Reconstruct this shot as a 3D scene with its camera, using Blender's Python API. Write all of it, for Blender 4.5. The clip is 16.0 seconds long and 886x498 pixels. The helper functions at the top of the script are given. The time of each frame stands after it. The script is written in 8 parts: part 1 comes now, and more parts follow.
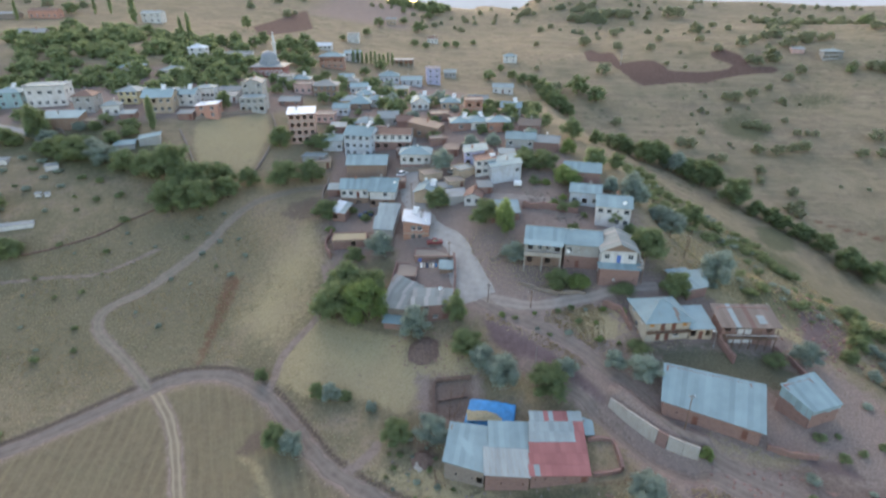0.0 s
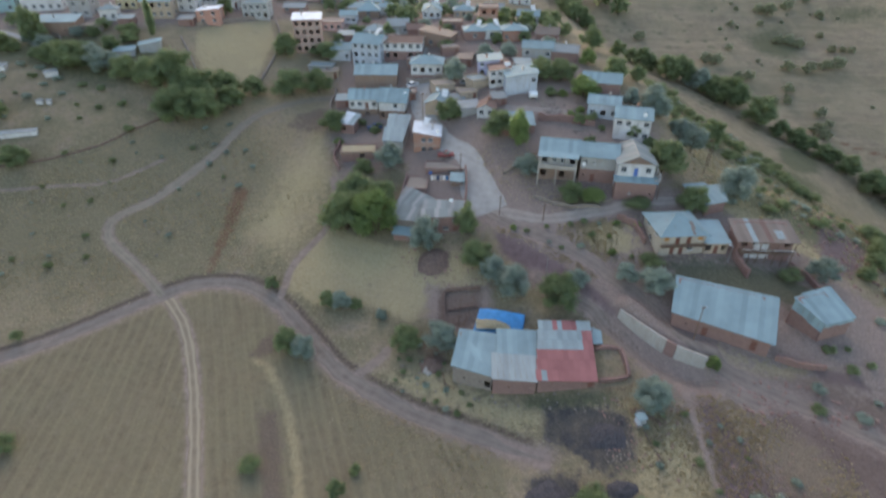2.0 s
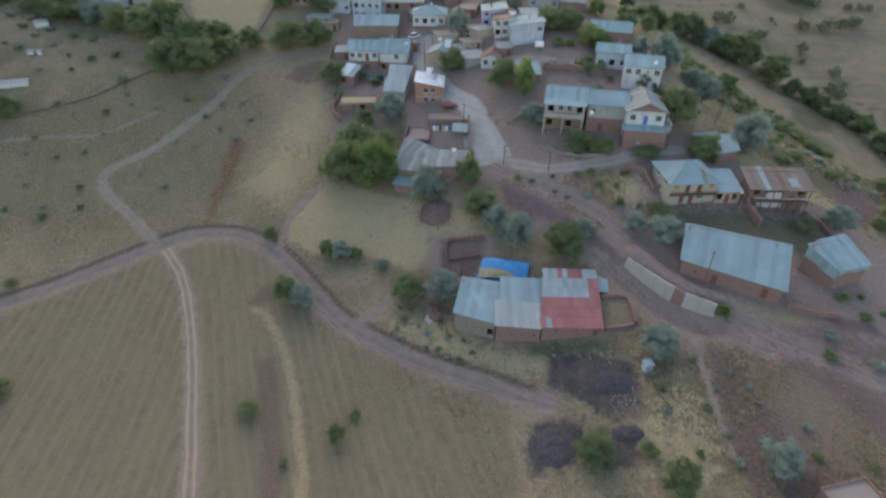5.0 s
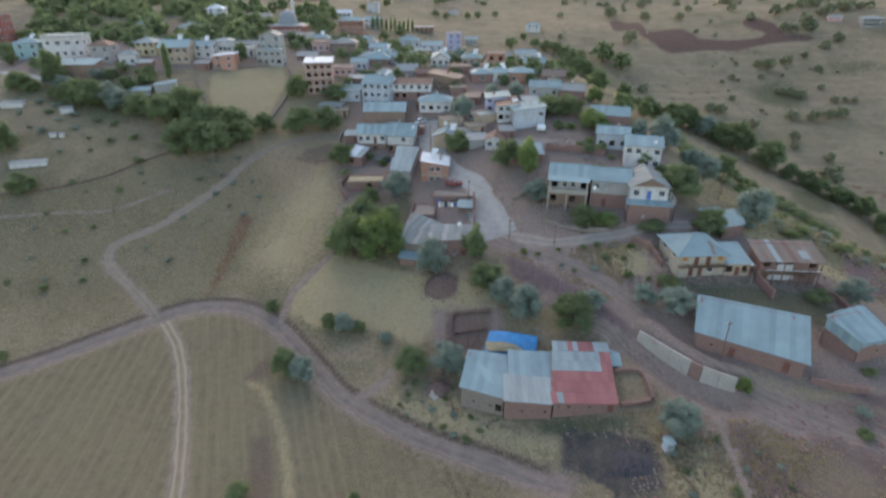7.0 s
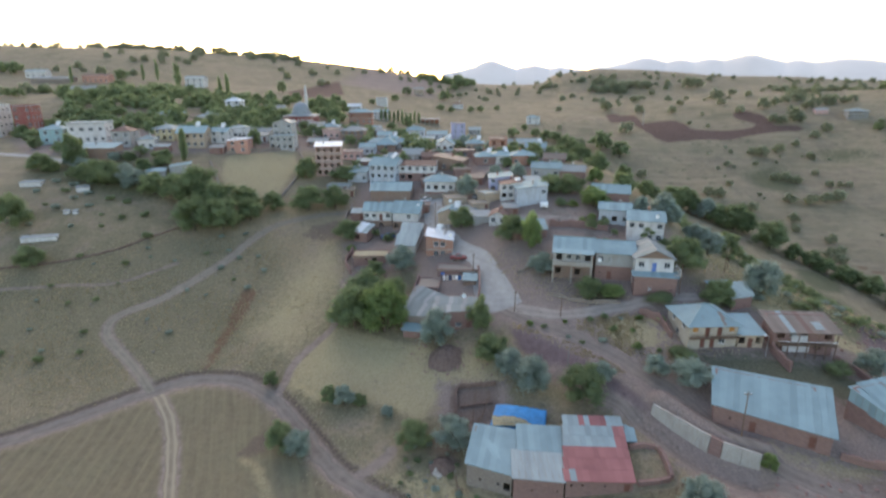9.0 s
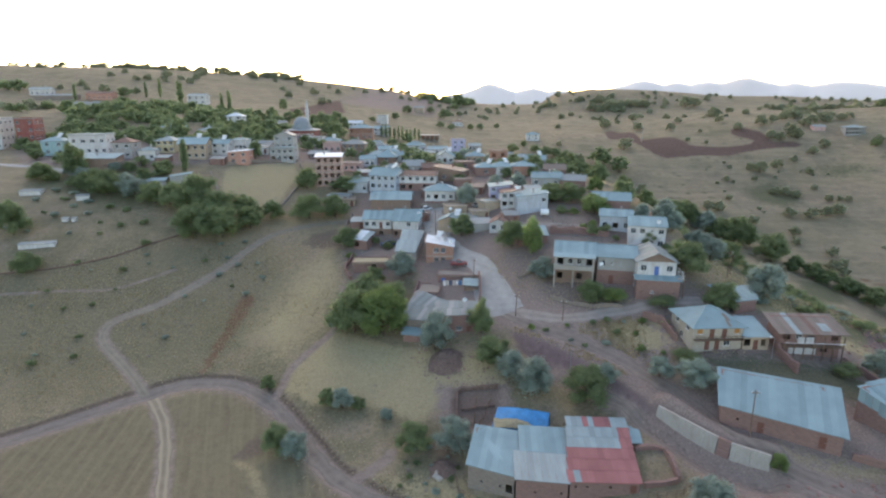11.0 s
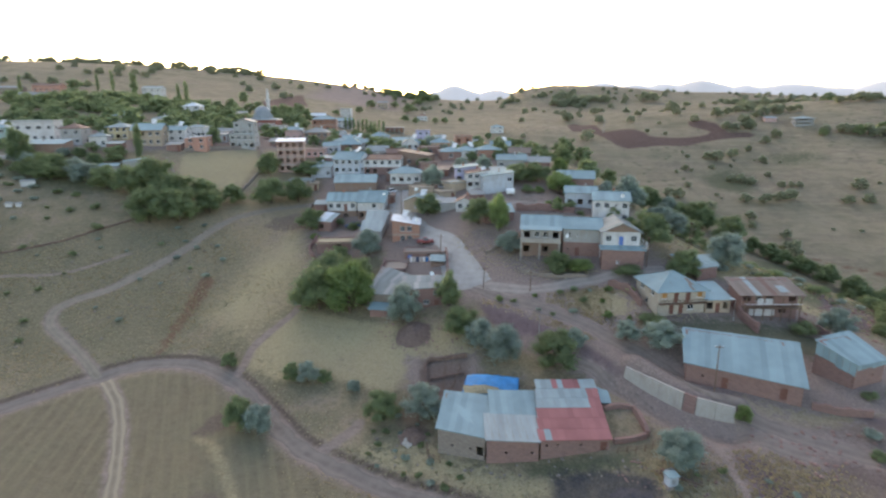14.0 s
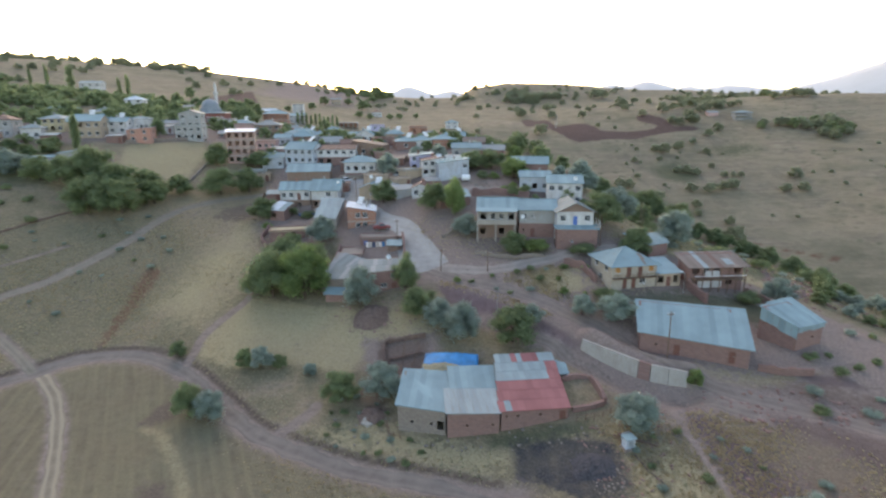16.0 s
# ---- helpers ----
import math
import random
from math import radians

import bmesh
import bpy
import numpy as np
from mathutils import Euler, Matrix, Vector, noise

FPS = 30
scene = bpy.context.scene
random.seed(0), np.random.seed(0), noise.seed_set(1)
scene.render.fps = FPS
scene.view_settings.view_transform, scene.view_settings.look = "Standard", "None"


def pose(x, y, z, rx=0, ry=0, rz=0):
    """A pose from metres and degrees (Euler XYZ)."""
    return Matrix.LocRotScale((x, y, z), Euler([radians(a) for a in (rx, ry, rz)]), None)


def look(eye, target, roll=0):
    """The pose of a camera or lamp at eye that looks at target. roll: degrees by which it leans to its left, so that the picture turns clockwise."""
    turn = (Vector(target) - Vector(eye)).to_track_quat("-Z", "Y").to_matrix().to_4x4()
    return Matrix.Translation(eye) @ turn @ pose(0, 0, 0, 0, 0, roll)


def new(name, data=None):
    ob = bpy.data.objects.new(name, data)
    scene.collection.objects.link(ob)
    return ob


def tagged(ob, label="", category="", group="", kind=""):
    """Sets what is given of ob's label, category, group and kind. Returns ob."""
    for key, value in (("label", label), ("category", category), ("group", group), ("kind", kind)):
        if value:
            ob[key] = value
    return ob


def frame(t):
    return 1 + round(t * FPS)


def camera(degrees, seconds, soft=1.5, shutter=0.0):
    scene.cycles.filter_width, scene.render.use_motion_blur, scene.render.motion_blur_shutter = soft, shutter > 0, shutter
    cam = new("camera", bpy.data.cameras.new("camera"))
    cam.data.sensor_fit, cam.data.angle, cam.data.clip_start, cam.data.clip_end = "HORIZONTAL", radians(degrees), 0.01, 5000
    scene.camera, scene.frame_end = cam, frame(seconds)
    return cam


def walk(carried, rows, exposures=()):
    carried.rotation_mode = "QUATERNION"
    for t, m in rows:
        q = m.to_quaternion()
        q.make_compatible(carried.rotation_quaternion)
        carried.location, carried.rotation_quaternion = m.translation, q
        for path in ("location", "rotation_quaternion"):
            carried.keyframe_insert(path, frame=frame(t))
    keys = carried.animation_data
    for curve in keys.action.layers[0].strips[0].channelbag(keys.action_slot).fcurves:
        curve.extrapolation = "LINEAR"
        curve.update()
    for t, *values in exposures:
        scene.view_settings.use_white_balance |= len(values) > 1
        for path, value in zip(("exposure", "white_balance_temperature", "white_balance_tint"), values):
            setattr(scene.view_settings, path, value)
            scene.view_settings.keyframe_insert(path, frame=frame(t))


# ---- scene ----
cam = camera(79.1, 16.0, soft=2.3, shutter=1.5)
METRES, EYE, TILT, LEAN, TURN = 33.0, 76.0, -26.0, 0.0, 0.0
ROWS = [
    (0.0, 0.0, 0.0, 0.0, 0.0, 0.0, -0.0),
    (0.5, 0.0018, 0.0163, -0.0287, 0.2, -1.37, -0.13),
    (1.0, 0.0004, 0.0302, -0.0585, 0.79, -3.48, -0.45),
    (1.5, -0.0031, 0.0467, -0.0887, 1.21, -5.56, -0.71),
    (2.0, -0.0067, 0.0601, -0.1193, 1.08, -7.63, -0.69),
    (2.5, -0.0064, 0.0677, -0.1507, 0.63, -9.26, -0.5),
    (3.0, -0.0033, 0.0765, -0.1822, 0.59, -11.12, -0.46),
    (3.5, -0.0007, 0.0874, -0.2078, 1.03, -12.01, -0.66),
    (4.3, -0.0015, 0.105, -0.2525, 1.2, -11.95, -0.72),
    (6.0, -0.0052, 0.1437, -0.3459, 1.71, -5.39, -0.81),
    (6.5, -0.0093, 0.1527, -0.3704, 1.75, -3.22, -0.81),
    (7.0, -0.0081, 0.1642, -0.4003, 1.88, -0.73, -0.82),
    (7.5, -0.0111, 0.1712, -0.4268, 1.97, 1.63, -0.86),
    (8.0, -0.01, 0.1786, -0.4573, 2.13, 4.12, -0.9),
    (8.5, -0.0096, 0.1863, -0.4836, 2.22, 6.31, -0.92),
    (9.0, -0.0084, 0.1954, -0.5129, 2.33, 8.73, -0.98),
    (9.7, -0.0095, 0.212, -0.554, 2.33, 10.85, -1.0),
    (11.5, -0.0132, 0.2567, -0.6594, 2.27, 11.09, -1.01),
    (12.0, -0.0131, 0.2697, -0.6894, 2.25, 11.13, -1.02),
    (12.5, -0.0119, 0.2826, -0.7157, 2.2, 11.16, -0.99),
    (13.0, -0.0125, 0.296, -0.746, 1.75, 11.2, -0.76),
    (13.5, -0.01, 0.3096, -0.7753, 0.5, 11.27, -0.11),
    (14.0, -0.0099, 0.3229, -0.8056, -0.97, 11.32, 0.64),
    (14.5, -0.0101, 0.3341, -0.8324, -1.64, 11.34, 0.97),
    (15.0, -0.0084, 0.3476, -0.8628, -2.15, 11.36, 1.25),
    (15.5, -0.003, 0.361, -0.893, -3.86, 11.4, 2.15),
    (16.0, -0.0023, 0.3725, -0.9231, -5.1, 11.37, 2.8),
]
walk(cam, [(t, pose(0, 0, EYE, TILT, LEAN, TURN) @ pose(METRES * x, METRES * y, METRES * z, 90 + pitch, roll, yaw)) for t, x, y, z, yaw, pitch, roll in ROWS], exposures=[(0.0, 1.95, 7150, 14), (1.5, 1.8, 7150, 14), (3.5, 1.55, 7150, 14), (6.0, 1.6, 7150, 14), (7.5, 1.7, 7150, 14), (9.0, 1.78, 7150, 14), (16.0, 1.78, 7150, 14)])

# ---- world, sun, exposure ----
world = bpy.data.worlds.new("evening_sky")
scene.world = world
world.use_nodes = True
wn = world.node_tree.nodes
sky = wn.new("ShaderNodeTexSky")
sky.sky_type = "NISHITA"
sky.sun_disc = False
sky.sun_elevation, sky.sun_rotation = radians(16.0), radians(-12.0)
sky.air_density, sky.dust_density, sky.ozone_density = 1.0, 1.2, 1.0
wn["Background"].inputs["Strength"].default_value = 0.14
world.node_tree.links.new(sky.outputs["Color"], wn["Background"].inputs["Color"])
lamp = bpy.data.lights.new("low_sun", "SUN")
lamp.energy, lamp.angle, lamp.color = 0.5, radians(60), (1.0, 0.86, 0.72)
sun = new("low_sun", lamp)
sun.matrix_world = look((-60, 300, 120), (0, 120, 0))

rnd = random.Random(7)


# ---- materials ----
def nodes_of(name):
    m = bpy.data.materials.new(name)
    m.use_nodes = True
    return m, m.node_tree.nodes, m.node_tree.links, m.node_tree.nodes["Principled BSDF"]


def noise_node(n, l, scale, detail=4.0, vec=None, rough=0.55):
    t = n.new("ShaderNodeTexNoise")
    t.inputs["Scale"].default_value, t.inputs["Detail"].default_value, t.inputs["Roughness"].default_value = scale, detail, rough
    if vec is not None:
        l.new(vec, t.inputs["Vector"])
    return t.outputs["Fac"]


def ramp(n, l, fac, stops):
    r = n.new("ShaderNodeValToRGB")
    while len(r.color_ramp.elements) < len(stops):
        r.color_ramp.elements.new(0.5)
    for e, (p, c) in zip(r.color_ramp.elements, stops):
        e.position, e.color = p, (*c, 1) if len(c) == 3 else c
    l.new(fac, r.inputs["Fac"])
    return r.outputs["Color"]


def mix(n, l, fac, a, b, mode="MIX"):
    x = n.new("ShaderNodeMix")
    x.data_type, x.blend_type = "RGBA", mode
    for sock, v in ((x.inputs[0], fac), (x.inputs[6], a), (x.inputs[7], b)):
        if isinstance(v, (float, int)):
            sock.default_value = v
        elif isinstance(v, tuple):
            sock.default_value = (*v, 1)
        else:
            l.new(v, sock)
    return x.outputs[2]


def math_node(n, l, op, a, b=0.0):
    x = n.new("ShaderNodeMath")
    x.operation = op
    for sock, v in ((x.inputs[0], a), (x.inputs[1], b)):
        if isinstance(v, (float, int)):
            sock.default_value = v
        else:
            l.new(v, sock)
    return x.outputs[0]


def bump(n, l, bsdf, h, strength, distance):
    b = n.new("ShaderNodeBump")
    b.inputs["Strength"].default_value, b.inputs["Distance"].default_value = strength, distance
    l.new(h, b.inputs["Height"])
    l.new(b.outputs["Normal"], bsdf.inputs["Normal"])


def shade(c, k):
    return tuple(min(1, v * k) for v in c)


def plaster(name, c, dirt=(0.25, 0.2, 0.16), amount=0.45, rough=0.9):
    """Painted or rendered wall with broad stains and fine grain."""
    m, n, l, p = nodes_of(name)
    pos = n.new("ShaderNodeNewGeometry").outputs["Position"]
    big, fine = noise_node(n, l, 0.5, 5, pos), noise_node(n, l, 7, 3, pos)
    base = ramp(n, l, fine, ((0.3, shade(c, 0.85)), (0.7, shade(c, 1.08))))
    f = n.new("ShaderNodeMapRange")
    f.inputs[1].default_value, f.inputs[2].default_value, f.inputs[4].default_value = 0.45, 0.8, amount
    l.new(big, f.inputs[0])
    mp = n.new("ShaderNodeMapping")
    mp.inputs["Scale"].default_value = (1.0, 1.0, 0.12)
    l.new(pos, mp.inputs["Vector"])
    runs = noise_node(n, l, 2.2, 5, mp.outputs["Vector"], 0.65)
    g = n.new("ShaderNodeMapRange")
    g.inputs[1].default_value, g.inputs[2].default_value, g.inputs[4].default_value = 0.48, 0.72, 0.5
    l.new(runs, g.inputs[0])
    col = mix(n, l, f.outputs[0], base, dirt)
    l.new(mix(n, l, g.outputs[0], col, shade(dirt, 1.15)), p.inputs["Base Color"])
    p.inputs["Roughness"].default_value = rough
    bump(n, l, p, math_node(n, l, "ADD", fine, big), 0.35, 0.04)
    return m


def tin(name, c, rust=0.25, rust_c=(0.235, 0.165, 0.135), metallic=0.0, rough=0.72, pitch=0.28):
    """Corrugated sheet: ribs run up the slope, with patchy weathering and rust."""
    m, n, l, p = nodes_of(name)
    tc = n.new("ShaderNodeTexCoord").outputs["Object"]
    pos = n.new("ShaderNodeNewGeometry").outputs["Position"]
    rand = n.new("ShaderNodeObjectInfo").outputs["Random"]
    w = n.new("ShaderNodeTexWave")
    w.wave_type, w.bands_direction = "BANDS", "X"
    w.inputs["Scale"].default_value, w.inputs["Distortion"].default_value = 0.314 / pitch, 0.05
    l.new(tc, w.inputs["Vector"])
    mp = n.new("ShaderNodeMapping")
    mp.inputs["Scale"].default_value = (1.6, 0.35, 0.6)
    l.new(tc, mp.inputs["Vector"])
    streak = noise_node(n, l, 1.1, 6, mp.outputs["Vector"], 0.65)
    patch = noise_node(n, l, 0.35, 4, pos)
    tone = math_node(n, l, "ADD", math_node(n, l, "MULTIPLY", rand, 0.4), math_node(n, l, "MULTIPLY", patch, 0.75))
    base = ramp(n, l, tone, ((0.25, shade(c, 0.8)), (0.85, shade(c, 1.15))))
    f = n.new("ShaderNodeMapRange")
    f.inputs[1].default_value, f.inputs[2].default_value = 0.62 - 0.3 * rust, 0.86 - 0.25 * rust
    l.new(streak, f.inputs[0])
    fac = math_node(n, l, "MULTIPLY", f.outputs[0], min(1.0, rust * 1.8))
    l.new(mix(n, l, fac, base, rust_c), p.inputs["Base Color"])
    p.inputs["Metallic"].default_value, p.inputs["Roughness"].default_value = metallic, rough
    p.inputs["Specular IOR Level"].default_value = 0.15
    bump(n, l, p, w.outputs["Fac"], 0.3, 0.03)
    return m


def masonry(name, c1, c2, joint, bw=0.24, bh=0.09, gap=0.012, mud=0.3):
    """Courses of brick or rough stone in mortar, partly smeared over with mud."""
    m, n, l, p = nodes_of(name)
    tc = n.new("ShaderNodeTexCoord").outputs["Object"]
    sep = n.new("ShaderNodeSeparateXYZ")
    l.new(tc, sep.inputs[0])
    com = n.new("ShaderNodeCombineXYZ")
    l.new(math_node(n, l, "ADD", sep.outputs[0], sep.outputs[1]), com.inputs[0])
    l.new(sep.outputs[2], com.inputs[1])
    b = n.new("ShaderNodeTexBrick")
    b.inputs["Scale"].default_value = 1.0
    b.inputs["Brick Width"].default_value, b.inputs["Row Height"].default_value, b.inputs["Mortar Size"].default_value = bw, bh, gap
    for k, v in (("Color1", c1), ("Color2", c2), ("Mortar", joint)):
        b.inputs[k].default_value = (*v, 1)
    l.new(com.outputs[0], b.inputs["Vector"])
    pos = n.new("ShaderNodeNewGeometry").outputs["Position"]
    big = noise_node(n, l, 0.7, 5, pos)
    f = n.new("ShaderNodeMapRange")
    f.inputs[1].default_value, f.inputs[2].default_value, f.inputs[4].default_value = 0.4, 0.75, mud
    l.new(big, f.inputs[0])
    l.new(mix(n, l, f.outputs[0], b.outputs["Color"], joint), p.inputs["Base Color"])
    p.inputs["Roughness"].default_value = 0.95
    bump(n, l, p, b.outputs["Fac"], -0.5, 0.02)
    return m


def plain(name, c, rough=0.7, metallic=0.0, grain=6.0, vary=0.25):
    m, n, l, p = nodes_of(name)
    pos = n.new("ShaderNodeNewGeometry").outputs["Position"]
    f = noise_node(n, l, grain, 4, pos)
    l.new(ramp(n, l, f, ((0.3, shade(c, 1 - vary)), (0.7, shade(c, 1 + vary)))), p.inputs["Base Color"])
    p.inputs["Roughness"].default_value, p.inputs["Metallic"].default_value = rough, metallic
    return m


def leaves(name, c1, c2):
    m, n, l, p = nodes_of(name)
    geo = n.new("ShaderNodeNewGeometry")
    rand = n.new("ShaderNodeObjectInfo").outputs["Random"]
    f = noise_node(n, l, 0.9, 3, geo.outputs["Position"])
    tone = math_node(n, l, "ADD", math_node(n, l, "MULTIPLY", geo.outputs["Random Per Island"], 0.6), math_node(n, l, "MULTIPLY", rand, 0.4))
    col = ramp(n, l, tone, ((0.1, c1), (0.9, c2)))
    l.new(mix(n, l, math_node(n, l, "MULTIPLY", f, 0.4), col, shade(c1, 0.75)), p.inputs["Base Color"])
    p.inputs["Roughness"].default_value = 0.75
    p.inputs["Specular IOR Level"].default_value = 0.15
    # thin leaves let some light through
    tl, mx = n.new("ShaderNodeBsdfTranslucent"), n.new("ShaderNodeMixShader")
    l.new(ramp(n, l, tone, ((0.1, shade(c1, 1.6)), (0.9, shade(c2, 1.6)))), tl.inputs["Color"])
    out = next(x for x in n if x.type == "OUTPUT_MATERIAL")
    mx.inputs[0].default_value = 0.5
    l.new(p.outputs[0], mx.inputs[1])
    l.new(tl.outputs[0], mx.inputs[2])
    l.new(mx.outputs[0], out.inputs["Surface"])
    return m


MUD = masonry("mud_stone", (0.29, 0.165, 0.137), (0.2, 0.115, 0.1), (0.25, 0.158, 0.135), 0.5, 0.26, 0.04, 0.55)
BRICK = masonry("hollow_brick", (0.4, 0.165, 0.1), (0.32, 0.135, 0.09), (0.33, 0.27, 0.23), 0.3, 0.2, 0.02, 0.25)
STONE = masonry("field_stone", (0.3, 0.26, 0.22), (0.2, 0.16, 0.14), (0.24, 0.19, 0.16), 0.45, 0.25, 0.05, 0.35)
WALLS = {
    "mud": MUD, "brick": BRICK, "stone": STONE,
    "pinkbrick": masonry("pale_pink_brick", (0.43, 0.25, 0.2), (0.36, 0.2, 0.165), (0.42, 0.34, 0.3), 0.3, 0.2, 0.02, 0.3),
    "white": plaster("white_wall", (0.6, 0.59, 0.58)),
    "bluewhite": plaster("cool_white_wall", (0.46, 0.5, 0.55)),
    "cream": plaster("cream_wall", (0.43, 0.375, 0.305)),
    "yellow": plaster("yellow_wall", (0.52, 0.44, 0.27)),
    "salmon": plaster("salmon_wall", (0.5, 0.25, 0.19)),
    "pink": plaster("pink_wall", (0.55, 0.36, 0.33)),
    "teal": plaster("teal_wall", (0.28, 0.43, 0.45)),
    "red": plaster("dark_red_wall", (0.27, 0.075, 0.065)),
    "lilac": plaster("lilac_wall", (0.4, 0.4, 0.56)),
    "grey": plaster("grey_render", (0.36, 0.36, 0.35)),
    "concrete": plaster("bare_concrete", (0.42, 0.4, 0.38), amount=0.3),
    "tan": plaster("tan_wall", (0.44, 0.34, 0.25)),
    "brown": plaster("brown_wall", (0.25, 0.16, 0.12)),
}
ROOFS = {
    "blue": tin("weathered_blue_sheet", (0.24, 0.325, 0.345), 0.22),
    "pale": tin("pale_grey_sheet", (0.28, 0.33, 0.335), 0.3),
    "white": tin("new_white_sheet", (0.6, 0.65, 0.7), 0.05),
    "streaked": tin("rust_streaked_pale_sheet", (0.3, 0.335, 0.335), 0.42, (0.27, 0.19, 0.145)),
    "rust": tin("rusty_brown_sheet", (0.22, 0.175, 0.15), 0.5),
    "red": tin("faded_red_sheet", (0.335, 0.14, 0.135), 0.15, (0.38, 0.26, 0.25)),
    "grey": tin("dull_grey_sheet", (0.27, 0.285, 0.285), 0.3),
    "dull": tin("stained_dull_sheet", (0.195, 0.225, 0.228), 0.22),
    "brown": tin("brown_sheet", (0.19, 0.12, 0.1), 0.2),
    "earth": plaster("packed_earth_roof", (0.27, 0.225, 0.19)),
    "straw": plaster("straw_strewn_roof", (0.38, 0.32, 0.2)),
}
WOOD = plain("old_wood", (0.16, 0.1, 0.07), 0.85)
ORANGE = plain("varnished_orange_wood", (0.42, 0.2, 0.06), 0.5)
DARKDOOR = plain("brown_painted_wood", (0.17, 0.07, 0.05), 0.6)
BLUEDOOR = plain("blue_painted_wood", (0.08, 0.16, 0.42), 0.5)
FRAME = plain("white_window_frame", (0.62, 0.62, 0.62), 0.5)
GLASS = plain("dark_window_glass", (0.05, 0.058, 0.065), 0.08)
STEEL = plain("galvanised_steel", (0.4, 0.42, 0.44), 0.4, 0.7)
WHITEPAINT = plain("white_enamel", (0.75, 0.76, 0.77), 0.35)
LEAD = plain("lead_grey", (0.22, 0.24, 0.265), 0.6)
CONCRETE = WALLS["concrete"]
PALE_CONCRETE = plaster("pale_cement", (0.4, 0.365, 0.325), amount=0.6)
EARTHY = plain("turned_earth", (0.16, 0.105, 0.085), 1.0, 0, 3, 0.35)
BARK = plain("bark", (0.12, 0.085, 0.065), 0.9)
GREEN = leaves("broad_leaves", (0.148, 0.188, 0.1), (0.238, 0.284, 0.15))
LIGHTGREEN = leaves("bright_leaves", (0.15, 0.205, 0.082), (0.26, 0.325, 0.135))
SILVER = leaves("silver_leaves", (0.21, 0.255, 0.22), (0.34, 0.4, 0.345))
# oak green lifted towards grey: distance haze put into the base colour
HAZED_OAK = leaves("hazed_oak_leaves", (0.22, 0.24, 0.16), (0.32, 0.335, 0.23))
TARP = plain("blue_tarpaulin", (0.05, 0.26, 0.52), 0.45, 0.0, 0.8, 0.2)


# ---- mesh helpers ----
def part(name, bm, material, parent, label=""):
    """Links a bmesh as one mesh object under a thing or part."""
    me = bpy.data.meshes.new(name)
    bm.to_mesh(me)
    bm.free()
    for mt in material if isinstance(material, (list, tuple)) else (material,):
        me.materials.append(mt)
    ob = new(name, me)
    ob.parent = parent
    if label:
        ob["label"] = label
    return ob


def shared(name, me, parent, x=0, y=0, z=0, rz=0):
    ob = new(name, me)
    ob.parent = parent
    ob.matrix_basis = pose(x, y, z, 0, 0, rz)
    return ob


def quad(bm, *ps):
    return bm.faces.new([bm.verts.new(p) for p in ps])


def box(bm, x0, y0, z0, x1, y1, z1):
    v = [bm.verts.new(p) for p in ((x0, y0, z0), (x1, y0, z0), (x1, y1, z0), (x0, y1, z0), (x0, y0, z1), (x1, y0, z1), (x1, y1, z1), (x0, y1, z1))]
    for f in ((3, 2, 1, 0), (4, 5, 6, 7), (0, 1, 5, 4), (1, 2, 6, 5), (2, 3, 7, 6), (3, 0, 4, 7)):
        bm.faces.new([v[i] for i in f])


def bar(bm, a, b, r):
    """A square bar from a to b."""
    a, b = Vector(a), Vector(b)
    q = (b - a).to_track_quat("Z", "Y")
    s = [q @ Vector((dx * r, dy * r, 0)) for dx, dy in ((-1, -1), (1, -1), (1, 1), (-1, 1))]
    lo, hi = [bm.verts.new(a + o) for o in s], [bm.verts.new(b + o) for o in s]
    for i in range(4):
        j = (i + 1) % 4
        bm.faces.new((lo[i], lo[j], hi[j], hi[i]))
    bm.faces.new(lo[::-1])
    bm.faces.new(hi)


def tube(bm, a, b, r0, r1, n=8):
    a, b = Vector(a), Vector(b)
    q = (b - a).to_track_quat("Z", "Y")
    ring = [q @ Vector((math.cos(k * 2 * math.pi / n), math.sin(k * 2 * math.pi / n), 0)) for k in range(n)]
    lo, hi = [bm.verts.new(a + o * r0) for o in ring], [bm.verts.new(b + o * r1) for o in ring]
    for i in range(n):
        j = (i + 1) % n
        bm.faces.new((lo[i], lo[j], hi[j], hi[i]))
    bm.faces.new(lo[::-1])
    bm.faces.new(hi)


def slab(bm, ps, t):
    """A plate of thickness t under the polygon ps (counter-clockwise from above)."""
    hi = [bm.verts.new(p) for p in ps]
    lo = [bm.verts.new((p[0], p[1], p[2] - t)) for p in ps]
    bm.faces.new(hi)
    bm.faces.new(lo[::-1])
    for i in range(len(ps)):
        j = (i + 1) % len(ps)
        bm.faces.new((lo[i], lo[j], hi[j], hi[i]))


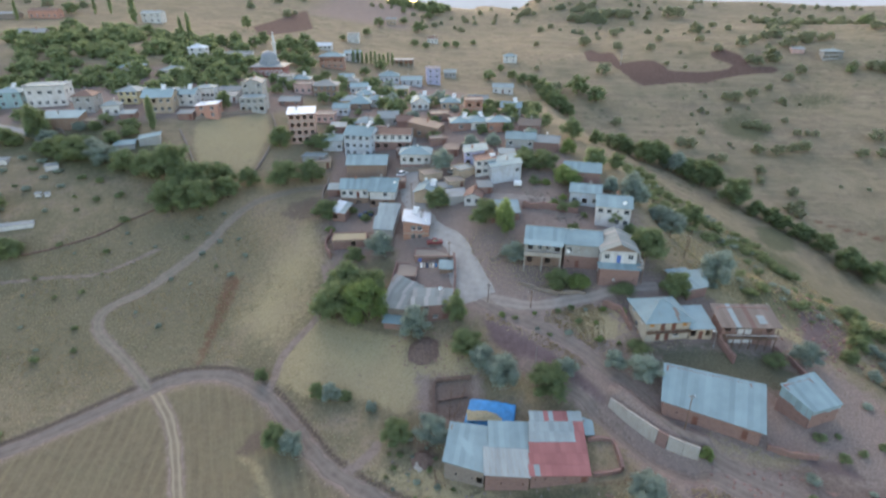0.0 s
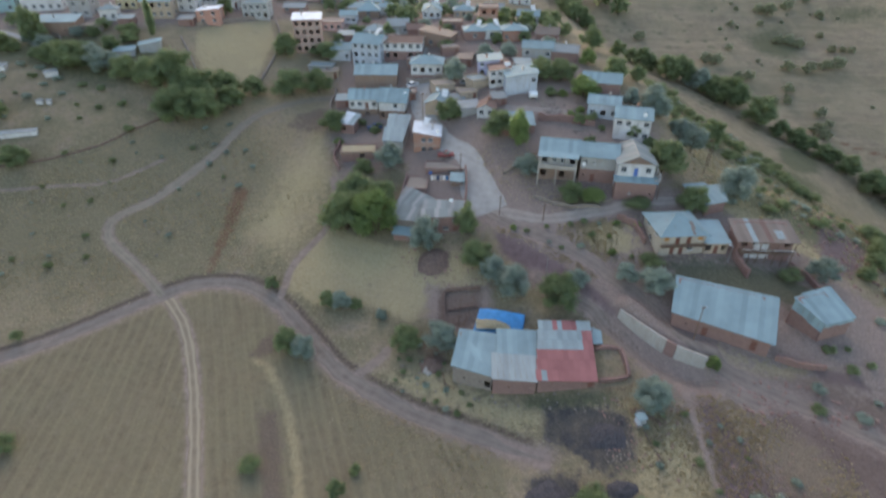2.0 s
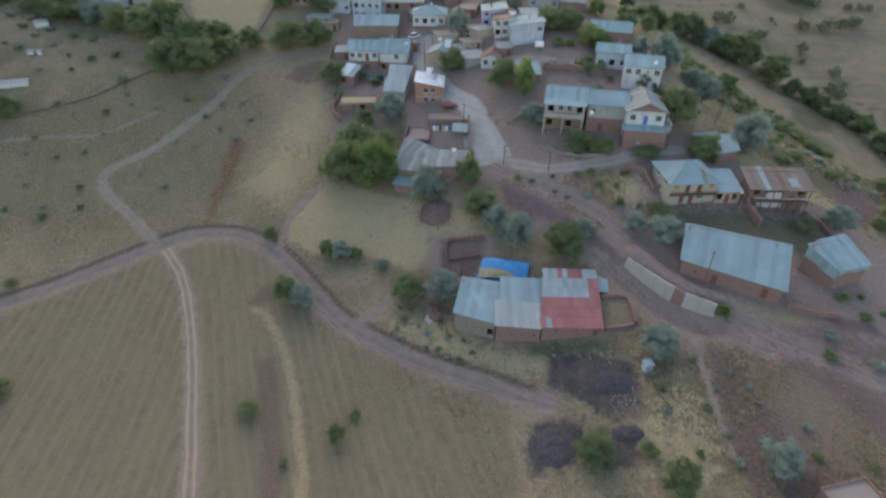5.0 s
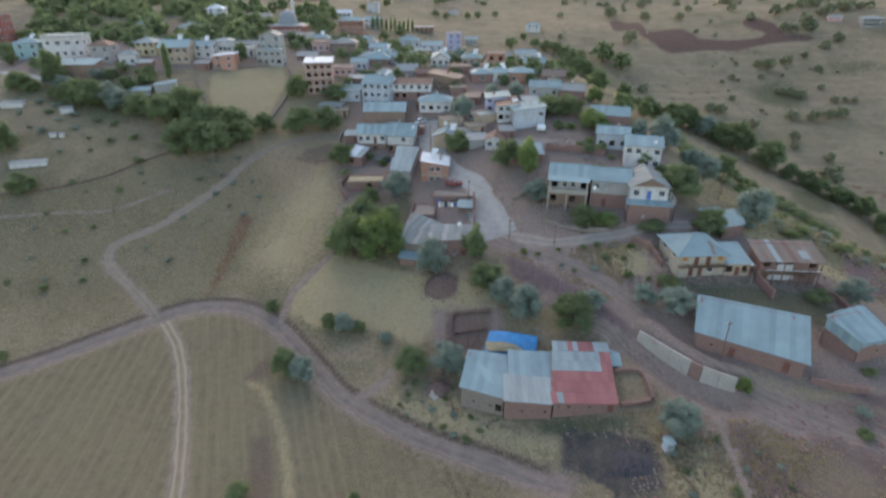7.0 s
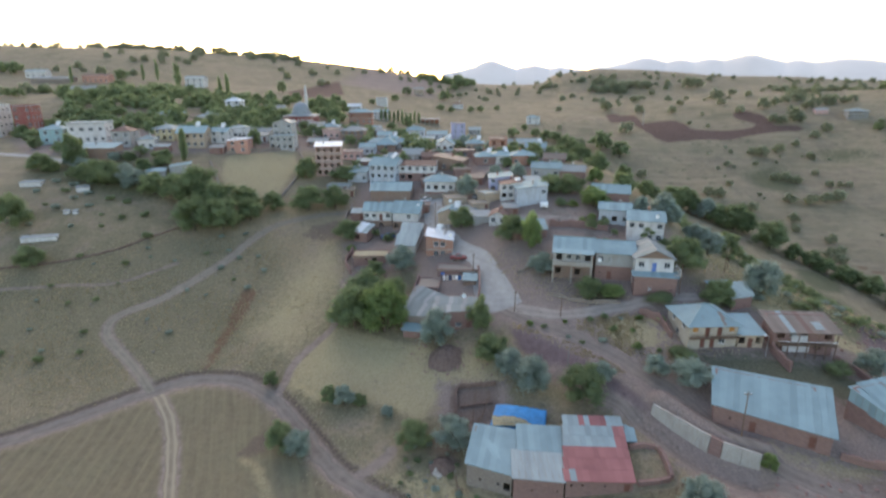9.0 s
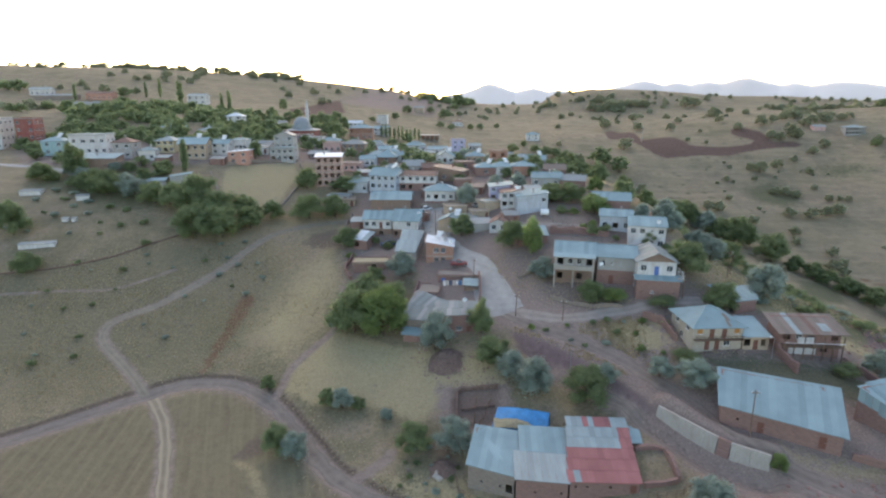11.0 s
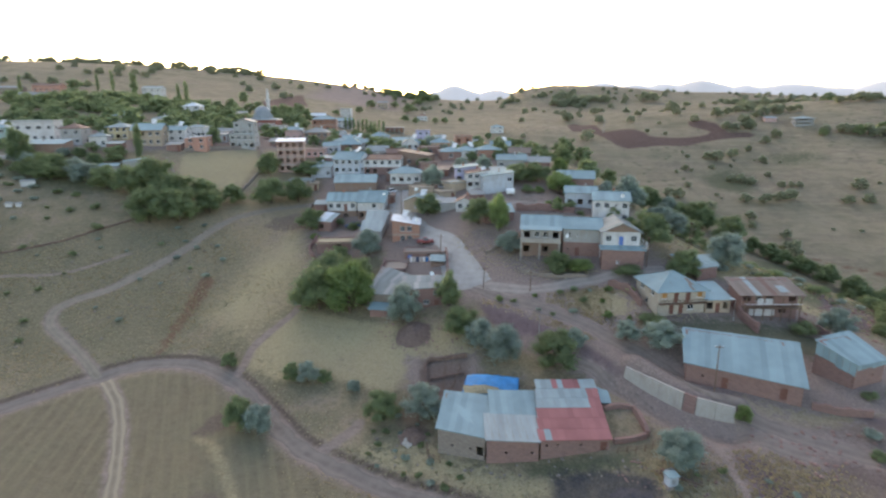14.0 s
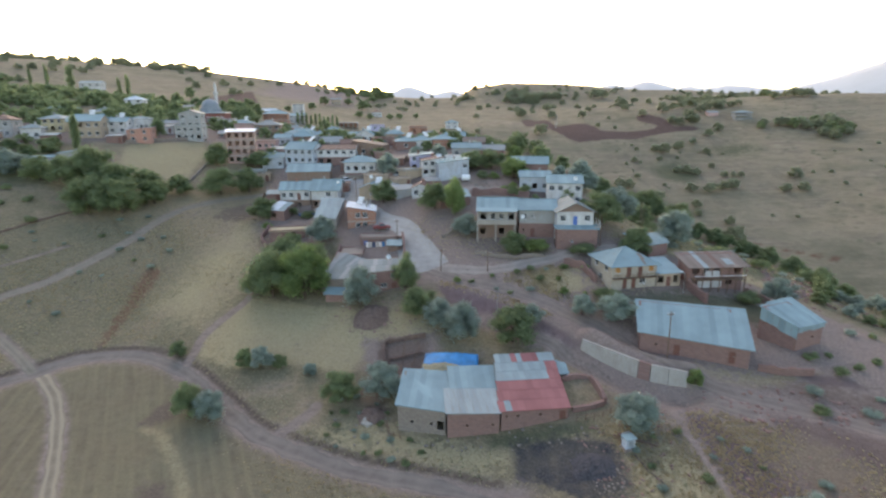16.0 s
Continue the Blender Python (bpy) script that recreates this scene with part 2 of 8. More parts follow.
def wall_panel(length, z0, z1a, z1b, holes, thick=0.3):
    """A wall along +x from 0, its face at y=0 and its body behind, top sloping from z1a to z1b, with openings (x, z, w, h) cut through."""
    bm = bmesh.new()
    zt = min(z1a, z1b)
    holes = [(x, z, w, h) for x, z, w, h in holes if x > 0.03 and x + w < length - 0.03 and z + h < zt - 0.02]
    xs = sorted({0.0, length, *(x for x, z, w, h in holes), *(x + w for x, z, w, h in holes)})
    zs = sorted({z0, zt, *(max(z0, z) for x, z, w, h in holes), *(z + h for x, z, w, h in holes)})
    for a, b in zip(xs, xs[1:]):
        for c, d in zip(zs, zs[1:]):
            mx, mz = (a + b) / 2, (c + d) / 2
            if any(x < mx < x + w and z < mz < z + h for x, z, w, h in holes):
                continue
            quad(bm, (a, 0, c), (b, 0, c), (b, 0, d), (a, 0, d))
            quad(bm, (b, thick, c), (a, thick, c), (a, thick, d), (b, thick, d))
    for x, z, w, h in holes:
        z = max(z0, z)
        quad(bm, (x, 0, z), (x, thick, z), (x + w, thick, z), (x + w, 0, z))
        quad(bm, (x, 0, z + h), (x + w, 0, z + h), (x + w, thick, z + h), (x, thick, z + h))
        quad(bm, (x, 0, z), (x, 0, z + h), (x, thick, z + h), (x, thick, z))
        quad(bm, (x + w, 0, z), (x + w, thick, z), (x + w, thick, z + h), (x + w, 0, z + h))
    if abs(z1a - z1b) > 0.01:
        top = (length, z1b) if z1b > z1a else (0, z1a)
        for y, flip in ((0, False), (thick, True)):
            ps = [(0, y, zt), (length, y, zt), (top[0], y, top[1])]
            quad(bm, *(ps[::-1] if flip else ps))
        ends = ((0, z1a), (length, z1b))
        quad(bm, (ends[0][0], 0, ends[0][1]), (ends[1][0], 0, ends[1][1]), (ends[1][0], thick, ends[1][1]), (ends[0][0], thick, ends[0][1]))
    else:
        quad(bm, (0, 0, zt), (length, 0, zt), (length, thick, zt), (0, thick, zt))
    for x, zz in ((0, z1a), (length, z1b)):
        quad(bm, (x, 0, z0), (x, thick, z0), (x, thick, zz), (x, 0, zz))
    bmesh.ops.remove_doubles(bm, verts=bm.verts, dist=0.0005)
    return bm


SIZES = {"w": (1.25, 1.3, 0.9), "b": (1.7, 1.25, 0.9), "s": (0.6, 0.6, 1.3), "d": (0.95, 2.0, 0.02), "D": (1.7, 2.2, 0.02), "g": (1.3, 1.4, 0.8), "h": (1.0, 1.15, 0.95), "B": (0.95, 2.0, 0.02), "t": (0.75, 1.15, 0.9), "k": (0.4, 0.35, 1.5)}


def openings(text, length, zbase, storey):
    """Openings of one storey: a letter a slot, o for none."""
    out = []
    slot = length / max(1, len(text))
    for i, ch in enumerate(text):
        if ch == "o":
            continue
        w, h, sill = SIZES[ch]
        w = min(w, slot * 0.8)
        h = min(h, storey - sill - 0.2)
        out.append((ch, (i + 0.5) * slot - w / 2, zbase + sill, w, h))
    return out


def placed(ob, m):
    ob.matrix_basis = m
    return ob


def fill_opening(ch, x, z, w, h, root, m):
    """Window or door set back in its opening in a wall whose frame in root is m."""
    if ch in "gk":
        return
    if ch in "dDB":
        bm = bmesh.new()
        box(bm, x, 0.09, z, x + w, 0.14, z + h)
        d = placed(part("door", bm, BLUEDOOR if ch == "B" else DARKDOOR, root), m)
        n = max(2, round(w / 0.45))
        for i in range(n):
            bm = bmesh.new()
            box(bm, x + 0.05 + i * (w - 0.06) / n, 0.07, z + 0.1, x - 0.01 + (i + 1) * (w - 0.06) / n, 0.095, z + h - 0.08)
            part("door_panel", bm, BLUEDOOR if ch == "B" else DARKDOOR, d)
        bm = bmesh.new()
        box(bm, x + w * 0.8, 0.03, z + 1.0, x + w * 0.8 + 0.1, 0.07, z + 1.04)
        part("handle", bm, STEEL, d)
        return
    e = 0.07
    hw = (w - 3 * e) / 2
    bm = wall_panel(w, z, z + h, z + h, [(e, z + e, hw, h - 2 * e), (2 * e + hw, z + e, hw, h - 2 * e)], 0.07)
    bmesh.ops.translate(bm, vec=(x, 0.06, 0), verts=bm.verts)
    win = placed(part("window", bm, FRAME if ch != "h" else ORANGE, root), m)
    bm = bmesh.new()
    box(bm, x - 0.06, -0.06, z - 0.06, x + w + 0.06, 0.06, z - 0.003)
    part("sill", bm, FRAME, win)
    bm = bmesh.new()
    if ch == "h":
        box(bm, x + e, 0.07, z + e, x + w - e, 0.11, z + h - e)
        part("shutter", bm, ORANGE, win)
    else:
        box(bm, x + e / 2, 0.085, z + e / 2, x + w - e / 2, 0.105, z + h - e / 2)
        part("pane", bm, GLASS, win)


def wall_run(root, a, b, z0, za, zb, material, storeys, base, storey, name="wall", thick=0.3):
    """A wall of root from plan point a to b (face to the right of the way a->b), with its openings filled."""
    a, b = Vector(a), Vector(b)
    length = (b - a).length
    ops = []
    for i, text in enumerate(storeys):
        ops += openings(text, length, base + i * storey, storey)
    bm = wall_panel(length, z0, za, zb, [o[1:] for o in ops], thick)
    w = part(name, bm, material, root)
    w.matrix_basis = pose(a.x, a.y, 0, 0, 0, math.degrees(math.atan2(b.y - a.y, b.x - a.x)))
    for o in ops:
        if o[2] + o[4] < min(za, zb) - 0.02 and o[1] > 0.05:
            fill_opening(*o, root, w.matrix_basis)
    return w


def sheet_mesh(name, w, s, material, t=0.025):
    bm = bmesh.new()
    box(bm, -w / 2, 0, 0, w / 2, s, t)
    for k in range(max(1, round(w / 0.45))):
        x = -w / 2 + 0.05 + k * 0.45
        box(bm, x - 0.025, 0, t, x + 0.025, s, t + 0.014)
    me = bpy.data.meshes.new(name)
    bm.to_mesh(me)
    bm.free()
    me.materials.append(material)
    return me


def cover(root, a, b, c, d, pick, width=1.0, rows=1):
    """Roofing sheets side by side over the sloping plane a-b (eave) to d-c (top edge)."""
    a, b, c, d = (Vector(p) for p in (a, b, c, d))
    n = max(2, round((b - a).length / width))
    cache = {}
    for i in range(n):
        for r in range(rows):
            u, v0, v1 = (i + 0.5) / n, r / rows, (r + 1) / rows
            lo0, hi0 = a.lerp(b, u), d.lerp(c, u)
            lo, hi = lo0.lerp(hi0, v0), lo0.lerp(hi0, v1)
            up = (hi - lo)
            side = (a.lerp(d, (v0 + v1) / 2) - b.lerp(c, (v0 + v1) / 2)) * -1
            x = side.normalized()
            z = x.cross(up).normalized()
            y = z.cross(x)
            mt = pick(i, r, n)
            key = (mt, round(up.length, 2), round(side.length, 2))
            if key not in cache:
                cache[key] = sheet_mesh("roof_sheet", side.length / n * 1.015, up.length + 0.06, ROOFS[mt])
            ob = new("roof_sheet", cache[key])
            ob.parent = root
            m = Matrix((x, y, z)).transposed().to_4x4()
            lift = 0.012 + 0.012 * (i % 2) + 0.03 * r + rnd.uniform(0, 0.01)
            m.translation = lo + z * lift - y * 0.03 * rnd.random()
            ob.matrix_basis = m


def roof_on(root, w, d, h, kind, rise, over, rmat, wmat, sheets=False, alt=None):
    """Roof over a box w x d whose walls end at h. x across the front, y to the back."""
    x0, x1, y0, y1 = -w / 2 - over, w / 2 + over, -over, d + over
    bm = bmesh.new()
    t = 0.12
    M = ROOFS[rmat]
    choose = (lambda i, r, n: alt[i % len(alt)]) if alt else (lambda i, r, n: rmat)
    if kind == "flat":
        slab(bm, [(x0, y0, h + 0.2), (x1, y0, h + 0.2), (x1, y1, h + 0.2), (x0, y1, h + 0.2)], 0.2)
        r = part("roof", bm, M, root)
        bm = bmesh.new()
        for a in ((x0, y0, x1, y0 + 0.2), (x0, y1 - 0.2, x1, y1), (x0, y0 + 0.2, x0 + 0.2, y1 - 0.2), (x1 - 0.2, y0 + 0.2, x1, y1 - 0.2)):
            box(bm, a[0], a[1], h + 0.2, a[2], a[3], h + 0.45)
        part("parapet", bm, wmat, r)
        return
    if kind == "hip":
        k = min(w, d) / 2 + over
        if w >= d:
            r0, r1 = (x0 + k, (y0 + y1) / 2), (x1 - k, (y0 + y1) / 2)
        else:
            r0, r1 = ((x0 + x1) / 2, y0 + k), ((x0 + x1) / 2, y1 - k)
        if (Vector(r1) - Vector(r0)).length < 0.6:
            v = Vector((0.3, 0)) if w >= d else Vector((0, 0.3))
            mid = (Vector(r0) + Vector(r1)) / 2
            r0, r1 = tuple(mid - v), tuple(mid + v)
        z = h + rise
        c = [(x0, y0, h), (x1, y0, h), (x1, y1, h), (x0, y1, h)]
        p, q = (*r0, z), (*r1, z)
        faces = ([c[0], c[1], q, p], [c[1], c[2], q], [c[2], c[3], p, q], [c[3], c[0], p]) if w >= d else ([c[0], c[1], p], [c[1], c[2], q, p], [c[2], c[3], q], [c[3], c[0], p, q])
        for f in faces:
            slab(bm, f, t)
        roof = part("roof", bm, M, root)
        bm = bmesh.new()
        bar(bm, (p[0], p[1], z + 0.03), (q[0], q[1], z + 0.03), 0.09)
        for cc in c:
            e = p if (Vector(cc) - Vector(p)).length < (Vector(cc) - Vector(q)).length else q
            bar(bm, (cc[0], cc[1], cc[2] + 0.02), (e[0], e[1], e[2] + 0.02), 0.06)
        part("ridge_cap", bm, M, roof)
    elif kind in ("gx", "gy"):
        z = h + rise
        if kind == "gx":
            ym = d / 2
            planes = [[(x0, y0, h - 0.1), (x1, y0, h - 0.1), (x1, ym, z), (x0, ym, z)], [(x1, y1, h - 0.1), (x0, y1, h - 0.1), (x0, ym, z), (x1, ym, z)]]
            tri = [[(-w / 2, 0, h), (-w / 2, d, h), (-w / 2, ym, z - 0.15)], [(w / 2, d, h), (w / 2, 0, h), (w / 2, ym, z - 0.15)]]
            rid = ((x0, ym, z + 0.03), (x1, ym, z + 0.03))
        else:
            planes = [[(x0, y1, h - 0.1), (x0, y0, h - 0.1), (0, y0, z), (0, y1, z)], [(x1, y0, h - 0.1), (x1, y1, h - 0.1), (0, y1, z), (0, y0, z)]]
            tri = [[(-w / 2, 0, h), (w / 2, 0, h), (0, 0, z - 0.15)], [(w / 2, d, h), (-w / 2, d, h), (0, d, z - 0.15)]]
            rid = ((0, y0, z + 0.03), (0, y1, z + 0.03))
        for f in planes:
            slab(bm, f, t)
        roof = part("roof", bm, M, root)
        bm = bmesh.new()
        bar(bm, *rid, 0.1)
        part("ridge_cap", bm, M, roof)
        for f in tri:
            bm = bmesh.new()
            n = (Vector(f[1]) - Vector(f[0])).cross(Vector(f[2]) - Vector(f[0])).normalized()
            ps = [Vector(p) for p in f]
            quad(bm, *ps)
            quad(bm, *[p - n * 0.2 for p in ps[::-1]])
            part("gable", bm, wmat, root)
        if sheets:
            for f in planes:
                cover(root, *f, choose)
    else:
        za, zb = (h, h + rise)
        if kind == "back":
            f = [(x0, y0, za), (x1, y0, za), (x1, y1, zb), (x0, y1, zb)]
        elif kind == "right":
            f = [(x0, y1, zb), (x0, y0, zb), (x1, y0, za), (x1, y1, za)]
        else:
            f = [(x1, y0, zb), (x1, y1, zb), (x0, y1, za), (x0, y0, za)]
        slab(bm, [(p[0], p[1], p[2] + t) for p in f], t)
        roof = part("roof", bm, M, root)
        if sheets:
            cover(root, *[(p[0], p[1], p[2] + t) for p in f], choose)


FOOTPRINTS = []


def house(label, x, y, yaw, w, d, h, roof="hip", rise=1.5, over=0.45, wall="white", rmat="blue", front=("wdw",), side=("w",), sheets=False, chimney=True, category="house", base=None, gable=None, name="house", lower=None, alt=None, heater=None):
    """A house: front wall centred on (x, y), w wide, d deep; yaw 0 faces south (-y). Returns its root."""
    c, s = math.cos(radians(yaw)), math.sin(radians(yaw))
    zs = [float(land(x + u * c - v * s, y + u * s + v * c)) for u in (-w / 2, w / 2) for v in (0, d)]
    z = base if base is not None else float(land(x, y))
    root = tagged(new(name), label, category)
    FOOTPRINTS.append((x - s * d / 2, y + c * d / 2, max(w, d) / 2))
    root.matrix_basis = pose(x, y, z, 0, 0, yaw)
    lo = min(zs) - z - 0.4
    st = h / len(front)
    up = {"back": (0, rise), "right": (rise, 0), "left": (0, rise)}.get(roof)
    hf = hb = hl = hr = (h, h)
    if roof == "back":
        hb, hr, hl = (h + rise, h + rise), (h, h + rise), (h + rise, h)
    elif roof == "right":
        hl, hf, hb = (h + rise, h + rise), (h + rise, h), (h, h + rise)
    elif roof == "left":
        hr, hf, hb = (h + rise, h + rise), (h, h + rise), (h + rise, h)
    m = WALLS[wall]
    q = w / 2
    for a, b, hh, texts in (((-q, 0), (q, 0), hf, front), ((q, 0.3), (q, d - 0.3), hr, side), ((q, d), (-q, d), hb, ()), ((-q, d - 0.3), (-q, 0.3), hl, side)):
        if lower:
            cut = st if len(front) > 1 else 0.0
            wall_run(root, a, b, lo, cut, cut, WALLS[lower], texts[:1] if cut else (), 0, st)
            wall_run(root, a, b, cut, *hh, m, texts[1:] if cut else texts, cut, st)
        else:
            wall_run(root, a, b, lo, *hh, m, texts, 0, st)
    if len(front) > 1 and wall in ("brick", "concrete", "pinkbrick"):
        for i in range(1, len(front)):
            bm = bmesh.new()
            box(bm, -q - 0.04, -0.04, i * st - 0.12, q + 0.04, d + 0.04, i * st + 0.12)
            part("floor_slab", bm, PALE_CONCRETE, root)
    roof_on(root, w, d, h, roof, rise, over, rmat, WALLS[gable] if gable else m, sheets, alt)
    if chimney:
        bm = bmesh.new()
        cx, cy = q * rnd.uniform(-0.4, 0.4), d * rnd.uniform(0.45, 0.65)
        box(bm, cx - 0.22, cy - 0.22, h, cx + 0.22, cy + 0.22, h + rise + 0.7)
        box(bm, cx - 0.28, cy - 0.28, h + rise + 0.7, cx + 0.28, cy + 0.28, h + rise + 0.8)
        part("chimney", bm, WALLS[rnd.choice(("white", "brick", "grey"))], root)
    if heater:
        u, v = heater
        zr = h + rise * {"gx": 1 - abs(v - d / 2) / (d / 2), "gy": 1 - abs(u) / q, "hip": 0.6, "back": v / d, "left": 0.5 + u / w, "right": 0.5 - u / w}.get(roof, 0.3) + 0.15
        solar_heater(root.matrix_basis @ Vector((u, v, zr)), yaw + rnd.uniform(-30, 30))
    return root


def solar_heater(p, yaw):
    """A roof-top solar water heater: a tilted collector with a white tank on its top edge."""
    root = tagged(new("solar_heater"), "roof-top solar water heater with a white tank", "solar heater", "solar heaters")
    root.matrix_basis = Matrix.Translation(p) @ pose(0, 0, 0, 0, 0, yaw)
    bm = bmesh.new()
    slab(bm, [(-0.8, -0.9, 0.25), (0.8, -0.9, 0.25), (0.8, 0.7, 1.35), (-0.8, 0.7, 1.35)], 0.1)
    part("collector", bm, FRAME, root)
    bm = bmesh.new()
    tube(bm, (-0.85, 0.85, 1.5), (0.85, 0.85, 1.5), 0.27, 0.27, 10)
    part("tank", bm, WHITEPAINT, root)
    for lx in (-0.7, 0.7):
        for ly, lz in ((-0.85, 0.2), (0.8, 1.4)):
            bm = bmesh.new()
            bar(bm, (lx, ly, -0.5), (lx, ly, lz), 0.03)
            part("leg", bm, STEEL, root)
    return root


def barn(label, corners, wall="mud", pick=lambda i, r, n: "blue", holes=("kkk",), over=0.35, width=1.0, rows=1, category="barn", name="barn", sides=((), (), ())):
    """A lean-to over four plan corners (x, y, top): front left, front right, back right, back left."""
    fl, fr, br, bl = (Vector(c) for c in corners)
    z = min(float(land(p.x, p.y)) for p in (fl, fr, br, bl))
    mid = (fl + fr) / 2
    root = tagged(new(name), label, category)
    root.matrix_basis = pose(mid.x, mid.y, z)
    o = Vector((mid.x, mid.y, z))
    L = [p - o for p in (fl, fr, br, bl)]
    for i, hs in zip(range(4), (holes, *sides)):
        a, b = L[i], L[(i + 1) % 4]
        v = (b - a).to_2d().normalized() * (0.3 if i % 2 else 0)
        zr = max(0.0, float(land(mid.x, mid.y)) - z) if i == 0 else 0.0
        wall_run(root, a.to_2d() + v, b.to_2d() - v, -0.4, a.z, b.z, WALLS[wall], hs, zr, (min(a.z, b.z) - zr) / max(1, len(hs)))
    cen = (L[0] + L[1] + L[2] + L[3]) / 4
    E = []
    for p in L:
        d = (p - cen)
        d.z = 0
        E.append(p + d.normalized() * over * 1.3 + Vector((0, 0, 0.1)))
    bm = bmesh.new()
    slab(bm, [p + Vector((0, 0, 0.02)) for p in E], 0.12)
    part("roof", bm, ROOFS[pick(0, 0, 5)], root)
    cover(root, *[p + Vector((0, 0, 0.03)) for p in E], pick, width, rows)
    return root

# ---- lie of the land: smooth swells, heights in metres on a loose lattice ----
SWELL_X = ((-420, 150), (-190, 85), (-105, 52), (-45, 44), (10, 44), (58, 44), (110, 48), (190, 75), (400, 150))
NEAR_SWELLS = [
    (-60, (-5, -8, -9, -5, -5, -12, -17, -21, -29)),
    (10, (-2, -6, -9, -5, -7, -2, -1, -24, -32)),
    (60, (5, 2, -5, -6, -12, 0, 10, -32, -30)),
    (105, (17, 15, 1, 1, 11, 20, 3, -31, -20)),
    (155, (33, 33, 26, 13, 25, 36, 4, -34, -8)),
    (215, (35, 32, 41, 30, 37, 32, -3, -10, 7)),
]
HILL_X = (-560, -330, -150, 20, 190, 400)
HILLS = [
    (300, (42, 47, 57, 12, 11, 39)),
    (390, (63, 64, 55, 26, 50, 62)),
    (480, (86, 91, 67, 34, 50, 45)),
    (585, (108, 99, 90, 57, 86, 68)),
]
SWELLS = [(x, y, sx, 46, h) for y, hs in NEAR_SWELLS for (x, sx), h in zip(SWELL_X, hs)]
SWELLS += [(x, y, 140, 72, h) for y, hs in HILLS for x, h in zip(HILL_X, hs)]
SWELLS += [(x, 800, 320, 170, h) for x, h in ((-800, 74), (-300, 64), (200, 21), (800, 28))]


def ease(a, b, v):
    """Smooth rise from 0 at a to 1 at b."""
    t = np.clip((v - a) / (b - a), 0, 1)
    return t * t * (3 - 2 * t)


def height(x, y):
    """Ground height at plan places (arrays or numbers)."""
    x, y = np.asarray(x, float), np.asarray(y, float)
    top, low = np.zeros(np.broadcast(x, y).shape), np.zeros(np.broadcast(x, y).shape)
    for cx, cy, sx, sy, h in SWELLS:
        q = ((x - cx) / sx) ** 2 + ((y - cy) / sy) ** 2
        b = np.exp(-q) + 1e-12 / (1 + q)
        top += b * h
        low += b
    # a dip and two low brows along the far skyline
    brow = np.interp(x, (-420, -300, -200, -80, -30, 0, 30, 70, 80, 90, 108, 128, 152, 182, 210, 240, 270, 325, 390, 450), (-1.5, -1.2, -1, -1, -4, -4, -5, -5.5, -4, 2.5, 4, 5, 3, 0.5, -2, -4.5, -4.5, -1.5, -3, 0))
    # steep outer side of the village ridge, down to a tree-lined valley
    bank = 8 * ease(54, 70, x) * ease(112, 138, y) * (1 - ease(275, 335, y)) * (1 - ease(165, 245, x))
    return top / low - bank + brow * np.exp(-(np.minimum(y - 575, 0) / 55) ** 2)


def ground(x, y):
    return float(height(x, y))

# ---- ground ----
TRACKS = {
    "main": (2.6, [(-110, 60), (-95, 66), (-78.8, 75.0), (-65.7, 85.3), (-61.2, 89.2), (-54.9, 91.8), (-47.1, 92.1), (-41.3, 90.0), (-36.1, 86.2), (-28.1, 78.0), (-20.7, 70.2), (-11.7, 64.8), (-3.5, 60.8), (6.1, 57.2), (10.0, 55.4), (15.0, 53.6)]),
    "loop": (2.2, [(-62.3, 88.8), (-70.5, 96.0), (-79.1, 102.6), (-81.8, 106.8), (-80.8, 111.1), (-75.2, 116.6), (-69.8, 125.7), (-65.1, 135.6), (-62.4, 145.1), (-57.3, 154.5), (-47.0, 161.4), (-36.7, 163.3)]),
    "field": (2.4, [(-60.3, 87.8), (-54.1, 80.4), (-49.5, 72.1), (-44.2, 59.8), (-39.5, 47.3), (-35.8, 36.8), (-30, 18), (-24, -5)]),
    "gully": (1.5, [(-36.9, 86.4), (-36.1, 92.0), (-36.0, 95.9), (-33.9, 101.0), (-31.3, 105.5), (-29.4, 111.5), (-29.3, 118.0), (-31.5, 126)]),
    "foot": (0.75, [(-135, 108), (-112.0, 115.0), (-100.0, 118.0), (-88.0, 121.0), (-77, 131)]),
    "spur": (1.6, [(-17.7, 69.6), (-14.7, 71.8), (-12.4, 74.7)]),
    "trail": (0.7, [(40.0, 66.4), (39.9, 60.5), (39.6, 52.4), (39.4, 44.0)]),
    "upper": (3.0, [(8.0, 109.2), (12.7, 107.6), (20.7, 104.8), (30.1, 105.2), (39.8, 107.0), (50, 108.5)]),
    "lower": (3.0, [(8.0, 108.8), (14.2, 103.8), (19.9, 100.0), (25.1, 96.2), (29.7, 91.6), (33.9, 86.8), (37.4, 82.2), (40.2, 77.0), (43.6, 72.0), (48.0, 67.0), (53.6, 62.8), (60.5, 58.4), (70, 51.5), (84, 44)]),
    "yard": (2.6, [(17, 90), (23.4, 84.7), (28.1, 80.4), (33.5, 73.6), (38.2, 67.8), (44.4, 65.2), (51.0, 60.4)]),
}
LANE = [(-215, 200), (-190, 193), (-170, 188), (-155, 185), (-142, 181), (-135, 177), (-127, 169)]
STREET = [(-12.5, 190), (-11.0, 167.6), (-9.6, 152.4), (-3.9, 136.8), (2.8, 129.1), (5.9, 119.6), (7.6, 112.8), (8.0, 108.8)]


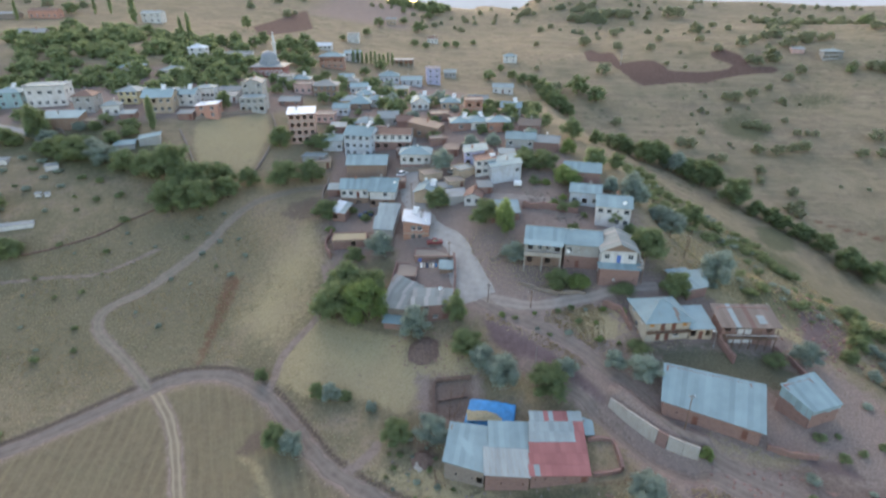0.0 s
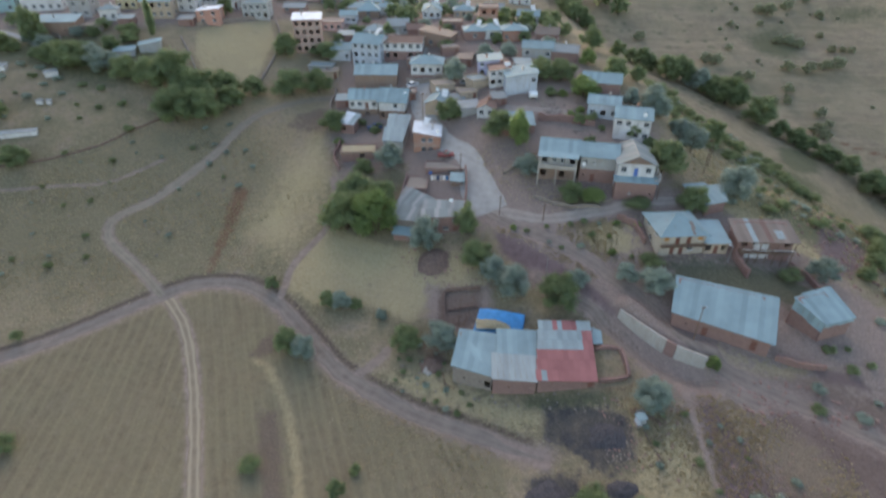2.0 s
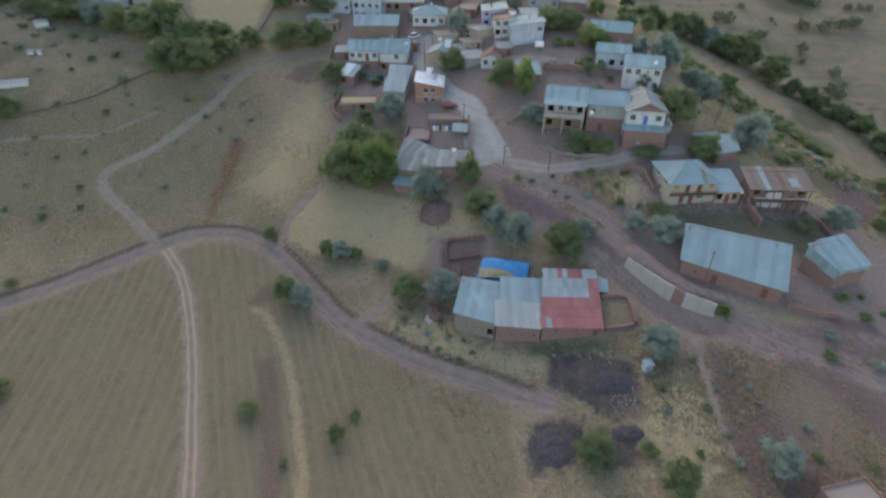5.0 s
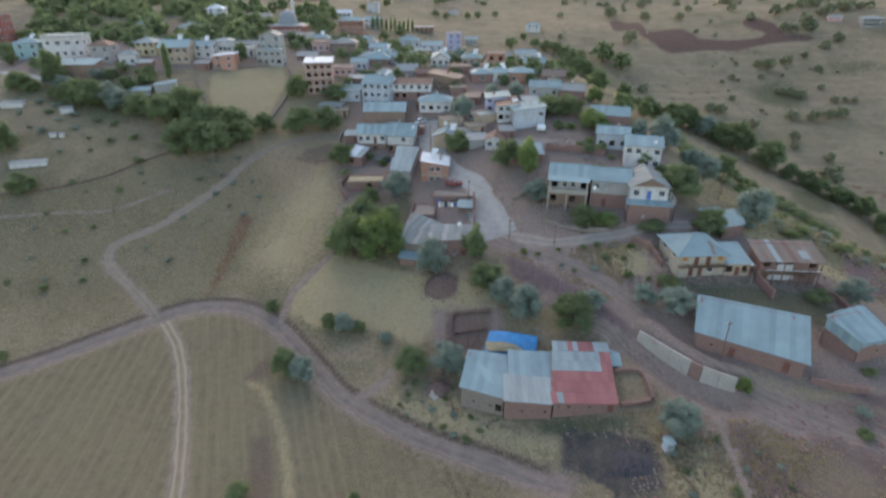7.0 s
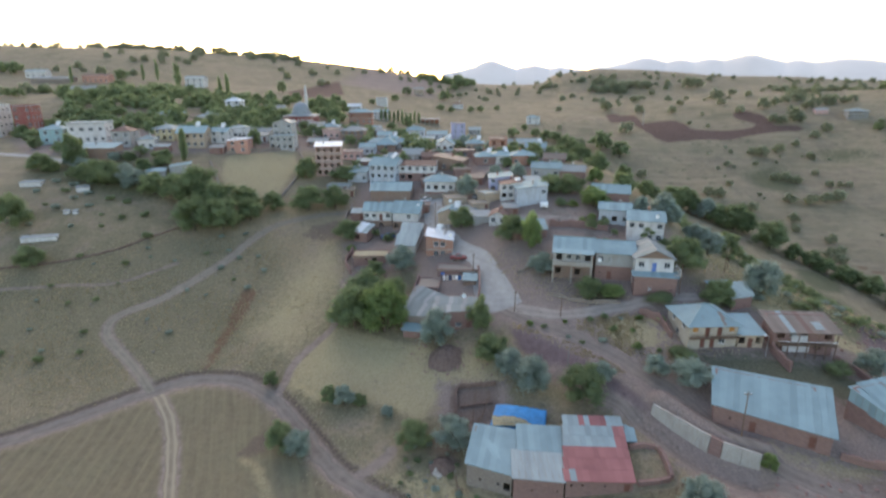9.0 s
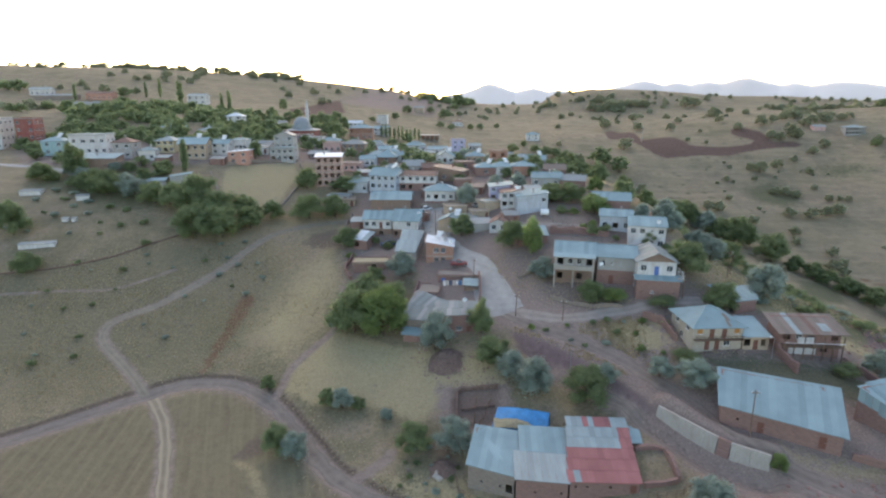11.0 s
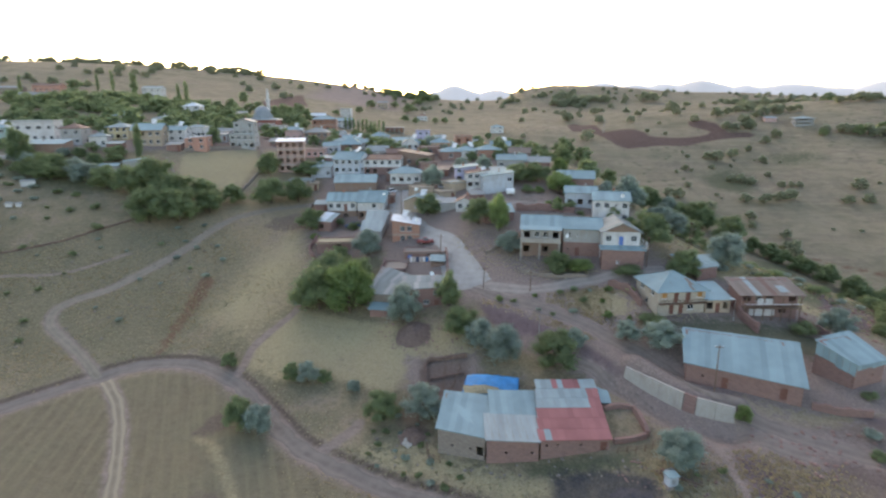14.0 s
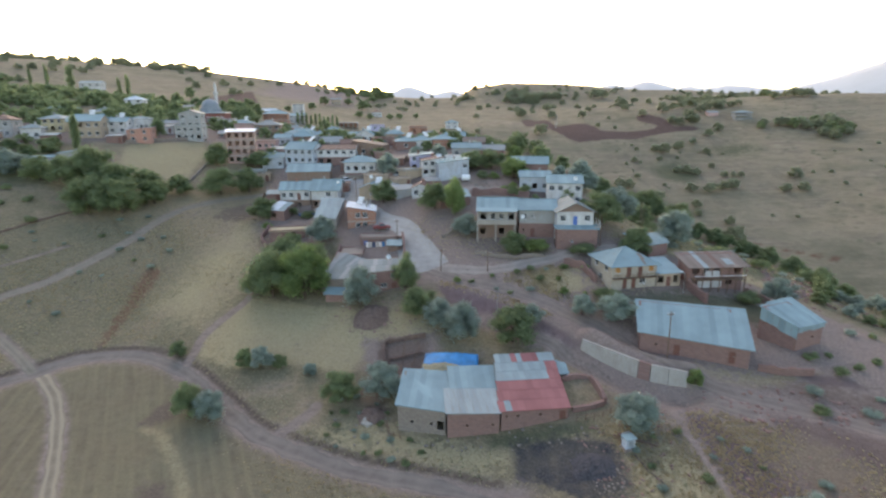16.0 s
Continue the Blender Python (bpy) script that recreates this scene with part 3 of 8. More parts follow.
def smooth_line(ps, step=1.0):
    """Points about step metres apart on a smooth line through ps."""
    ps = [Vector(p).to_2d() for p in ps]
    ps = [2 * ps[0] - ps[1]] + ps + [2 * ps[-1] - ps[-2]]
    out = []
    for a, b, c, d in zip(ps, ps[1:], ps[2:], ps[3:]):
        n = max(2, int((c - b).length / step))
        for i in range(n):
            t = i / n
            out.append(0.5 * ((2 * b) + (c - a) * t + (2 * a - 5 * b + 4 * c - d) * t * t + (3 * b - a - 3 * c + d) * t ** 3))
    out.append(ps[-2])
    return out


LINES = {k: smooth_line(v[1], 2.0) for k, v in TRACKS.items()}
WAVES = [(0.9 * 1.45 ** k, 2.399 * k, 1.7 * k) for k in range(9)]


def roughness(x, y):
    """Small unevenness of the soil, a few centimetres."""
    z = 0.0
    for k, a, ph in WAVES:
        z = z + 0.03 / k * 1.6 * np.sin(0.35 * k * (x * np.cos(a) + y * np.sin(a)) + ph + 0.7 * np.sin(0.11 * k * (x * np.sin(a) - y * np.cos(a))))
    return z


def distance_to(line, x, y):
    d = np.full(np.broadcast(x, y).shape, 1e9)
    for a, b in zip(line, line[1:]):
        dx, dy = b.x - a.x, b.y - a.y
        t = np.clip(((x - a.x) * dx + (y - a.y) * dy) / (dx * dx + dy * dy + 1e-9), 0, 1)
        d = np.minimum(d, np.hypot(x - a.x - t * dx, y - a.y - t * dy))
    return d


FILL = [Vector(p) for p in ((34.2, 81.6), (38.1, 76.6), (42.0, 72.6), (46.4, 70.2))]
HOLLOW = [Vector(p) for p in ((29.9, 79.0), (34.0, 73.8), (38.2, 69.2), (43.2, 66.0))]


def land(x, y):
    """The finished ground: swells, unevenness and the hollows worn by the tracks."""
    x, y = np.asarray(x, float), np.asarray(y, float)
    z = height(x, y) + roughness(x, y)
    # gullies and brows of the far slopes
    roll = np.sin(0.045 * x + 1.3 * np.sin(0.031 * y)) * np.sin(0.052 * y + 1.1 * np.sin(0.04 * x)) + 0.5 * np.sin(0.11 * x + 0.05 * y + 1.5 * np.sin(0.06 * y))
    z = z + 1.3 * roll * np.clip((np.hypot(x, y - 40) - 190) / 60, 0, 1) * np.clip((560 - y) / 80, 0, 1) * (x > 50)
    # sunken yard before two white houses
    z = z - 1.5 * np.exp(-((x + 23) / 8) ** 2 - ((y - 149) / 4.5) ** 2)
    # earth banked up behind the cast retaining wall
    z = z + 1.7 * np.exp(-(distance_to(FILL, x, y) / 1.7) ** 2)
    z = z - 1.9 * np.exp(-(distance_to(HOLLOW, x, y) / 2.2) ** 2)
    for k, deep in (("main", 0.55), ("loop", 0.3), ("field", 0.15), ("lower", 0.35)):
        z = z - deep * np.exp(-(distance_to(LINES[k], x, y) / 2.4) ** 2)
    return z


def soft(poly, x, y, edge):
    """1 inside the plan polygon, 0 outside, over a soft edge."""
    inside = np.zeros(x.shape, bool)
    d = np.full(x.shape, 1e9)
    n = len(poly)
    for i in range(n):
        (ax, ay), (bx, by) = poly[i], poly[(i + 1) % n]
        cross = ((ay > y) != (by > y)) & (x < (bx - ax) * (y - ay) / ((by - ay) or 1e-9) + ax)
        inside ^= cross
        dx, dy = bx - ax, by - ay
        t = np.clip(((x - ax) * dx + (y - ay) * dy) / (dx * dx + dy * dy), 0, 1)
        d = np.minimum(d, np.hypot(x - ax - t * dx, y - ay - t * dy))
    return np.clip(0.5 + np.where(inside, d, -d) / edge, 0, 1)


ZONES = {
    "stubble": [(2.5, [(-110, 40), (-77, 73), (-61, 85), (-57, 84), (-51, 76), (-45, 62), (-34, 30), (-20, -20), (-140, -20)]), (2.5, [(-58, 87), (-47, 91), (-39, 86), (-31, 77), (-24, 70), (-10, 61), (8, 54), (10, 40), (5, 10), (0, -20), (-18, -20), (-33, 36), (-45, 66)])],
    "straw": [(2, [(-38.6, 72.2), (-35.7, 71.2), (-30.0, 63.2), (-27.0, 56.4), (-22.5, 42.9), (-20.5, 34), (-18.8, 34), (-20.9, 42.9), (-24.0, 52.3), (-27.3, 60.9), (-33.0, 70.6), (-37.3, 73.2)]), (3, [(-36, 95), (-30, 109), (-16, 102), (-4, 98), (1, 95), (-3, 89), (-8, 81), (-18, 86), (-28, 86), (-35, 90)]), (16, [(-49, 108), (-45, 129), (-38, 144), (-33, 129), (-34, 110), (-39, 102)]), (3, [(-85, 180), (-89, 194), (-69, 211), (-63, 194), (-63, 168), (-76, 162)])],
    "soil": [(7, [(-30, 125), (-37, 147), (-38, 193), (-50, 240), (-37, 320), (26, 300), (35, 192), (41, 166), (52, 136), (50, 112), (62, 105), (75, 95), (85, 80), (90, 60), (80, 35), (45, 30), (37, 63), (30, 78), (23, 83), (9, 103), (2, 104), (2, 123), (-10, 128)]), (8, [(-160, 185), (-110, 190), (-85, 200), (-60, 215), (-60, 260), (-130, 260), (-200, 230)]), (3, [(-6, 90), (8, 90), (8, 78), (-4, 78)]), (2, [(-12.5, 104), (3, 104), (3.5, 130), (-12, 130)]), (30, [(-100, 560), (-30, 560), (-30, 470), (-110, 470)])],
    "plough": [(4, [(100, 407), (117, 388), (115, 367), (137, 360), (140, 349), (160, 345), (183, 345), (209, 348), (205, 341), (165, 335), (130, 328), (116, 335), (110, 361), (96, 377)]), (4, [(171, 381), (188, 368), (190, 349), (178, 351), (175, 366)]), (8, [(-131, 399), (-112, 483), (-94, 419), (-118, 371)])],
    "dark": [(4, [(16.0, 62.4), (23.1, 62.2), (29.4, 60.6), (30.4, 56.0), (28.6, 51.4), (24.1, 50.6), (19.3, 54.0), (15.5, 56.8)]), (4, [(12.0, 49.8), (15.3, 51.2), (19.6, 50.5), (20.8, 46.3), (17.7, 43.4), (11.5, 42.0), (10.8, 45.8)]), (4, [(21.6, 47.6), (27.4, 47.6), (27.4, 43.4), (22.0, 42.7)])],
    "violet": [(2.5, [(8.8, 103.2), (15.3, 99.3), (23.8, 91.2), (30.1, 84.1), (32.4, 79.9), (26.6, 81.8), (18.3, 89.4), (10.6, 96.3)]), (3, [(85, 110.5), (90.6, 110), (92, 102.1), (84, 92), (78.6, 89), (76, 91), (79.6, 99.5)]), (2.5, [(41.4, 62.4), (44.6, 60.8), (46.8, 52.0), (46.8, 47.4), (50, 39.9), (48, 33), (40, 33), (40.0, 46.1), (40.8, 55.2)]), (2.5, [(49.9, 59.4), (67.3, 57.7), (75, 50), (62, 44), (59.0, 48.8), (57.7, 52.1), (54.8, 56.6)]), (2.5, [(60.2, 68.4), (69.1, 65.2), (69.6, 63.0), (63.2, 64.3)])],
    "brown": [(2.5, [(-33.4, 61), (-30.8, 61.8), (-27.8, 54.2), (-24.2, 42.8), (-22.5, 34), (-25.5, 34), (-28.6, 46.4)]), (3, [(-48.5, 148.4), (-46.5, 154.3), (-40.9, 157.8), (-33.1, 155.8), (-34.8, 147.4), (-43.0, 146.8)]), (2, [(-38.6, 73.8), (-36.7, 78.7), (-33.4, 77.6), (-33.4, 74.7), (-36.5, 73.0)]), (1.0, [(44.3, 54.8), (46.4, 52.6), (48.8, 48.3), (50, 46), (49, 46), (47.6, 48.6), (45.4, 52)]), (2.5, [(-5.4, 78.6), (-3.6, 78.9), (-1.5, 75.0), (-1.1, 72.1), (-4.4, 72.0), (-6.5, 75.2)]), (2, [(-3, 80), (-3, 88.5), (6, 88.5), (6, 82), (3, 79)]), (3, [(-7.5, 99), (-1, 98), (-1, 92.5), (-7.5, 93)]), (12, [(46, 66), (62, 66), (76, 58), (86, 44), (84, 30), (48, 30), (44, 54)])],
    "weeds": [(5, [(44, 91), (50, 91.5), (58, 91), (66, 89), (72, 85), (66, 80.5), (60, 81.5), (50, 84), (43.5, 87)]), (8, [(60, 118), (72, 117), (92, 124), (112, 122), (104, 106), (84, 97), (70, 103)]), (3, [(13, 64.6), (27, 64.4), (29, 62.5), (22, 61.2), (13, 62.4)]), (4, [(125.5, 198.5), (119.9, 183.9), (121.2, 176.1), (135.7, 184.6), (141.3, 196.4), (135.6, 201.6)]), (9, [(70, 200), (78, 236), (90, 226), (94, 198), (112, 180), (128, 168), (106, 145), (88, 147), (74, 152), (66, 168)]), (10, [(-150, 176), (-120, 184), (-96, 178), (-84, 164), (-100, 156), (-140, 166)]), (3, [(24, 110), (34, 110.5), (35, 107.5), (27, 106.5)]), (10, [(148, 294), (168, 301), (178, 290), (164, 272), (150, 280)]), (12, [(198, 314), (219, 308), (222, 298), (199, 302)])],
    "grass": [(6, [(44.9, 61.6), (51.6, 57.8), (56.9, 51.2), (60, 44), (58, 36), (50, 40), (50.0, 48), (46.6, 54.3), (44.8, 56.9)]), (5, [(37.3, 55.3), (38.6, 51.0), (37, 44), (33, 34), (28, 34), (32.6, 50.1), (33.9, 56.1), (36.4, 57.7)]), (4, [(29.9, 62.1), (31.7, 61.1), (32.0, 56.6), (32.8, 52.3), (30, 44), (26, 40), (29.5, 51.1), (29.6, 55.0)]), (6, [(47.4, 71.3), (52.7, 68.1), (65.4, 66.6), (56.9, 65.2), (49.0, 65.3), (45.3, 67.4)]), (6, [(-1.1, 68.9), (7.2, 64.0), (15.9, 61.9), (14.6, 58.0), (6.0, 60.0), (-1.9, 63.5), (-12.9, 69.4), (-5.1, 69.4)]), (6, [(0, 98), (6, 95.5), (9, 91), (4, 88.5), (-2, 90)]), (4, [(60, 108), (66, 100), (80, 92), (74, 104), (66, 114)]), (6, [(30, 103), (38, 101), (39, 95), (33, 94), (27, 98)])],
    "rust": [(3, [(-55.6, 123), (-52.8, 122.5), (-52.6, 116), (-52.8, 109), (-53.2, 101), (-53.5, 95), (-54.6, 95), (-54.8, 102), (-55.4, 110), (-56.2, 116)]), (2.5, [(155, 222.5), (160, 215.2), (170, 210.6), (178, 207.2), (190, 200), (189, 197.5), (177.5, 204.6), (169.5, 208.2), (159.5, 213.2), (154, 219.5)])],
    "green": [(14, [(-60, 95), (-80, 92), (-110, 80), (-125, 110), (-90, 135), (-60, 150), (-45, 130), (-50, 105)]), (12, [(58, 125), (60, 175), (75, 245), (120, 226), (165, 172), (150, 140), (110, 95), (90, 95)]), (4, [(46, 91), (70, 90), (66, 82), (60, 80), (44, 86)]), (25, [(-230, 300), (-120, 300), (-80, 270), (-110, 230), (-180, 240)]), (70, [(-600, 300), (-260, 330), (-120, 420), (-110, 620), (-600, 660)]), (60, [(110, 420), (300, 330), (500, 420), (420, 580), (120, 580)])],
}


def steps(lo, a, b, hi, fine, grow):
    """Grid lines: fine steps from a to b, growing outwards to lo and hi."""
    mid = list(np.arange(a, b + fine / 2, fine))
    left, s = [a], fine
    while left[-1] > lo:
        s *= grow
        left.append(left[-1] - s)
    right, s = [mid[-1]], fine
    while right[-1] < hi:
        s *= grow
        right.append(right[-1] + s)
    return np.array(left[:0:-1] + mid + right[1:])


gx, gy = np.meshgrid(steps(-1800, -92, 76, 1800, 0.85, 1.045), steps(-600, 34, 176, 1500, 0.85, 1.045))
gz = land(gx, gy)
rows_n, cols_n = gx.shape
me = bpy.data.meshes.new("ground")
idx = np.arange(rows_n * cols_n).reshape(rows_n, cols_n)
me.from_pydata(np.stack((gx, gy, gz), -1).reshape(-1, 3).tolist(), [], np.stack((idx[:-1, :-1], idx[:-1, 1:], idx[1:, 1:], idx[1:, :-1]), -1).reshape(-1, 4).tolist())
me.polygons.foreach_set("use_smooth", [True] * len(me.polygons))
fields = {k: np.max([soft(p, gx, gy, e) for e, p in v], 0) for k, v in ZONES.items()}
fields["track"] = np.max([np.clip(1.3 - distance_to(LINES[k], gx, gy) / (TRACKS[k][0] * 0.75), 0, 1) for k in TRACKS], 0)
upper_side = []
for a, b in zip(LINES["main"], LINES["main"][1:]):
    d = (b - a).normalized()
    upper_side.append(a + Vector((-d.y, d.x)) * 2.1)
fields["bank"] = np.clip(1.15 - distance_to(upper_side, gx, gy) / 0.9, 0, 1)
fields["verge"] = np.max([np.clip(1.0 - distance_to(LINES[k], gx, gy) / (TRACKS[k][0] * 1.7), 0, 1) for k in ("main", "lower", "upper", "yard")], 0)
# a second, gentler patchwork of the hillside: worn and greener strips along the slope
fields["strip"] = 0.5 + 0.5 * np.sin(0.05 * gy + 0.9 * np.sin(0.021 * gx) + 0.012 * gx)
fields["far"] = np.clip((np.hypot(gx, gy) - 170) / 80, 0, 1)
# rows left by the harvester fan out slightly along the field track
fields["row"] = np.where(gx < -35.8 - 0.39 * (gy - 36.8), gx + 0.1 * gy, gx + 0.39 * gy)
for k, v in fields.items():
    me.attributes.new(k, "FLOAT", "POINT").data.foreach_set("value", np.asarray(v, np.float32).ravel())


def ground_material():
    m, n, l, p = nodes_of("dry_hillside")
    pos = n.new("ShaderNodeNewGeometry").outputs["Position"]
    n0, n1, n2, n3 = noise_node(n, l, 0.018, 4, pos), noise_node(n, l, 0.11, 5, pos, 0.6), noise_node(n, l, 0.7, 5, pos, 0.65), noise_node(n, l, 3.2, 4, pos, 0.7)

    def field(name, sharp=2.2, wobble=0.55):
        a = n.new("ShaderNodeAttribute")
        a.attribute_name = name
        v = math_node(n, l, "ADD", math_node(n, l, "MULTIPLY", math_node(n, l, "SUBTRACT", n2, 0.5), wobble), a.outputs["Fac"])
        r = n.new("ShaderNodeMapRange")
        r.interpolation_type = "SMOOTHSTEP"
        r.inputs[1].default_value, r.inputs[2].default_value = 0.5 - 0.5 / sharp, 0.5 + 0.5 / sharp
        l.new(v, r.inputs[0])
        return r.outputs[0]

    dry = ramp(n, l, n3, ((0.25, (0.175, 0.135, 0.09)), (0.5, (0.275, 0.215, 0.14)), (0.8, (0.36, 0.295, 0.195))))
    scrub = ramp(n, l, n3, ((0.28, (0.085, 0.082, 0.05)), (0.5, (0.18, 0.155, 0.098)), (0.72, (0.3, 0.245, 0.16))))
    bare = ramp(n, l, n3, ((0.22, (0.15, 0.112, 0.102)), (0.5, (0.258, 0.195, 0.176)), (0.78, (0.38, 0.296, 0.266))))
    mixv = math_node(n, l, "ADD", math_node(n, l, "MULTIPLY", n0, 0.5), math_node(n, l, "MULTIPLY", n1, 0.5))
    f = n.new("ShaderNodeMapRange")
    f.inputs[1].default_value, f.inputs[2].default_value = 0.44, 0.56
    l.new(mixv, f.inputs[0])
    col = mix(n, l, f.outputs[0], scrub, dry)
    f2 = n.new("ShaderNodeMapRange")
    f2.inputs[1].default_value, f2.inputs[2].default_value, f2.inputs[4].default_value = 0.52, 0.7, 0.6
    l.new(math_node(n, l, "ADD", math_node(n, l, "MULTIPLY", n1, 0.65), math_node(n, l, "MULTIPLY", n2, 0.35)), f2.inputs[0])
    col = mix(n, l, f2.outputs[0], col, bare)
    col = mix(n, l, math_node(n, l, "MULTIPLY", field("strip", 1.5, 0.9), 0.4), col, dry)
    col = mix(n, l, math_node(n, l, "MULTIPLY", field("green", 1.4), 0.75), col, scrub)
    vor = n.new("ShaderNodeTexVoronoi")
    vor.inputs["Scale"].default_value = 0.75
    l.new(pos, vor.inputs["Vector"])
    dot = n.new("ShaderNodeMapRange")
    dot.inputs[1].default_value, dot.inputs[2].default_value, dot.inputs[3].default_value, dot.inputs[4].default_value = 0.17, 0.5, 0.55, 0.0
    l.new(vor.outputs["Distance"], dot.inputs[0])
    col = mix(n, l, math_node(n, l, "MULTIPLY", dot.outputs[0], n1), col, (0.1, 0.1, 0.062))
    sep0 = n.new("ShaderNodeSeparateXYZ")
    l.new(pos, sep0.inputs[0])
    lev = math_node(n, l, "FRACT", math_node(n, l, "MULTIPLY", math_node(n, l, "ADD", sep0.outputs[2], math_node(n, l, "ADD", math_node(n, l, "MULTIPLY", n0, 26.0), math_node(n, l, "MULTIPLY", n1, 5.0))), 0.19))
    step = n.new("ShaderNodeMapRange")
    step.inputs[1].default_value, step.inputs[2].default_value, step.inputs[3].default_value, step.inputs[4].default_value = 0.0, 0.16, 0.65, 0.0
    l.new(lev, step.inputs[0])
    col = mix(n, l, math_node(n, l, "MULTIPLY", step.outputs[0], field("far", 1.2, 0.8)), col, ramp(n, l, n2, ((0.3, (0.085, 0.085, 0.05)), (0.7, (0.16, 0.14, 0.09)))))
    band = ramp(n, l, noise_node(n, l, 0.045, 8, pos, 0.68), ((0.36, (0.122, 0.115, 0.077)), (0.46, (0.255, 0.208, 0.143)), (0.53, (0.325, 0.262, 0.181)), (0.59, (0.195, 0.15, 0.119)), (0.68, (0.37, 0.305, 0.212))))
    col = mix(n, l, math_node(n, l, "MULTIPLY", field("far", 1.2, 0.5), 0.6), col, band)
    stretch = n.new("ShaderNodeMapping")
    stretch.inputs["Scale"].default_value = (0.009, 0.055, 0.25)
    l.new(pos, stretch.inputs["Vector"])
    sb = noise_node(n, l, 1.0, 7, stretch.outputs["Vector"], 0.6)
    striped = ramp(n, l, sb, ((0.34, (0.255, 0.212, 0.145)), (0.44, (0.17, 0.145, 0.096)), (0.52, (0.275, 0.228, 0.155)), (0.6, (0.18, 0.142, 0.106)), (0.68, (0.25, 0.207, 0.142))))
    col = mix(n, l, math_node(n, l, "MULTIPLY", field("far", 1.2, 0.5), 0.42), col, striped)
    low = n.new("ShaderNodeTexVoronoi")
    low.inputs["Scale"].default_value = 0.17
    l.new(pos, low.inputs["Vector"])
    tuft = n.new("ShaderNodeMapRange")
    tuft.inputs[1].default_value, tuft.inputs[2].default_value, tuft.inputs[3].default_value, tuft.inputs[4].default_value = 0.1, 0.3, 0.9, 0.0
    l.new(math_node(n, l, "ADD", low.outputs["Distance"], math_node(n, l, "MULTIPLY", math_node(n, l, "SUBTRACT", n2, 0.5), 0.4)), tuft.inputs[0])
    patch = n.new("ShaderNodeMapRange")
    patch.inputs[1].default_value, patch.inputs[2].default_value = 0.46, 0.6
    l.new(noise_node(n, l, 0.014, 4, pos, 0.6), patch.inputs[0])
    col = mix(n, l, math_node(n, l, "MULTIPLY", math_node(n, l, "MULTIPLY", tuft.outputs[0], patch.outputs[0]), field("far", 1.2, 0.5)), col, (0.1, 0.108, 0.062))
    straw = ramp(n, l, n3, ((0.28, (0.28, 0.222, 0.125)), (0.5, (0.4, 0.33, 0.19)), (0.72, (0.5, 0.425, 0.265))))
    straw = mix(n, l, math_node(n, l, "MULTIPLY", n1, 0.7), straw, dry)
    col = mix(n, l, math_node(n, l, "MULTIPLY", field("straw", 1.5, 1.2), 0.9), col, straw)
    row = n.new("ShaderNodeAttribute")
    row.attribute_name = "row"
    wob = math_node(n, l, "ADD", row.outputs["Fac"], math_node(n, l, "MULTIPLY", n1, 1.2))
    line = math_node(n, l, "MULTIPLY", math_node(n, l, "ADD", math_node(n, l, "SINE", math_node(n, l, "MULTIPLY", wob, 2.99)), 1.0), 0.5)
    com = n.new("ShaderNodeCombineXYZ")
    l.new(math_node(n, l, "MULTIPLY", row.outputs["Fac"], 1.0), com.inputs[0])
    sep = n.new("ShaderNodeSeparateXYZ")
    l.new(pos, sep.inputs[0])
    l.new(math_node(n, l, "MULTIPLY", sep.outputs[1], 0.06), com.inputs[1])
    streak = noise_node(n, l, 0.9, 6, com.outputs[0], 0.7)
    thin = math_node(n, l, "MULTIPLY", math_node(n, l, "POWER", line, 3.0), math_node(n, l, "ADD", n1, 0.1))
    line = math_node(n, l, "ADD", math_node(n, l, "MULTIPLY", thin, 0.24), math_node(n, l, "MULTIPLY", streak, 0.8))
    lr = n.new("ShaderNodeMapRange")
    lr.inputs[1].default_value, lr.inputs[2].default_value = 0.28, 0.72
    l.new(line, lr.inputs[0])
    pale = ramp(n, l, n3, ((0.25, (0.195, 0.158, 0.098)), (0.75, (0.282, 0.236, 0.15))))
    stub = mix(n, l, lr.outputs[0], ramp(n, l, n2, ((0.3, (0.135, 0.11, 0.075)), (0.7, (0.205, 0.166, 0.11)))), pale)
    stub = mix(n, l, math_node(n, l, "MULTIPLY", f.outputs[0], 0.25), stub, ramp(n, l, n3, ((0.3, (0.15, 0.14, 0.085)), (0.7, (0.25, 0.225, 0.14)))))
    col = mix(n, l, field("stubble", 2.0), col, stub)
    col = mix(n, l, math_node(n, l, "MULTIPLY", field("soil", 1.1, 1.6), 0.85), col, bare)
    col = mix(n, l, math_node(n, l, "MULTIPLY", field("grass", 2.2, 2.2), 0.85), col, straw)
    col = mix(n, l, math_node(n, l, "MULTIPLY", field("weeds", 1.3, 1.8), 0.8), col, ramp(n, l, n3, ((0.3, (0.062, 0.07, 0.042)), (0.55, (0.11, 0.115, 0.066)), (0.75, (0.17, 0.16, 0.1)))))
    col = mix(n, l, math_node(n, l, "MULTIPLY", field("violet", 1.6, 1.0), 0.9), col, ramp(n, l, n2, ((0.3, (0.115, 0.08, 0.084)), (0.7, (0.19, 0.136, 0.136)))))
    ridge = field("straw", 1.5, 0.8)
    col = mix(n, l, math_node(n, l, "MULTIPLY", math_node(n, l, "MULTIPLY", ridge, field("stubble", 2.0)), 0.7), col, straw)
    col = mix(n, l, math_node(n, l, "MULTIPLY", field("brown", 1.3, 1.6), 0.75), col, ramp(n, l, n3, ((0.3, (0.1, 0.072, 0.06)), (0.7, (0.19, 0.14, 0.115)))))
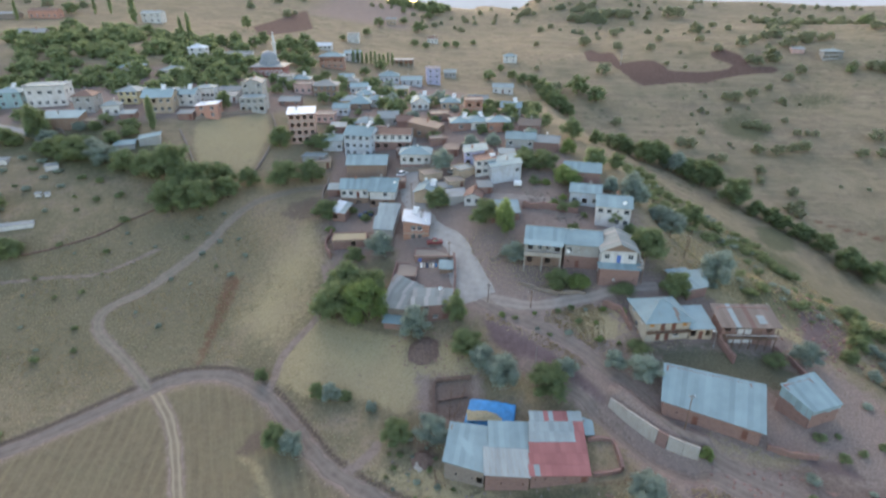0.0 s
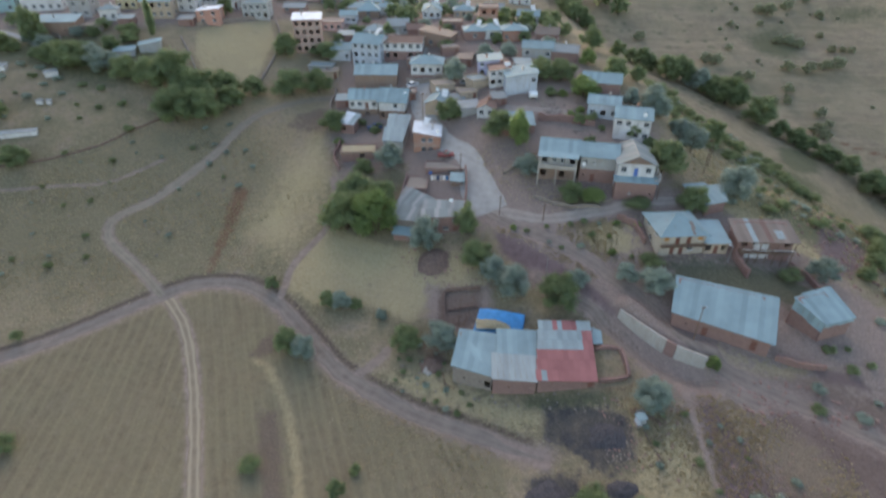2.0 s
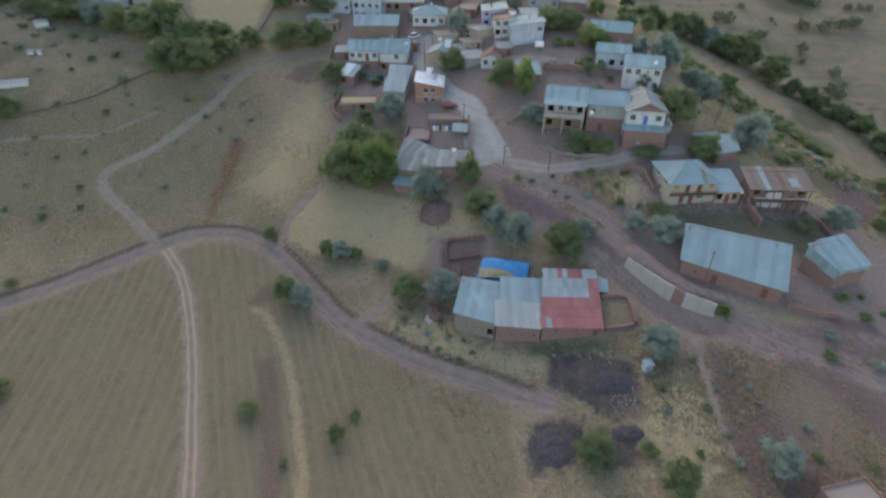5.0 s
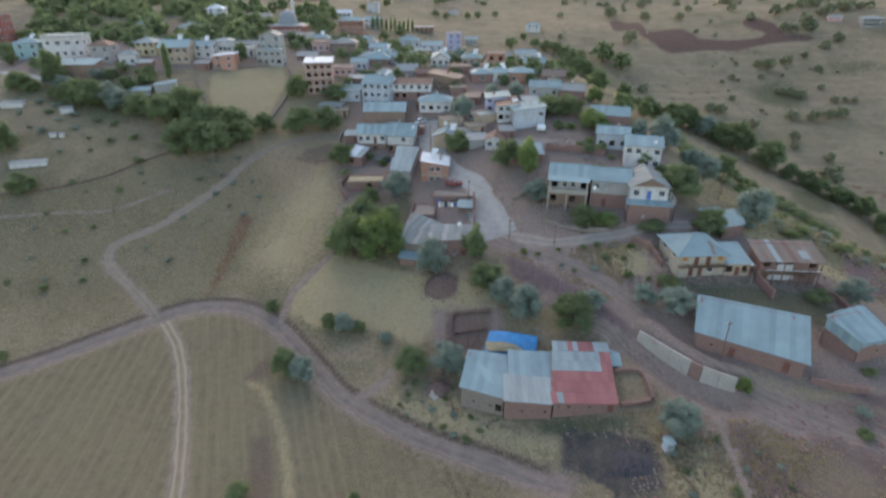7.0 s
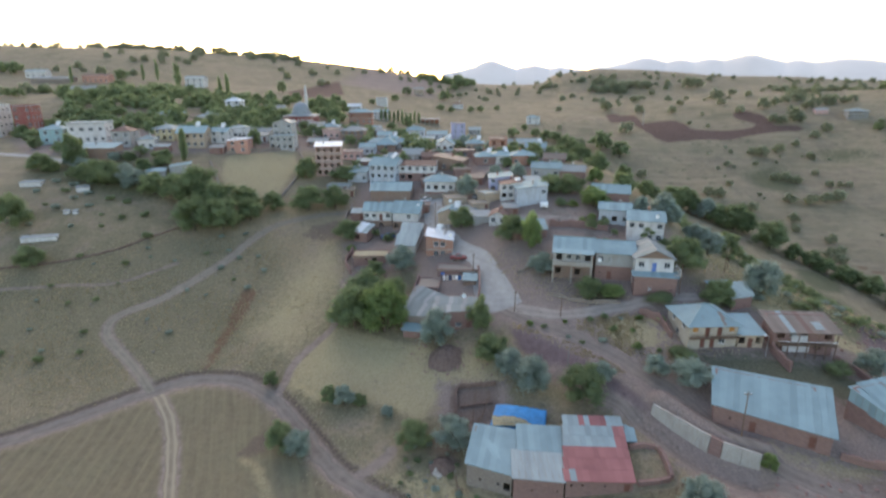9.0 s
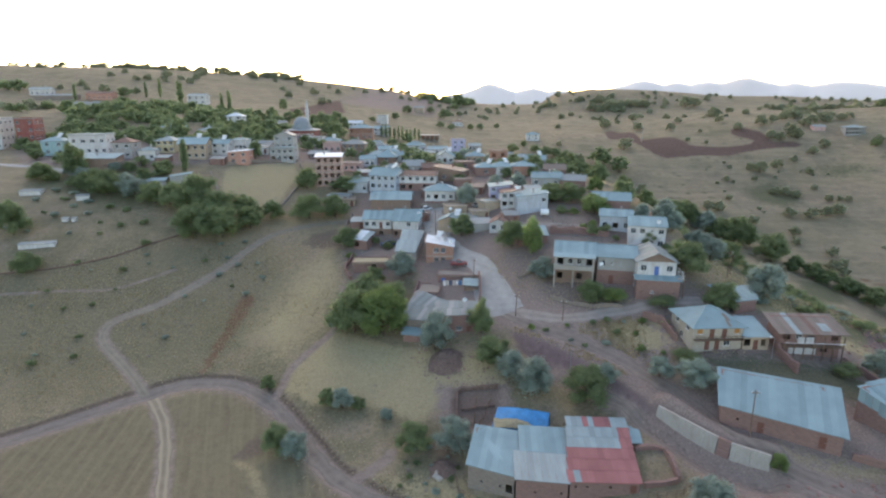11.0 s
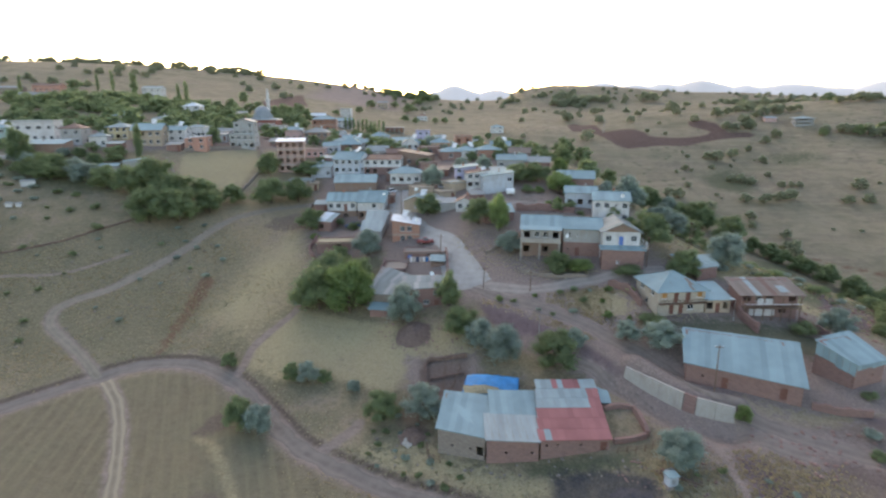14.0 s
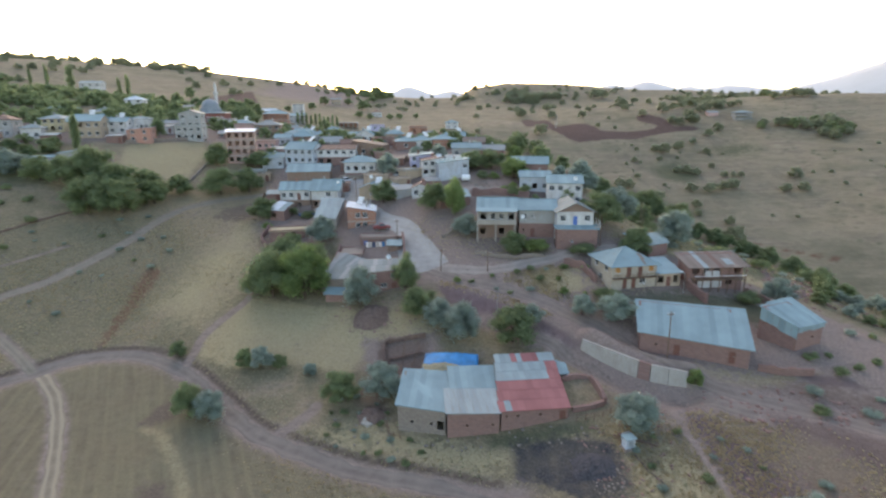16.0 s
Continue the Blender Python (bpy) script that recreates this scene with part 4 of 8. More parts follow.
    col = mix(n, l, field("plough", 3.0, 0.25), col, ramp(n, l, n2, ((0.3, (0.095, 0.06, 0.05)), (0.7, (0.15, 0.1, 0.085)))))
    col = mix(n, l, math_node(n, l, "MULTIPLY", field("dark", 1.7, 1.3), math_node(n, l, "ADD", 0.45, math_node(n, l, "MULTIPLY", noise_node(n, l, 0.35, 4, pos), 0.85))), col, ramp(n, l, n3, ((0.3, (0.035, 0.034, 0.038)), (0.7, (0.095, 0.088, 0.088)))))
    col = mix(n, l, math_node(n, l, "MULTIPLY", field("rust", 1.8, 1.6), 0.9), col, ramp(n, l, n3, ((0.3, (0.115, 0.064, 0.042)), (0.7, (0.21, 0.125, 0.082)))))
    col = mix(n, l, math_node(n, l, "MULTIPLY", field("verge", 1.2, 0.9), 0.7), col, bare)
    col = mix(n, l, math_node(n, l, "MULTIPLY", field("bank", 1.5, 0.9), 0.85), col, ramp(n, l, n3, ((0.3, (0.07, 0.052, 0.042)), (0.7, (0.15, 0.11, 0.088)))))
    col = mix(n, l, math_node(n, l, "MULTIPLY", field("track", 1.6, 0.5), 0.9), col, ramp(n, l, n2, ((0.3, (0.2, 0.15, 0.13)), (0.7, (0.32, 0.25, 0.215)))))
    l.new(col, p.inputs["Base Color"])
    p.inputs["Roughness"].default_value = 1.0
    p.inputs["Specular IOR Level"].default_value = 0.1
    bump(n, l, p, math_node(n, l, "ADD", n3, math_node(n, l, "MULTIPLY", n2, 2.0)), 0.7, 0.25)
    return m


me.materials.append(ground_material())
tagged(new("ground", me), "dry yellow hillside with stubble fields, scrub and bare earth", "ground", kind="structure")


def dirt(name, c1, c2, rut):
    m, n, l, p = nodes_of(name)
    pos = n.new("ShaderNodeNewGeometry").outputs["Position"]
    f, g = noise_node(n, l, 0.6, 5, pos), noise_node(n, l, 5, 4, pos)
    a = n.new("ShaderNodeAttribute")
    a.attribute_name = "across"
    base = mix(n, l, math_node(n, l, "MULTIPLY", g, 0.4), ramp(n, l, f, ((0.3, c1), (0.7, c2))), shade(c1, 0.7))
    wheel = math_node(n, l, "POWER", math_node(n, l, "ABSOLUTE", math_node(n, l, "SINE", math_node(n, l, "MULTIPLY", a.outputs["Fac"], 3.1416))), 3.0)
    l.new(mix(n, l, math_node(n, l, "MULTIPLY", wheel, rut), base, shade(c2, 1.25)), p.inputs["Base Color"])
    p.inputs["Roughness"].default_value = 0.95
    bump(n, l, p, math_node(n, l, "ADD", f, g), 0.5, 0.12)
    return m


def strip(name, line, width, material, label, lift=0.07, n=8, ragged=0.35, fade=0):
    """A road draped over the land, with ragged edges and two hollow wheel ways."""
    line = smooth_line(line, 0.8)
    vs, fs, across = [], [], []
    for i, p in enumerate(line):
        d = (line[min(i + 1, len(line) - 1)] - line[max(i - 1, 0)]).normalized()
        s = Vector((d.y, -d.x))
        wl = width / 2 * (1 + ragged * (noise.noise((p.x * 0.3, p.y * 0.3, 3)) + 0.5 * noise.noise((p.x, p.y, 5))))
        wr = width / 2 * (1 + ragged * (noise.noise((p.x * 0.3, p.y * 0.3, 9)) + 0.5 * noise.noise((p.x, p.y, 11))))
        if fade:
            wl, wr = (q * min(1.0, (len(line) - i) / fade) for q in (wl, wr))
        for k in range(n + 1):
            u = -1 + 2 * k / n
            q = p + s * (u * (wl if u < 0 else wr))
            edge = 0.11 if k in (0, n) else 0.0
            vs.append((q.x, q.y, lift - edge - 0.04 * math.sin(math.pi * u) ** 2 * (abs(u) < 1)))
            across.append(u)
        if i:
            for k in range(n):
                a = (i - 1) * (n + 1) + k
                fs.append((a, a + 1, a + n + 2, a + n + 1))
    me = bpy.data.meshes.new(name)
    vs = np.array(vs)
    vs[:, 2] += land(vs[:, 0], vs[:, 1])
    me.from_pydata(vs.tolist(), [], fs)
    me.polygons.foreach_set("use_smooth", [True] * len(me.polygons))
    me.attributes.new("across", "FLOAT", "POINT").data.foreach_set("value", np.array(across, np.float32))
    me.materials.append(material)
    return tagged(new(name, me), label, "road", kind="structure")


EARTH_ROAD = dirt("trodden_earth", (0.145, 0.116, 0.1), (0.232, 0.188, 0.158), 0.3)
PALE_ROAD = dirt("pale_wheel_ruts", (0.185, 0.145, 0.105), (0.27, 0.22, 0.155), 0.8)
TAN_ROAD = dirt("dusty_tan_earth", (0.18, 0.148, 0.112), (0.27, 0.222, 0.17), 0.3)
BROWN_ROAD = dirt("brown_trodden_earth", (0.16, 0.122, 0.105), (0.25, 0.196, 0.165), 0.3)
PALE_EARTH = dirt("pale_trodden_earth", (0.25, 0.2, 0.175), (0.34, 0.285, 0.25), 0.3)
GREY_ROAD = dirt("dusty_cement_paving", (0.3, 0.28, 0.26), (0.4, 0.375, 0.35), 0.15)
strip("dirt_track", TRACKS["main"][1], 2.9, EARTH_ROAD, "reddish dirt track with worn wheel ruts between fields", ragged=0.5, fade=16)
strip("dirt_track", TRACKS["loop"][1], 1.9, TAN_ROAD, "narrow earth track curving over dry scrub", 0.075)
strip("dirt_track", TRACKS["field"][1], 2.3, PALE_ROAD, "pale twin wheel ruts through a stubble field", 0.08)
strip("dirt_track", TRACKS["upper"][1], 3.0, PALE_EARTH, "pale gravel lane along a slope", 0.075)
strip("dirt_track", TRACKS["lower"][1], 3.0, BROWN_ROAD, "wide brown dirt road above a retaining wall", 0.07)
strip("dirt_track", TRACKS["yard"][1], 2.7, BROWN_ROAD, "brown dirt road beside barns", 0.085, ragged=0.55)
strip("dirt_track", [(14, 146.5), (22, 144), (31, 141.3), (39, 140)], 2.6, PALE_EARTH, "pale dusty lane above a long mud wall", 0.08)
strip("dirt_track", LANE, 3.2, GREY_ROAD, "pale lane below apartment blocks", 0.08)
strip("road", STREET, 6.0, GREY_ROAD, "grey paved village street", 0.1, ragged=0.15)
strip("road", [(4.5, 121), (6.5, 114), (8.5, 108.5)], 8.5, GREY_ROAD, "grey paved junction where lanes meet", 0.12, ragged=0.1)

# ---- distant mountains ----
def mountain(peaks, foot, seed):
    """A far ridge on the rim of the plain: peaks (x, height, half width), its foot below the near hills."""
    lo, hi = peaks[0][0] - 2 * peaks[0][2], peaks[-1][0] + 2 * peaks[-1][2]
    bm = bmesh.new()
    g = []
    for j in range(7):
        v = j / 3 - 1
        r = []
        for i in range(101):
            x = lo + (hi - lo) * i / 100
            far = math.sqrt(max(1e5, 3500 ** 2 - x * x)) * (1 + 0.12 * v)
            z = max(foot + (h - foot) * math.exp(-abs((x - c) / w) ** 1.7) for c, h, w in peaks)
            z += 4 * noise.fractal((x * 0.012 + seed, v * 1.5, seed), 1.0, 2.1, 3)
            r.append(bm.verts.new((x * (1 + 0.12 * v), far, -60 + (z + 60) * (1 - v * v))))
        g.append(r)
    for j in range(6):
        for i in range(100):
            bm.faces.new((g[j][i], g[j][i + 1], g[j + 1][i + 1], g[j + 1][i])).smooth = True
    me = bpy.data.meshes.new("mountain")
    bm.to_mesh(me)
    bm.free()
    me.materials.append(HAZE_BLUE)
    return tagged(new("mountain", me), "distant mountain ridge turned blue-grey by haze under a pale evening sky", "mountain", kind="structure")


# pale blue-grey colour and weak emission stand in for haze over the ridges
HAZE_BLUE = plain("hazed_far_ridge", (0.31, 0.33, 0.36), 1.0, 0.0, 0.004, 0.1)
HAZE_BLUE.node_tree.nodes["Principled BSDF"].inputs["Emission Color"].default_value = (0.68, 0.69, 0.71, 1)
HAZE_BLUE.node_tree.nodes["Principled BSDF"].inputs["Emission Strength"].default_value = 0.125
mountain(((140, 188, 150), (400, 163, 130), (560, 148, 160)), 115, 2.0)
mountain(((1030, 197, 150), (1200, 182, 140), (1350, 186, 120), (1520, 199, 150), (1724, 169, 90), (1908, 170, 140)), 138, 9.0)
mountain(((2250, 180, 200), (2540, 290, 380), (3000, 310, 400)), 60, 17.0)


def tussocks(name, label, n, poly, size, material, seed, keep=None):
    """Thousands of small dry grass clumps over a plan polygon, as one object."""
    r = np.random.RandomState(seed)
    xs, ys = [p[0] for p in poly], [p[1] for p in poly]
    x, y = r.uniform(min(xs), max(xs), n * 3), r.uniform(min(ys), max(ys), n * 3)
    ok = soft(poly, x, y, 6.0) > r.uniform(0.15, 0.85, n * 3)
    clump = np.sin(0.31 * x + 1.3 * np.sin(0.17 * y)) + np.sin(0.23 * y - 1.1 * np.sin(0.13 * x))
    ok &= clump > r.uniform(-1.8, 1.6, n * 3)
    for k in LINES:
        ok &= distance_to(LINES[k], x, y) > TRACKS[k][0] * 0.62
    for e, yard in ZONES["dark"]:
        ok &= soft(yard, x, y, 1.0) < 0.3
    x, y = x[ok][:n], y[ok][:n]
    z = land(x, y)
    s = r.uniform(*size, len(x))
    vs, fs = [], []
    a = r.uniform(0, 6.28, len(x))
    base = np.arange(len(x)) * 9
    for k in range(3):
        c, d = np.cos(a + k * 2.1), np.sin(a + k * 2.1)
        h = s * r.uniform(0.25, 0.55, len(x))
        vs.append(np.stack((x - c * s * 0.5, y - d * s * 0.5, z - 0.05), 1))
        vs.append(np.stack((x + c * s * 0.5, y + d * s * 0.5, z - 0.05), 1))
        vs.append(np.stack((x + c * s * 0.15 + d * s * 0.3, y + d * s * 0.15 - c * s * 0.3, z + h), 1))
        fs.append(np.stack((base + 3 * k, base + 3 * k + 1, base + 3 * k + 2), 1))
    me = bpy.data.meshes.new(name)
    me.from_pydata(np.stack(vs, 1).reshape(-1, 3).tolist(), [], np.concatenate(fs).tolist())
    me.materials.append(material)
    return tagged(new(name, me), label, "grass", kind="stuff")


DRYGRASS = leaves("dry_grass", (0.29, 0.242, 0.156), (0.42, 0.35, 0.228))
GREYGRASS = leaves("grey_green_weed", (0.25, 0.236, 0.152), (0.35, 0.32, 0.21))
tussocks("dry_grass", "dry yellow grass tussocks on a slope", 9000, [(-115, 60), (-60, 92), (-36, 96), (-30, 140), (-50, 158), (-90, 138), (-125, 120)], (0.18, 0.45), DRYGRASS, 1)
tussocks("grey_weeds", "grey-green weeds on a dry slope", 4500, [(-115, 70), (-66, 92), (-46, 96), (-44, 130), (-60, 150), (-90, 138), (-125, 120)], (0.2, 0.5), GREYGRASS, 2)
tussocks("dry_grass", "dry yellow grass round barns and paths", 6000, [(-34, 96), (-28, 82), (-14, 70), (8, 60), (30, 62), (40, 60), (60, 55), (60, 35), (0, 35), (-20, 62), (-38, 88)], (0.16, 0.42), DRYGRASS, 3)
tussocks("grey_weeds", "grey-green weeds on banks round barns", 3500, [(-34, 92), (-14, 72), (8, 62), (34, 58), (60, 50), (60, 35), (10, 38), (-10, 60)], (0.18, 0.5), GREYGRASS, 4)
tussocks("dry_grass", "dry grass on a slope below houses", 3500, [(10, 104), (40, 103), (40, 92), (30, 88), (20, 97)], (0.25, 0.6), DRYGRASS, 5)
tussocks("dry_grass", "dry grass on the outer slope of a village", 1500, [(50, 112), (60, 108), (100, 90), (130, 120), (110, 180), (70, 180), (56, 140)], (0.3, 0.7), DRYGRASS, 6)
tussocks("grey_weeds", "grey-green weeds on the outer slope of a village", 5000, [(56, 112), (75, 95), (100, 80), (130, 120), (110, 180), (70, 180), (60, 140)], (0.3, 0.75), GREYGRASS, 7)
tussocks("dry_grass", "dry yellow tufts on a bank below barns", 3500, [(28, 62), (45, 63), (60, 52), (58, 36), (28, 36)], (0.2, 0.55), DRYGRASS, 9)
tussocks("dry_grass", "dry tufts strewn over village slopes", 5000, [(8, 132), (20, 128), (36, 108), (50, 104), (52, 92), (34, 90), (16, 104), (4, 128)], (0.15, 0.45), DRYGRASS, 10)

# ---- the three joined barns by the lower track ----
def red_patches(i, r, n):
    if r == 5:
        return "red" if i in (3, 5, 6, 7) else "pale"
    if i >= n - 2 or r < 3:
        return "pale" if i == 1 and r == 0 else "red"
    return "pale"


barn("low mud-stone barn under a weathered blue-grey sheet roof", [(0.2, 68.0, 1.75), (7.0, 65.8, 1.45), (9.0, 74.4, 2.85), (1.6, 74.8, 3.7)], "stone", lambda i, r, n: "blue", ("okokg",), rows=1)
barn("mud-brick barn under a rust-streaked pale sheet roof", [(7.2, 65.3, 1.5), (14.7, 65.0, 1.25), (16.2, 75.2, 3.15), (9.6, 75.2, 3.3)], "mud", lambda i, r, n: "blue" if r else "streaked", ("okok",), rows=2)
barn("mud-brick barn under a patched red and grey sheet roof", [(15.0, 65.2, 1.35), (25.0, 65.4, 1.25), (25.7, 77.0, 4.0), (16.6, 77.0, 4.05)], "mud", red_patches, ("kkokod",), rows=6)
barn("small lean-to with a pale sheet roof beside a barn", [(25.9, 73.6, 2.3), (27.7, 74.0, 1.9), (28.0, 76.4, 2.3), (26.2, 76.8, 3.0)], "mud", lambda i, r, n: "blue", ("o",), category="shed", name="lean_to", over=0.3)
# ---- big barn and its neighbours on the lower right slope ----
big_barn = barn("long red mud-brick barn under a large blue-grey sheet roof", [(40.8, 76.6, 7.45), (55.3, 69.5, 6.65), (57.1, 78.3, 10.1), (43.3, 83.4, 10.5)], "mud", lambda i, r, n: "blue", ("okodoooodo",), rows=1, over=0.5)
o = big_barn.matrix_basis.translation
bm = bmesh.new()
slab(bm, [Vector(q) - o for q in ((55.75, 68.9, 6.7), (57.5, 72.8, 8.1), (57.65, 78.8, 10.3))], 0.1)
part("roof_edge", bm, ROOFS["blue"], big_barn, "overhanging corner of a sheet roof")
shed = barn("red mud-brick shed with metal-clad upper walls under a blue sheet roof", [(65.4, 72.6, 8.7), (71.6, 74.6, 8.5), (67.8, 79.1, 10.8), (61.8, 76.9, 11.0)], "mud", lambda i, r, n: "blue", ("ooko",), category="shed", name="shed")
o = shed.matrix_basis.translation
for (ax, ay, at), (bx, by, bt), low in (((61.7, 76.8, 11.0), (65.3, 72.4, 8.7), 2.2), ((65.4, 72.45, 8.7), (71.7, 74.45, 8.5), 0.9)):
    a, b = Vector((ax, ay, at)) - o, Vector((bx, by, bt)) - o
    for i in range(6):
        q0, q1 = a.lerp(b, i / 6 + 0.004), a.lerp(b, (i + 1) / 6 - 0.004)
        side = (b - a).cross(Vector((0, 0, 1))).normalized() * 0.05
        bm = bmesh.new()
        drop = Vector((0, 0, low - 0.12 * (i % 3)))
        hi, lo = [q0, q1, q1 + side, q0 + side], [q0 - drop, q1 - drop, q1 - drop + side, q0 - drop + side]
        v = [bm.verts.new(q) for q in lo + hi]
        for f in ((3, 2, 1, 0), (4, 5, 6, 7), (0, 1, 5, 4), (1, 2, 6, 5), (2, 3, 7, 6), (3, 0, 4, 7)):
            bm.faces.new([v[k] for k in f])
        bmesh.ops.recalc_face_normals(bm, faces=bm.faces)
        part("cladding_sheet", bm, ROOFS["blue"], shed)
cream = house("cream two-storey house with orange shutters under a blue hip roof", 46.8, 93.0, 5, 9.4, 9.0, 4.7, "hip", 2.6, 0.6, "cream", "blue", ("oddwo", "hddh"), ("w", "ww"), chimney=False)
house("low annex with a blue-grey sheet roof beside a cream house", 54.0, 93.2, 2, 4.8, 6.5, 2.7, "back", 1.3, 0.4, "tan", "blue", ("gdg",), (), chimney=False, category="annex", name="annex")
porch = house("two-storey mud-brick house with timber porch and rusty brown roof", 63.3, 92.4, -2, 10.6, 5.0, 4.4, "back", 1.5, 0.9, "mud", "rust", ("gogogo", "gwgog"), (), sheets=True, chimney=False, alt=("rust", "rust", "rust", "pale", "rust", "rust", "brown", "rust", "rust", "rust", "rust", "rust"))
barn("mud-brick hut under a blue sheet roof", [(55.0, 104.0, 15.0), (60.0, 105.8, 15.0), (62.3, 113.0, 15.6), (57.6, 111.6, 15.6)], "mud", lambda i, r, n: "blue", ("o",), category="hut", name="hut")

# ---- village, lower end ----
white_house = house("white house with blue door and brown gable on a stone base", 40.7, 110.6, -6.5, 8.0, 9.5, 3.0, "gy", 2.0, 0.5, "white", "grey", ("wBw",), ("w",), base=18.4, gable="brown", chimney=False, sheets=True, alt=("dull", "dull", "grey", "dull", "dull"))
barn("stone basement terrace with a pale tin ledge below a white house", [(36.2, 108.9, 17.9), (44.9, 107.9, 17.8), (45.2, 110.2, 18.3), (36.4, 111.2, 18.3)], "mud", lambda i, r, n: "blue", ("ksok",), category="terrace", name="terrace")
conc = house("bare concrete house with a colonnade and balcony under a sheet roof", 24.3, 116.2, -10.7, 8.6, 8.0, 6.8, "gx", 1.8, 0.5, "concrete", "blue", ("gogo", "gwwg"), ("o", "w"), sheets=True, base=14.8, chimney=False, lower="brown")
house("grey rendered house under a blue sheet roof", 33.2, 114.4, -10.7, 8.2, 8.5, 6.4, "gx", 1.7, 0.5, "grey", "blue", ("kdoo", "wsoo"), ("o", "w"), sheets=True, base=15.0, chimney=False, lower="mud")
house("white two-storey house under a pale blue sheet roof", 44.0, 128.5, -14, 8.6, 9.0, 5.8, "gx", 1.5, 0.4, "white", "blue", ("ooww", "wwsw"), ("o", "w"), sheets=True)
house("white house with a sloping blue sheet roof", 38.8, 138.0, -14, 8.0, 7.0, 4.0, "gx", 1.2, 0.4, "bluewhite", "blue", ("wgw",), ("w",), sheets=True)
house("long low barn under a pale blue sheet roof", 40.0, 148.5, -14, 10.2, 7.0, 2.6, "gx", 1.7, 0.4, "mud", "blue", ("oooo",), ("o",), sheets=True, chimney=False, category="barn", name="barn", base=25.8)
house("red brick two-storey house under a white lean roof", -7.2, 132.4, 0, 7.0, 8.0, 5.0, "right", 1.3, 0.3, "brick", "white", ("owwo", "owwo"), ("w", "w"), base=13.6, heater=(-0.5, 6))
barn("low shed under a long grey sheet roof", [(-18.9, 133.6, 16.9), (-13.8, 133.6, 16.6), (-12.3, 144.0, 20.0), (-17.6, 144.0, 20.2)], "grey", lambda i, r, n: "pale", ("ogo",), category="shed", name="shed", rows=2)
house("white upper-storey house over an open brown ground floor", -26.8, 153.3, 0, 8.4, 7.5, 6.0, "gx", 1.9, 0.4, "white", "blue", ("gogo", "wwdw"), ("o", "w"), sheets=True, base=15.5, lower="brown")
house("white house with a blue sheet roof and shaded porch", -18.2, 151.2, -6, 7.6, 9.5, 5.4, "gx", 2.5, 0.6, "white", "blue", ("gogo", "oowo"), ("o", "w"), sheets=True, base=16.1, lower="brown")
house("long brown house under a pale sheet roof", -24.4, 165.2, 1, 12.6, 9.5, 3.2, "gx", 1.8, 0.4, "brown", "blue", ("ooooo",), ("o",), sheets=True, base=22.2)
house("white three-storey house under a pale blue roof", -29.1, 179.5, -14, 9.4, 9.0, 7.6, "gx", 2.2, 0.4, "bluewhite", "blue", ("wwow", "gwww", "wwww"), ("ww", "ww", "ww"), heater=(3, 4))
house("low white wing under a blue sheet roof", -38.6, 184.0, -4, 7.0, 7.5, 3.8, "gx", 1.3, 0.4, "bluewhite", "blue", ("wow",), ("w",))
house("unfinished brick apartment block of four storeys with a white roof", -49.5, 188.3, 10, 9.0, 8.5, 10.6, "back", 0.7, 0.5, "pinkbrick", "white", ("gggg", "gggg", "gggg", "gggg"), ("gg", "gg", "gg", "gg"), category="apartment block", name="apartment_block")
house("white house with a blue-grey hip roof above a stone terrace", -9.0, 169.1, -2, 9.6, 7.5, 3.4, "hip", 1.7, 0.6, "white", "blue", ("wgww",), ("ww",), base=24.2, lower="mud")
house("tan house with a grey gable roof by the street", -5.2, 147.9, -12, 6.6, 8.0, 3.2, "gy", 1.5, 0.6, "tan", "blue", ("oso",), ("w",), heater=(1.5, 4))
house("low grey shed beside a street", 4.4, 144.9, 14, 5.5, 4.5, 2.1, "back", 0.7, 0.3, "grey", "grey", ("oo",), (), chimney=False, category="shed", name="shed")
house("small white cottage with a brown roof", 8.4, 142.7, -10, 4.8, 6.5, 2.8, "gy", 1.2, 0.3, "white", "brown", ("ww",), ("w",))
house("mud-brick shed under a blue-grey sheet roof", 16.9, 133.8, 0, 7.5, 7.0, 2.6, "back", 1.0, 0.3, "mud", "blue", ("oko",), (), sheets=True, chimney=False, category="shed", name="shed")
house("large white house with one long blue sheet roof", 18.8, 152.8, 4, 8.8, 9.5, 4.6, "left", 1.2, 0.4, "bluewhite", "blue", ("oooo", "ooow"), ("o", "ww"), sheets=True, heater=(-3, 7))
house("white shop with a red-striped sheet roof", 13.0, 157.6, 4, 6.0, 9.0, 4.6, "left", 0.9, 0.3, "white", "brown", ("gwo", "www"), ("o", "ww"))
house("lilac painted shop with a bluish roof", 10.3, 164.5, 0, 7.0, 8.0, 4.4, "left", 0.8, 0.4, "lilac", "blue", ("gdg", "wow"), ("o", "w"))

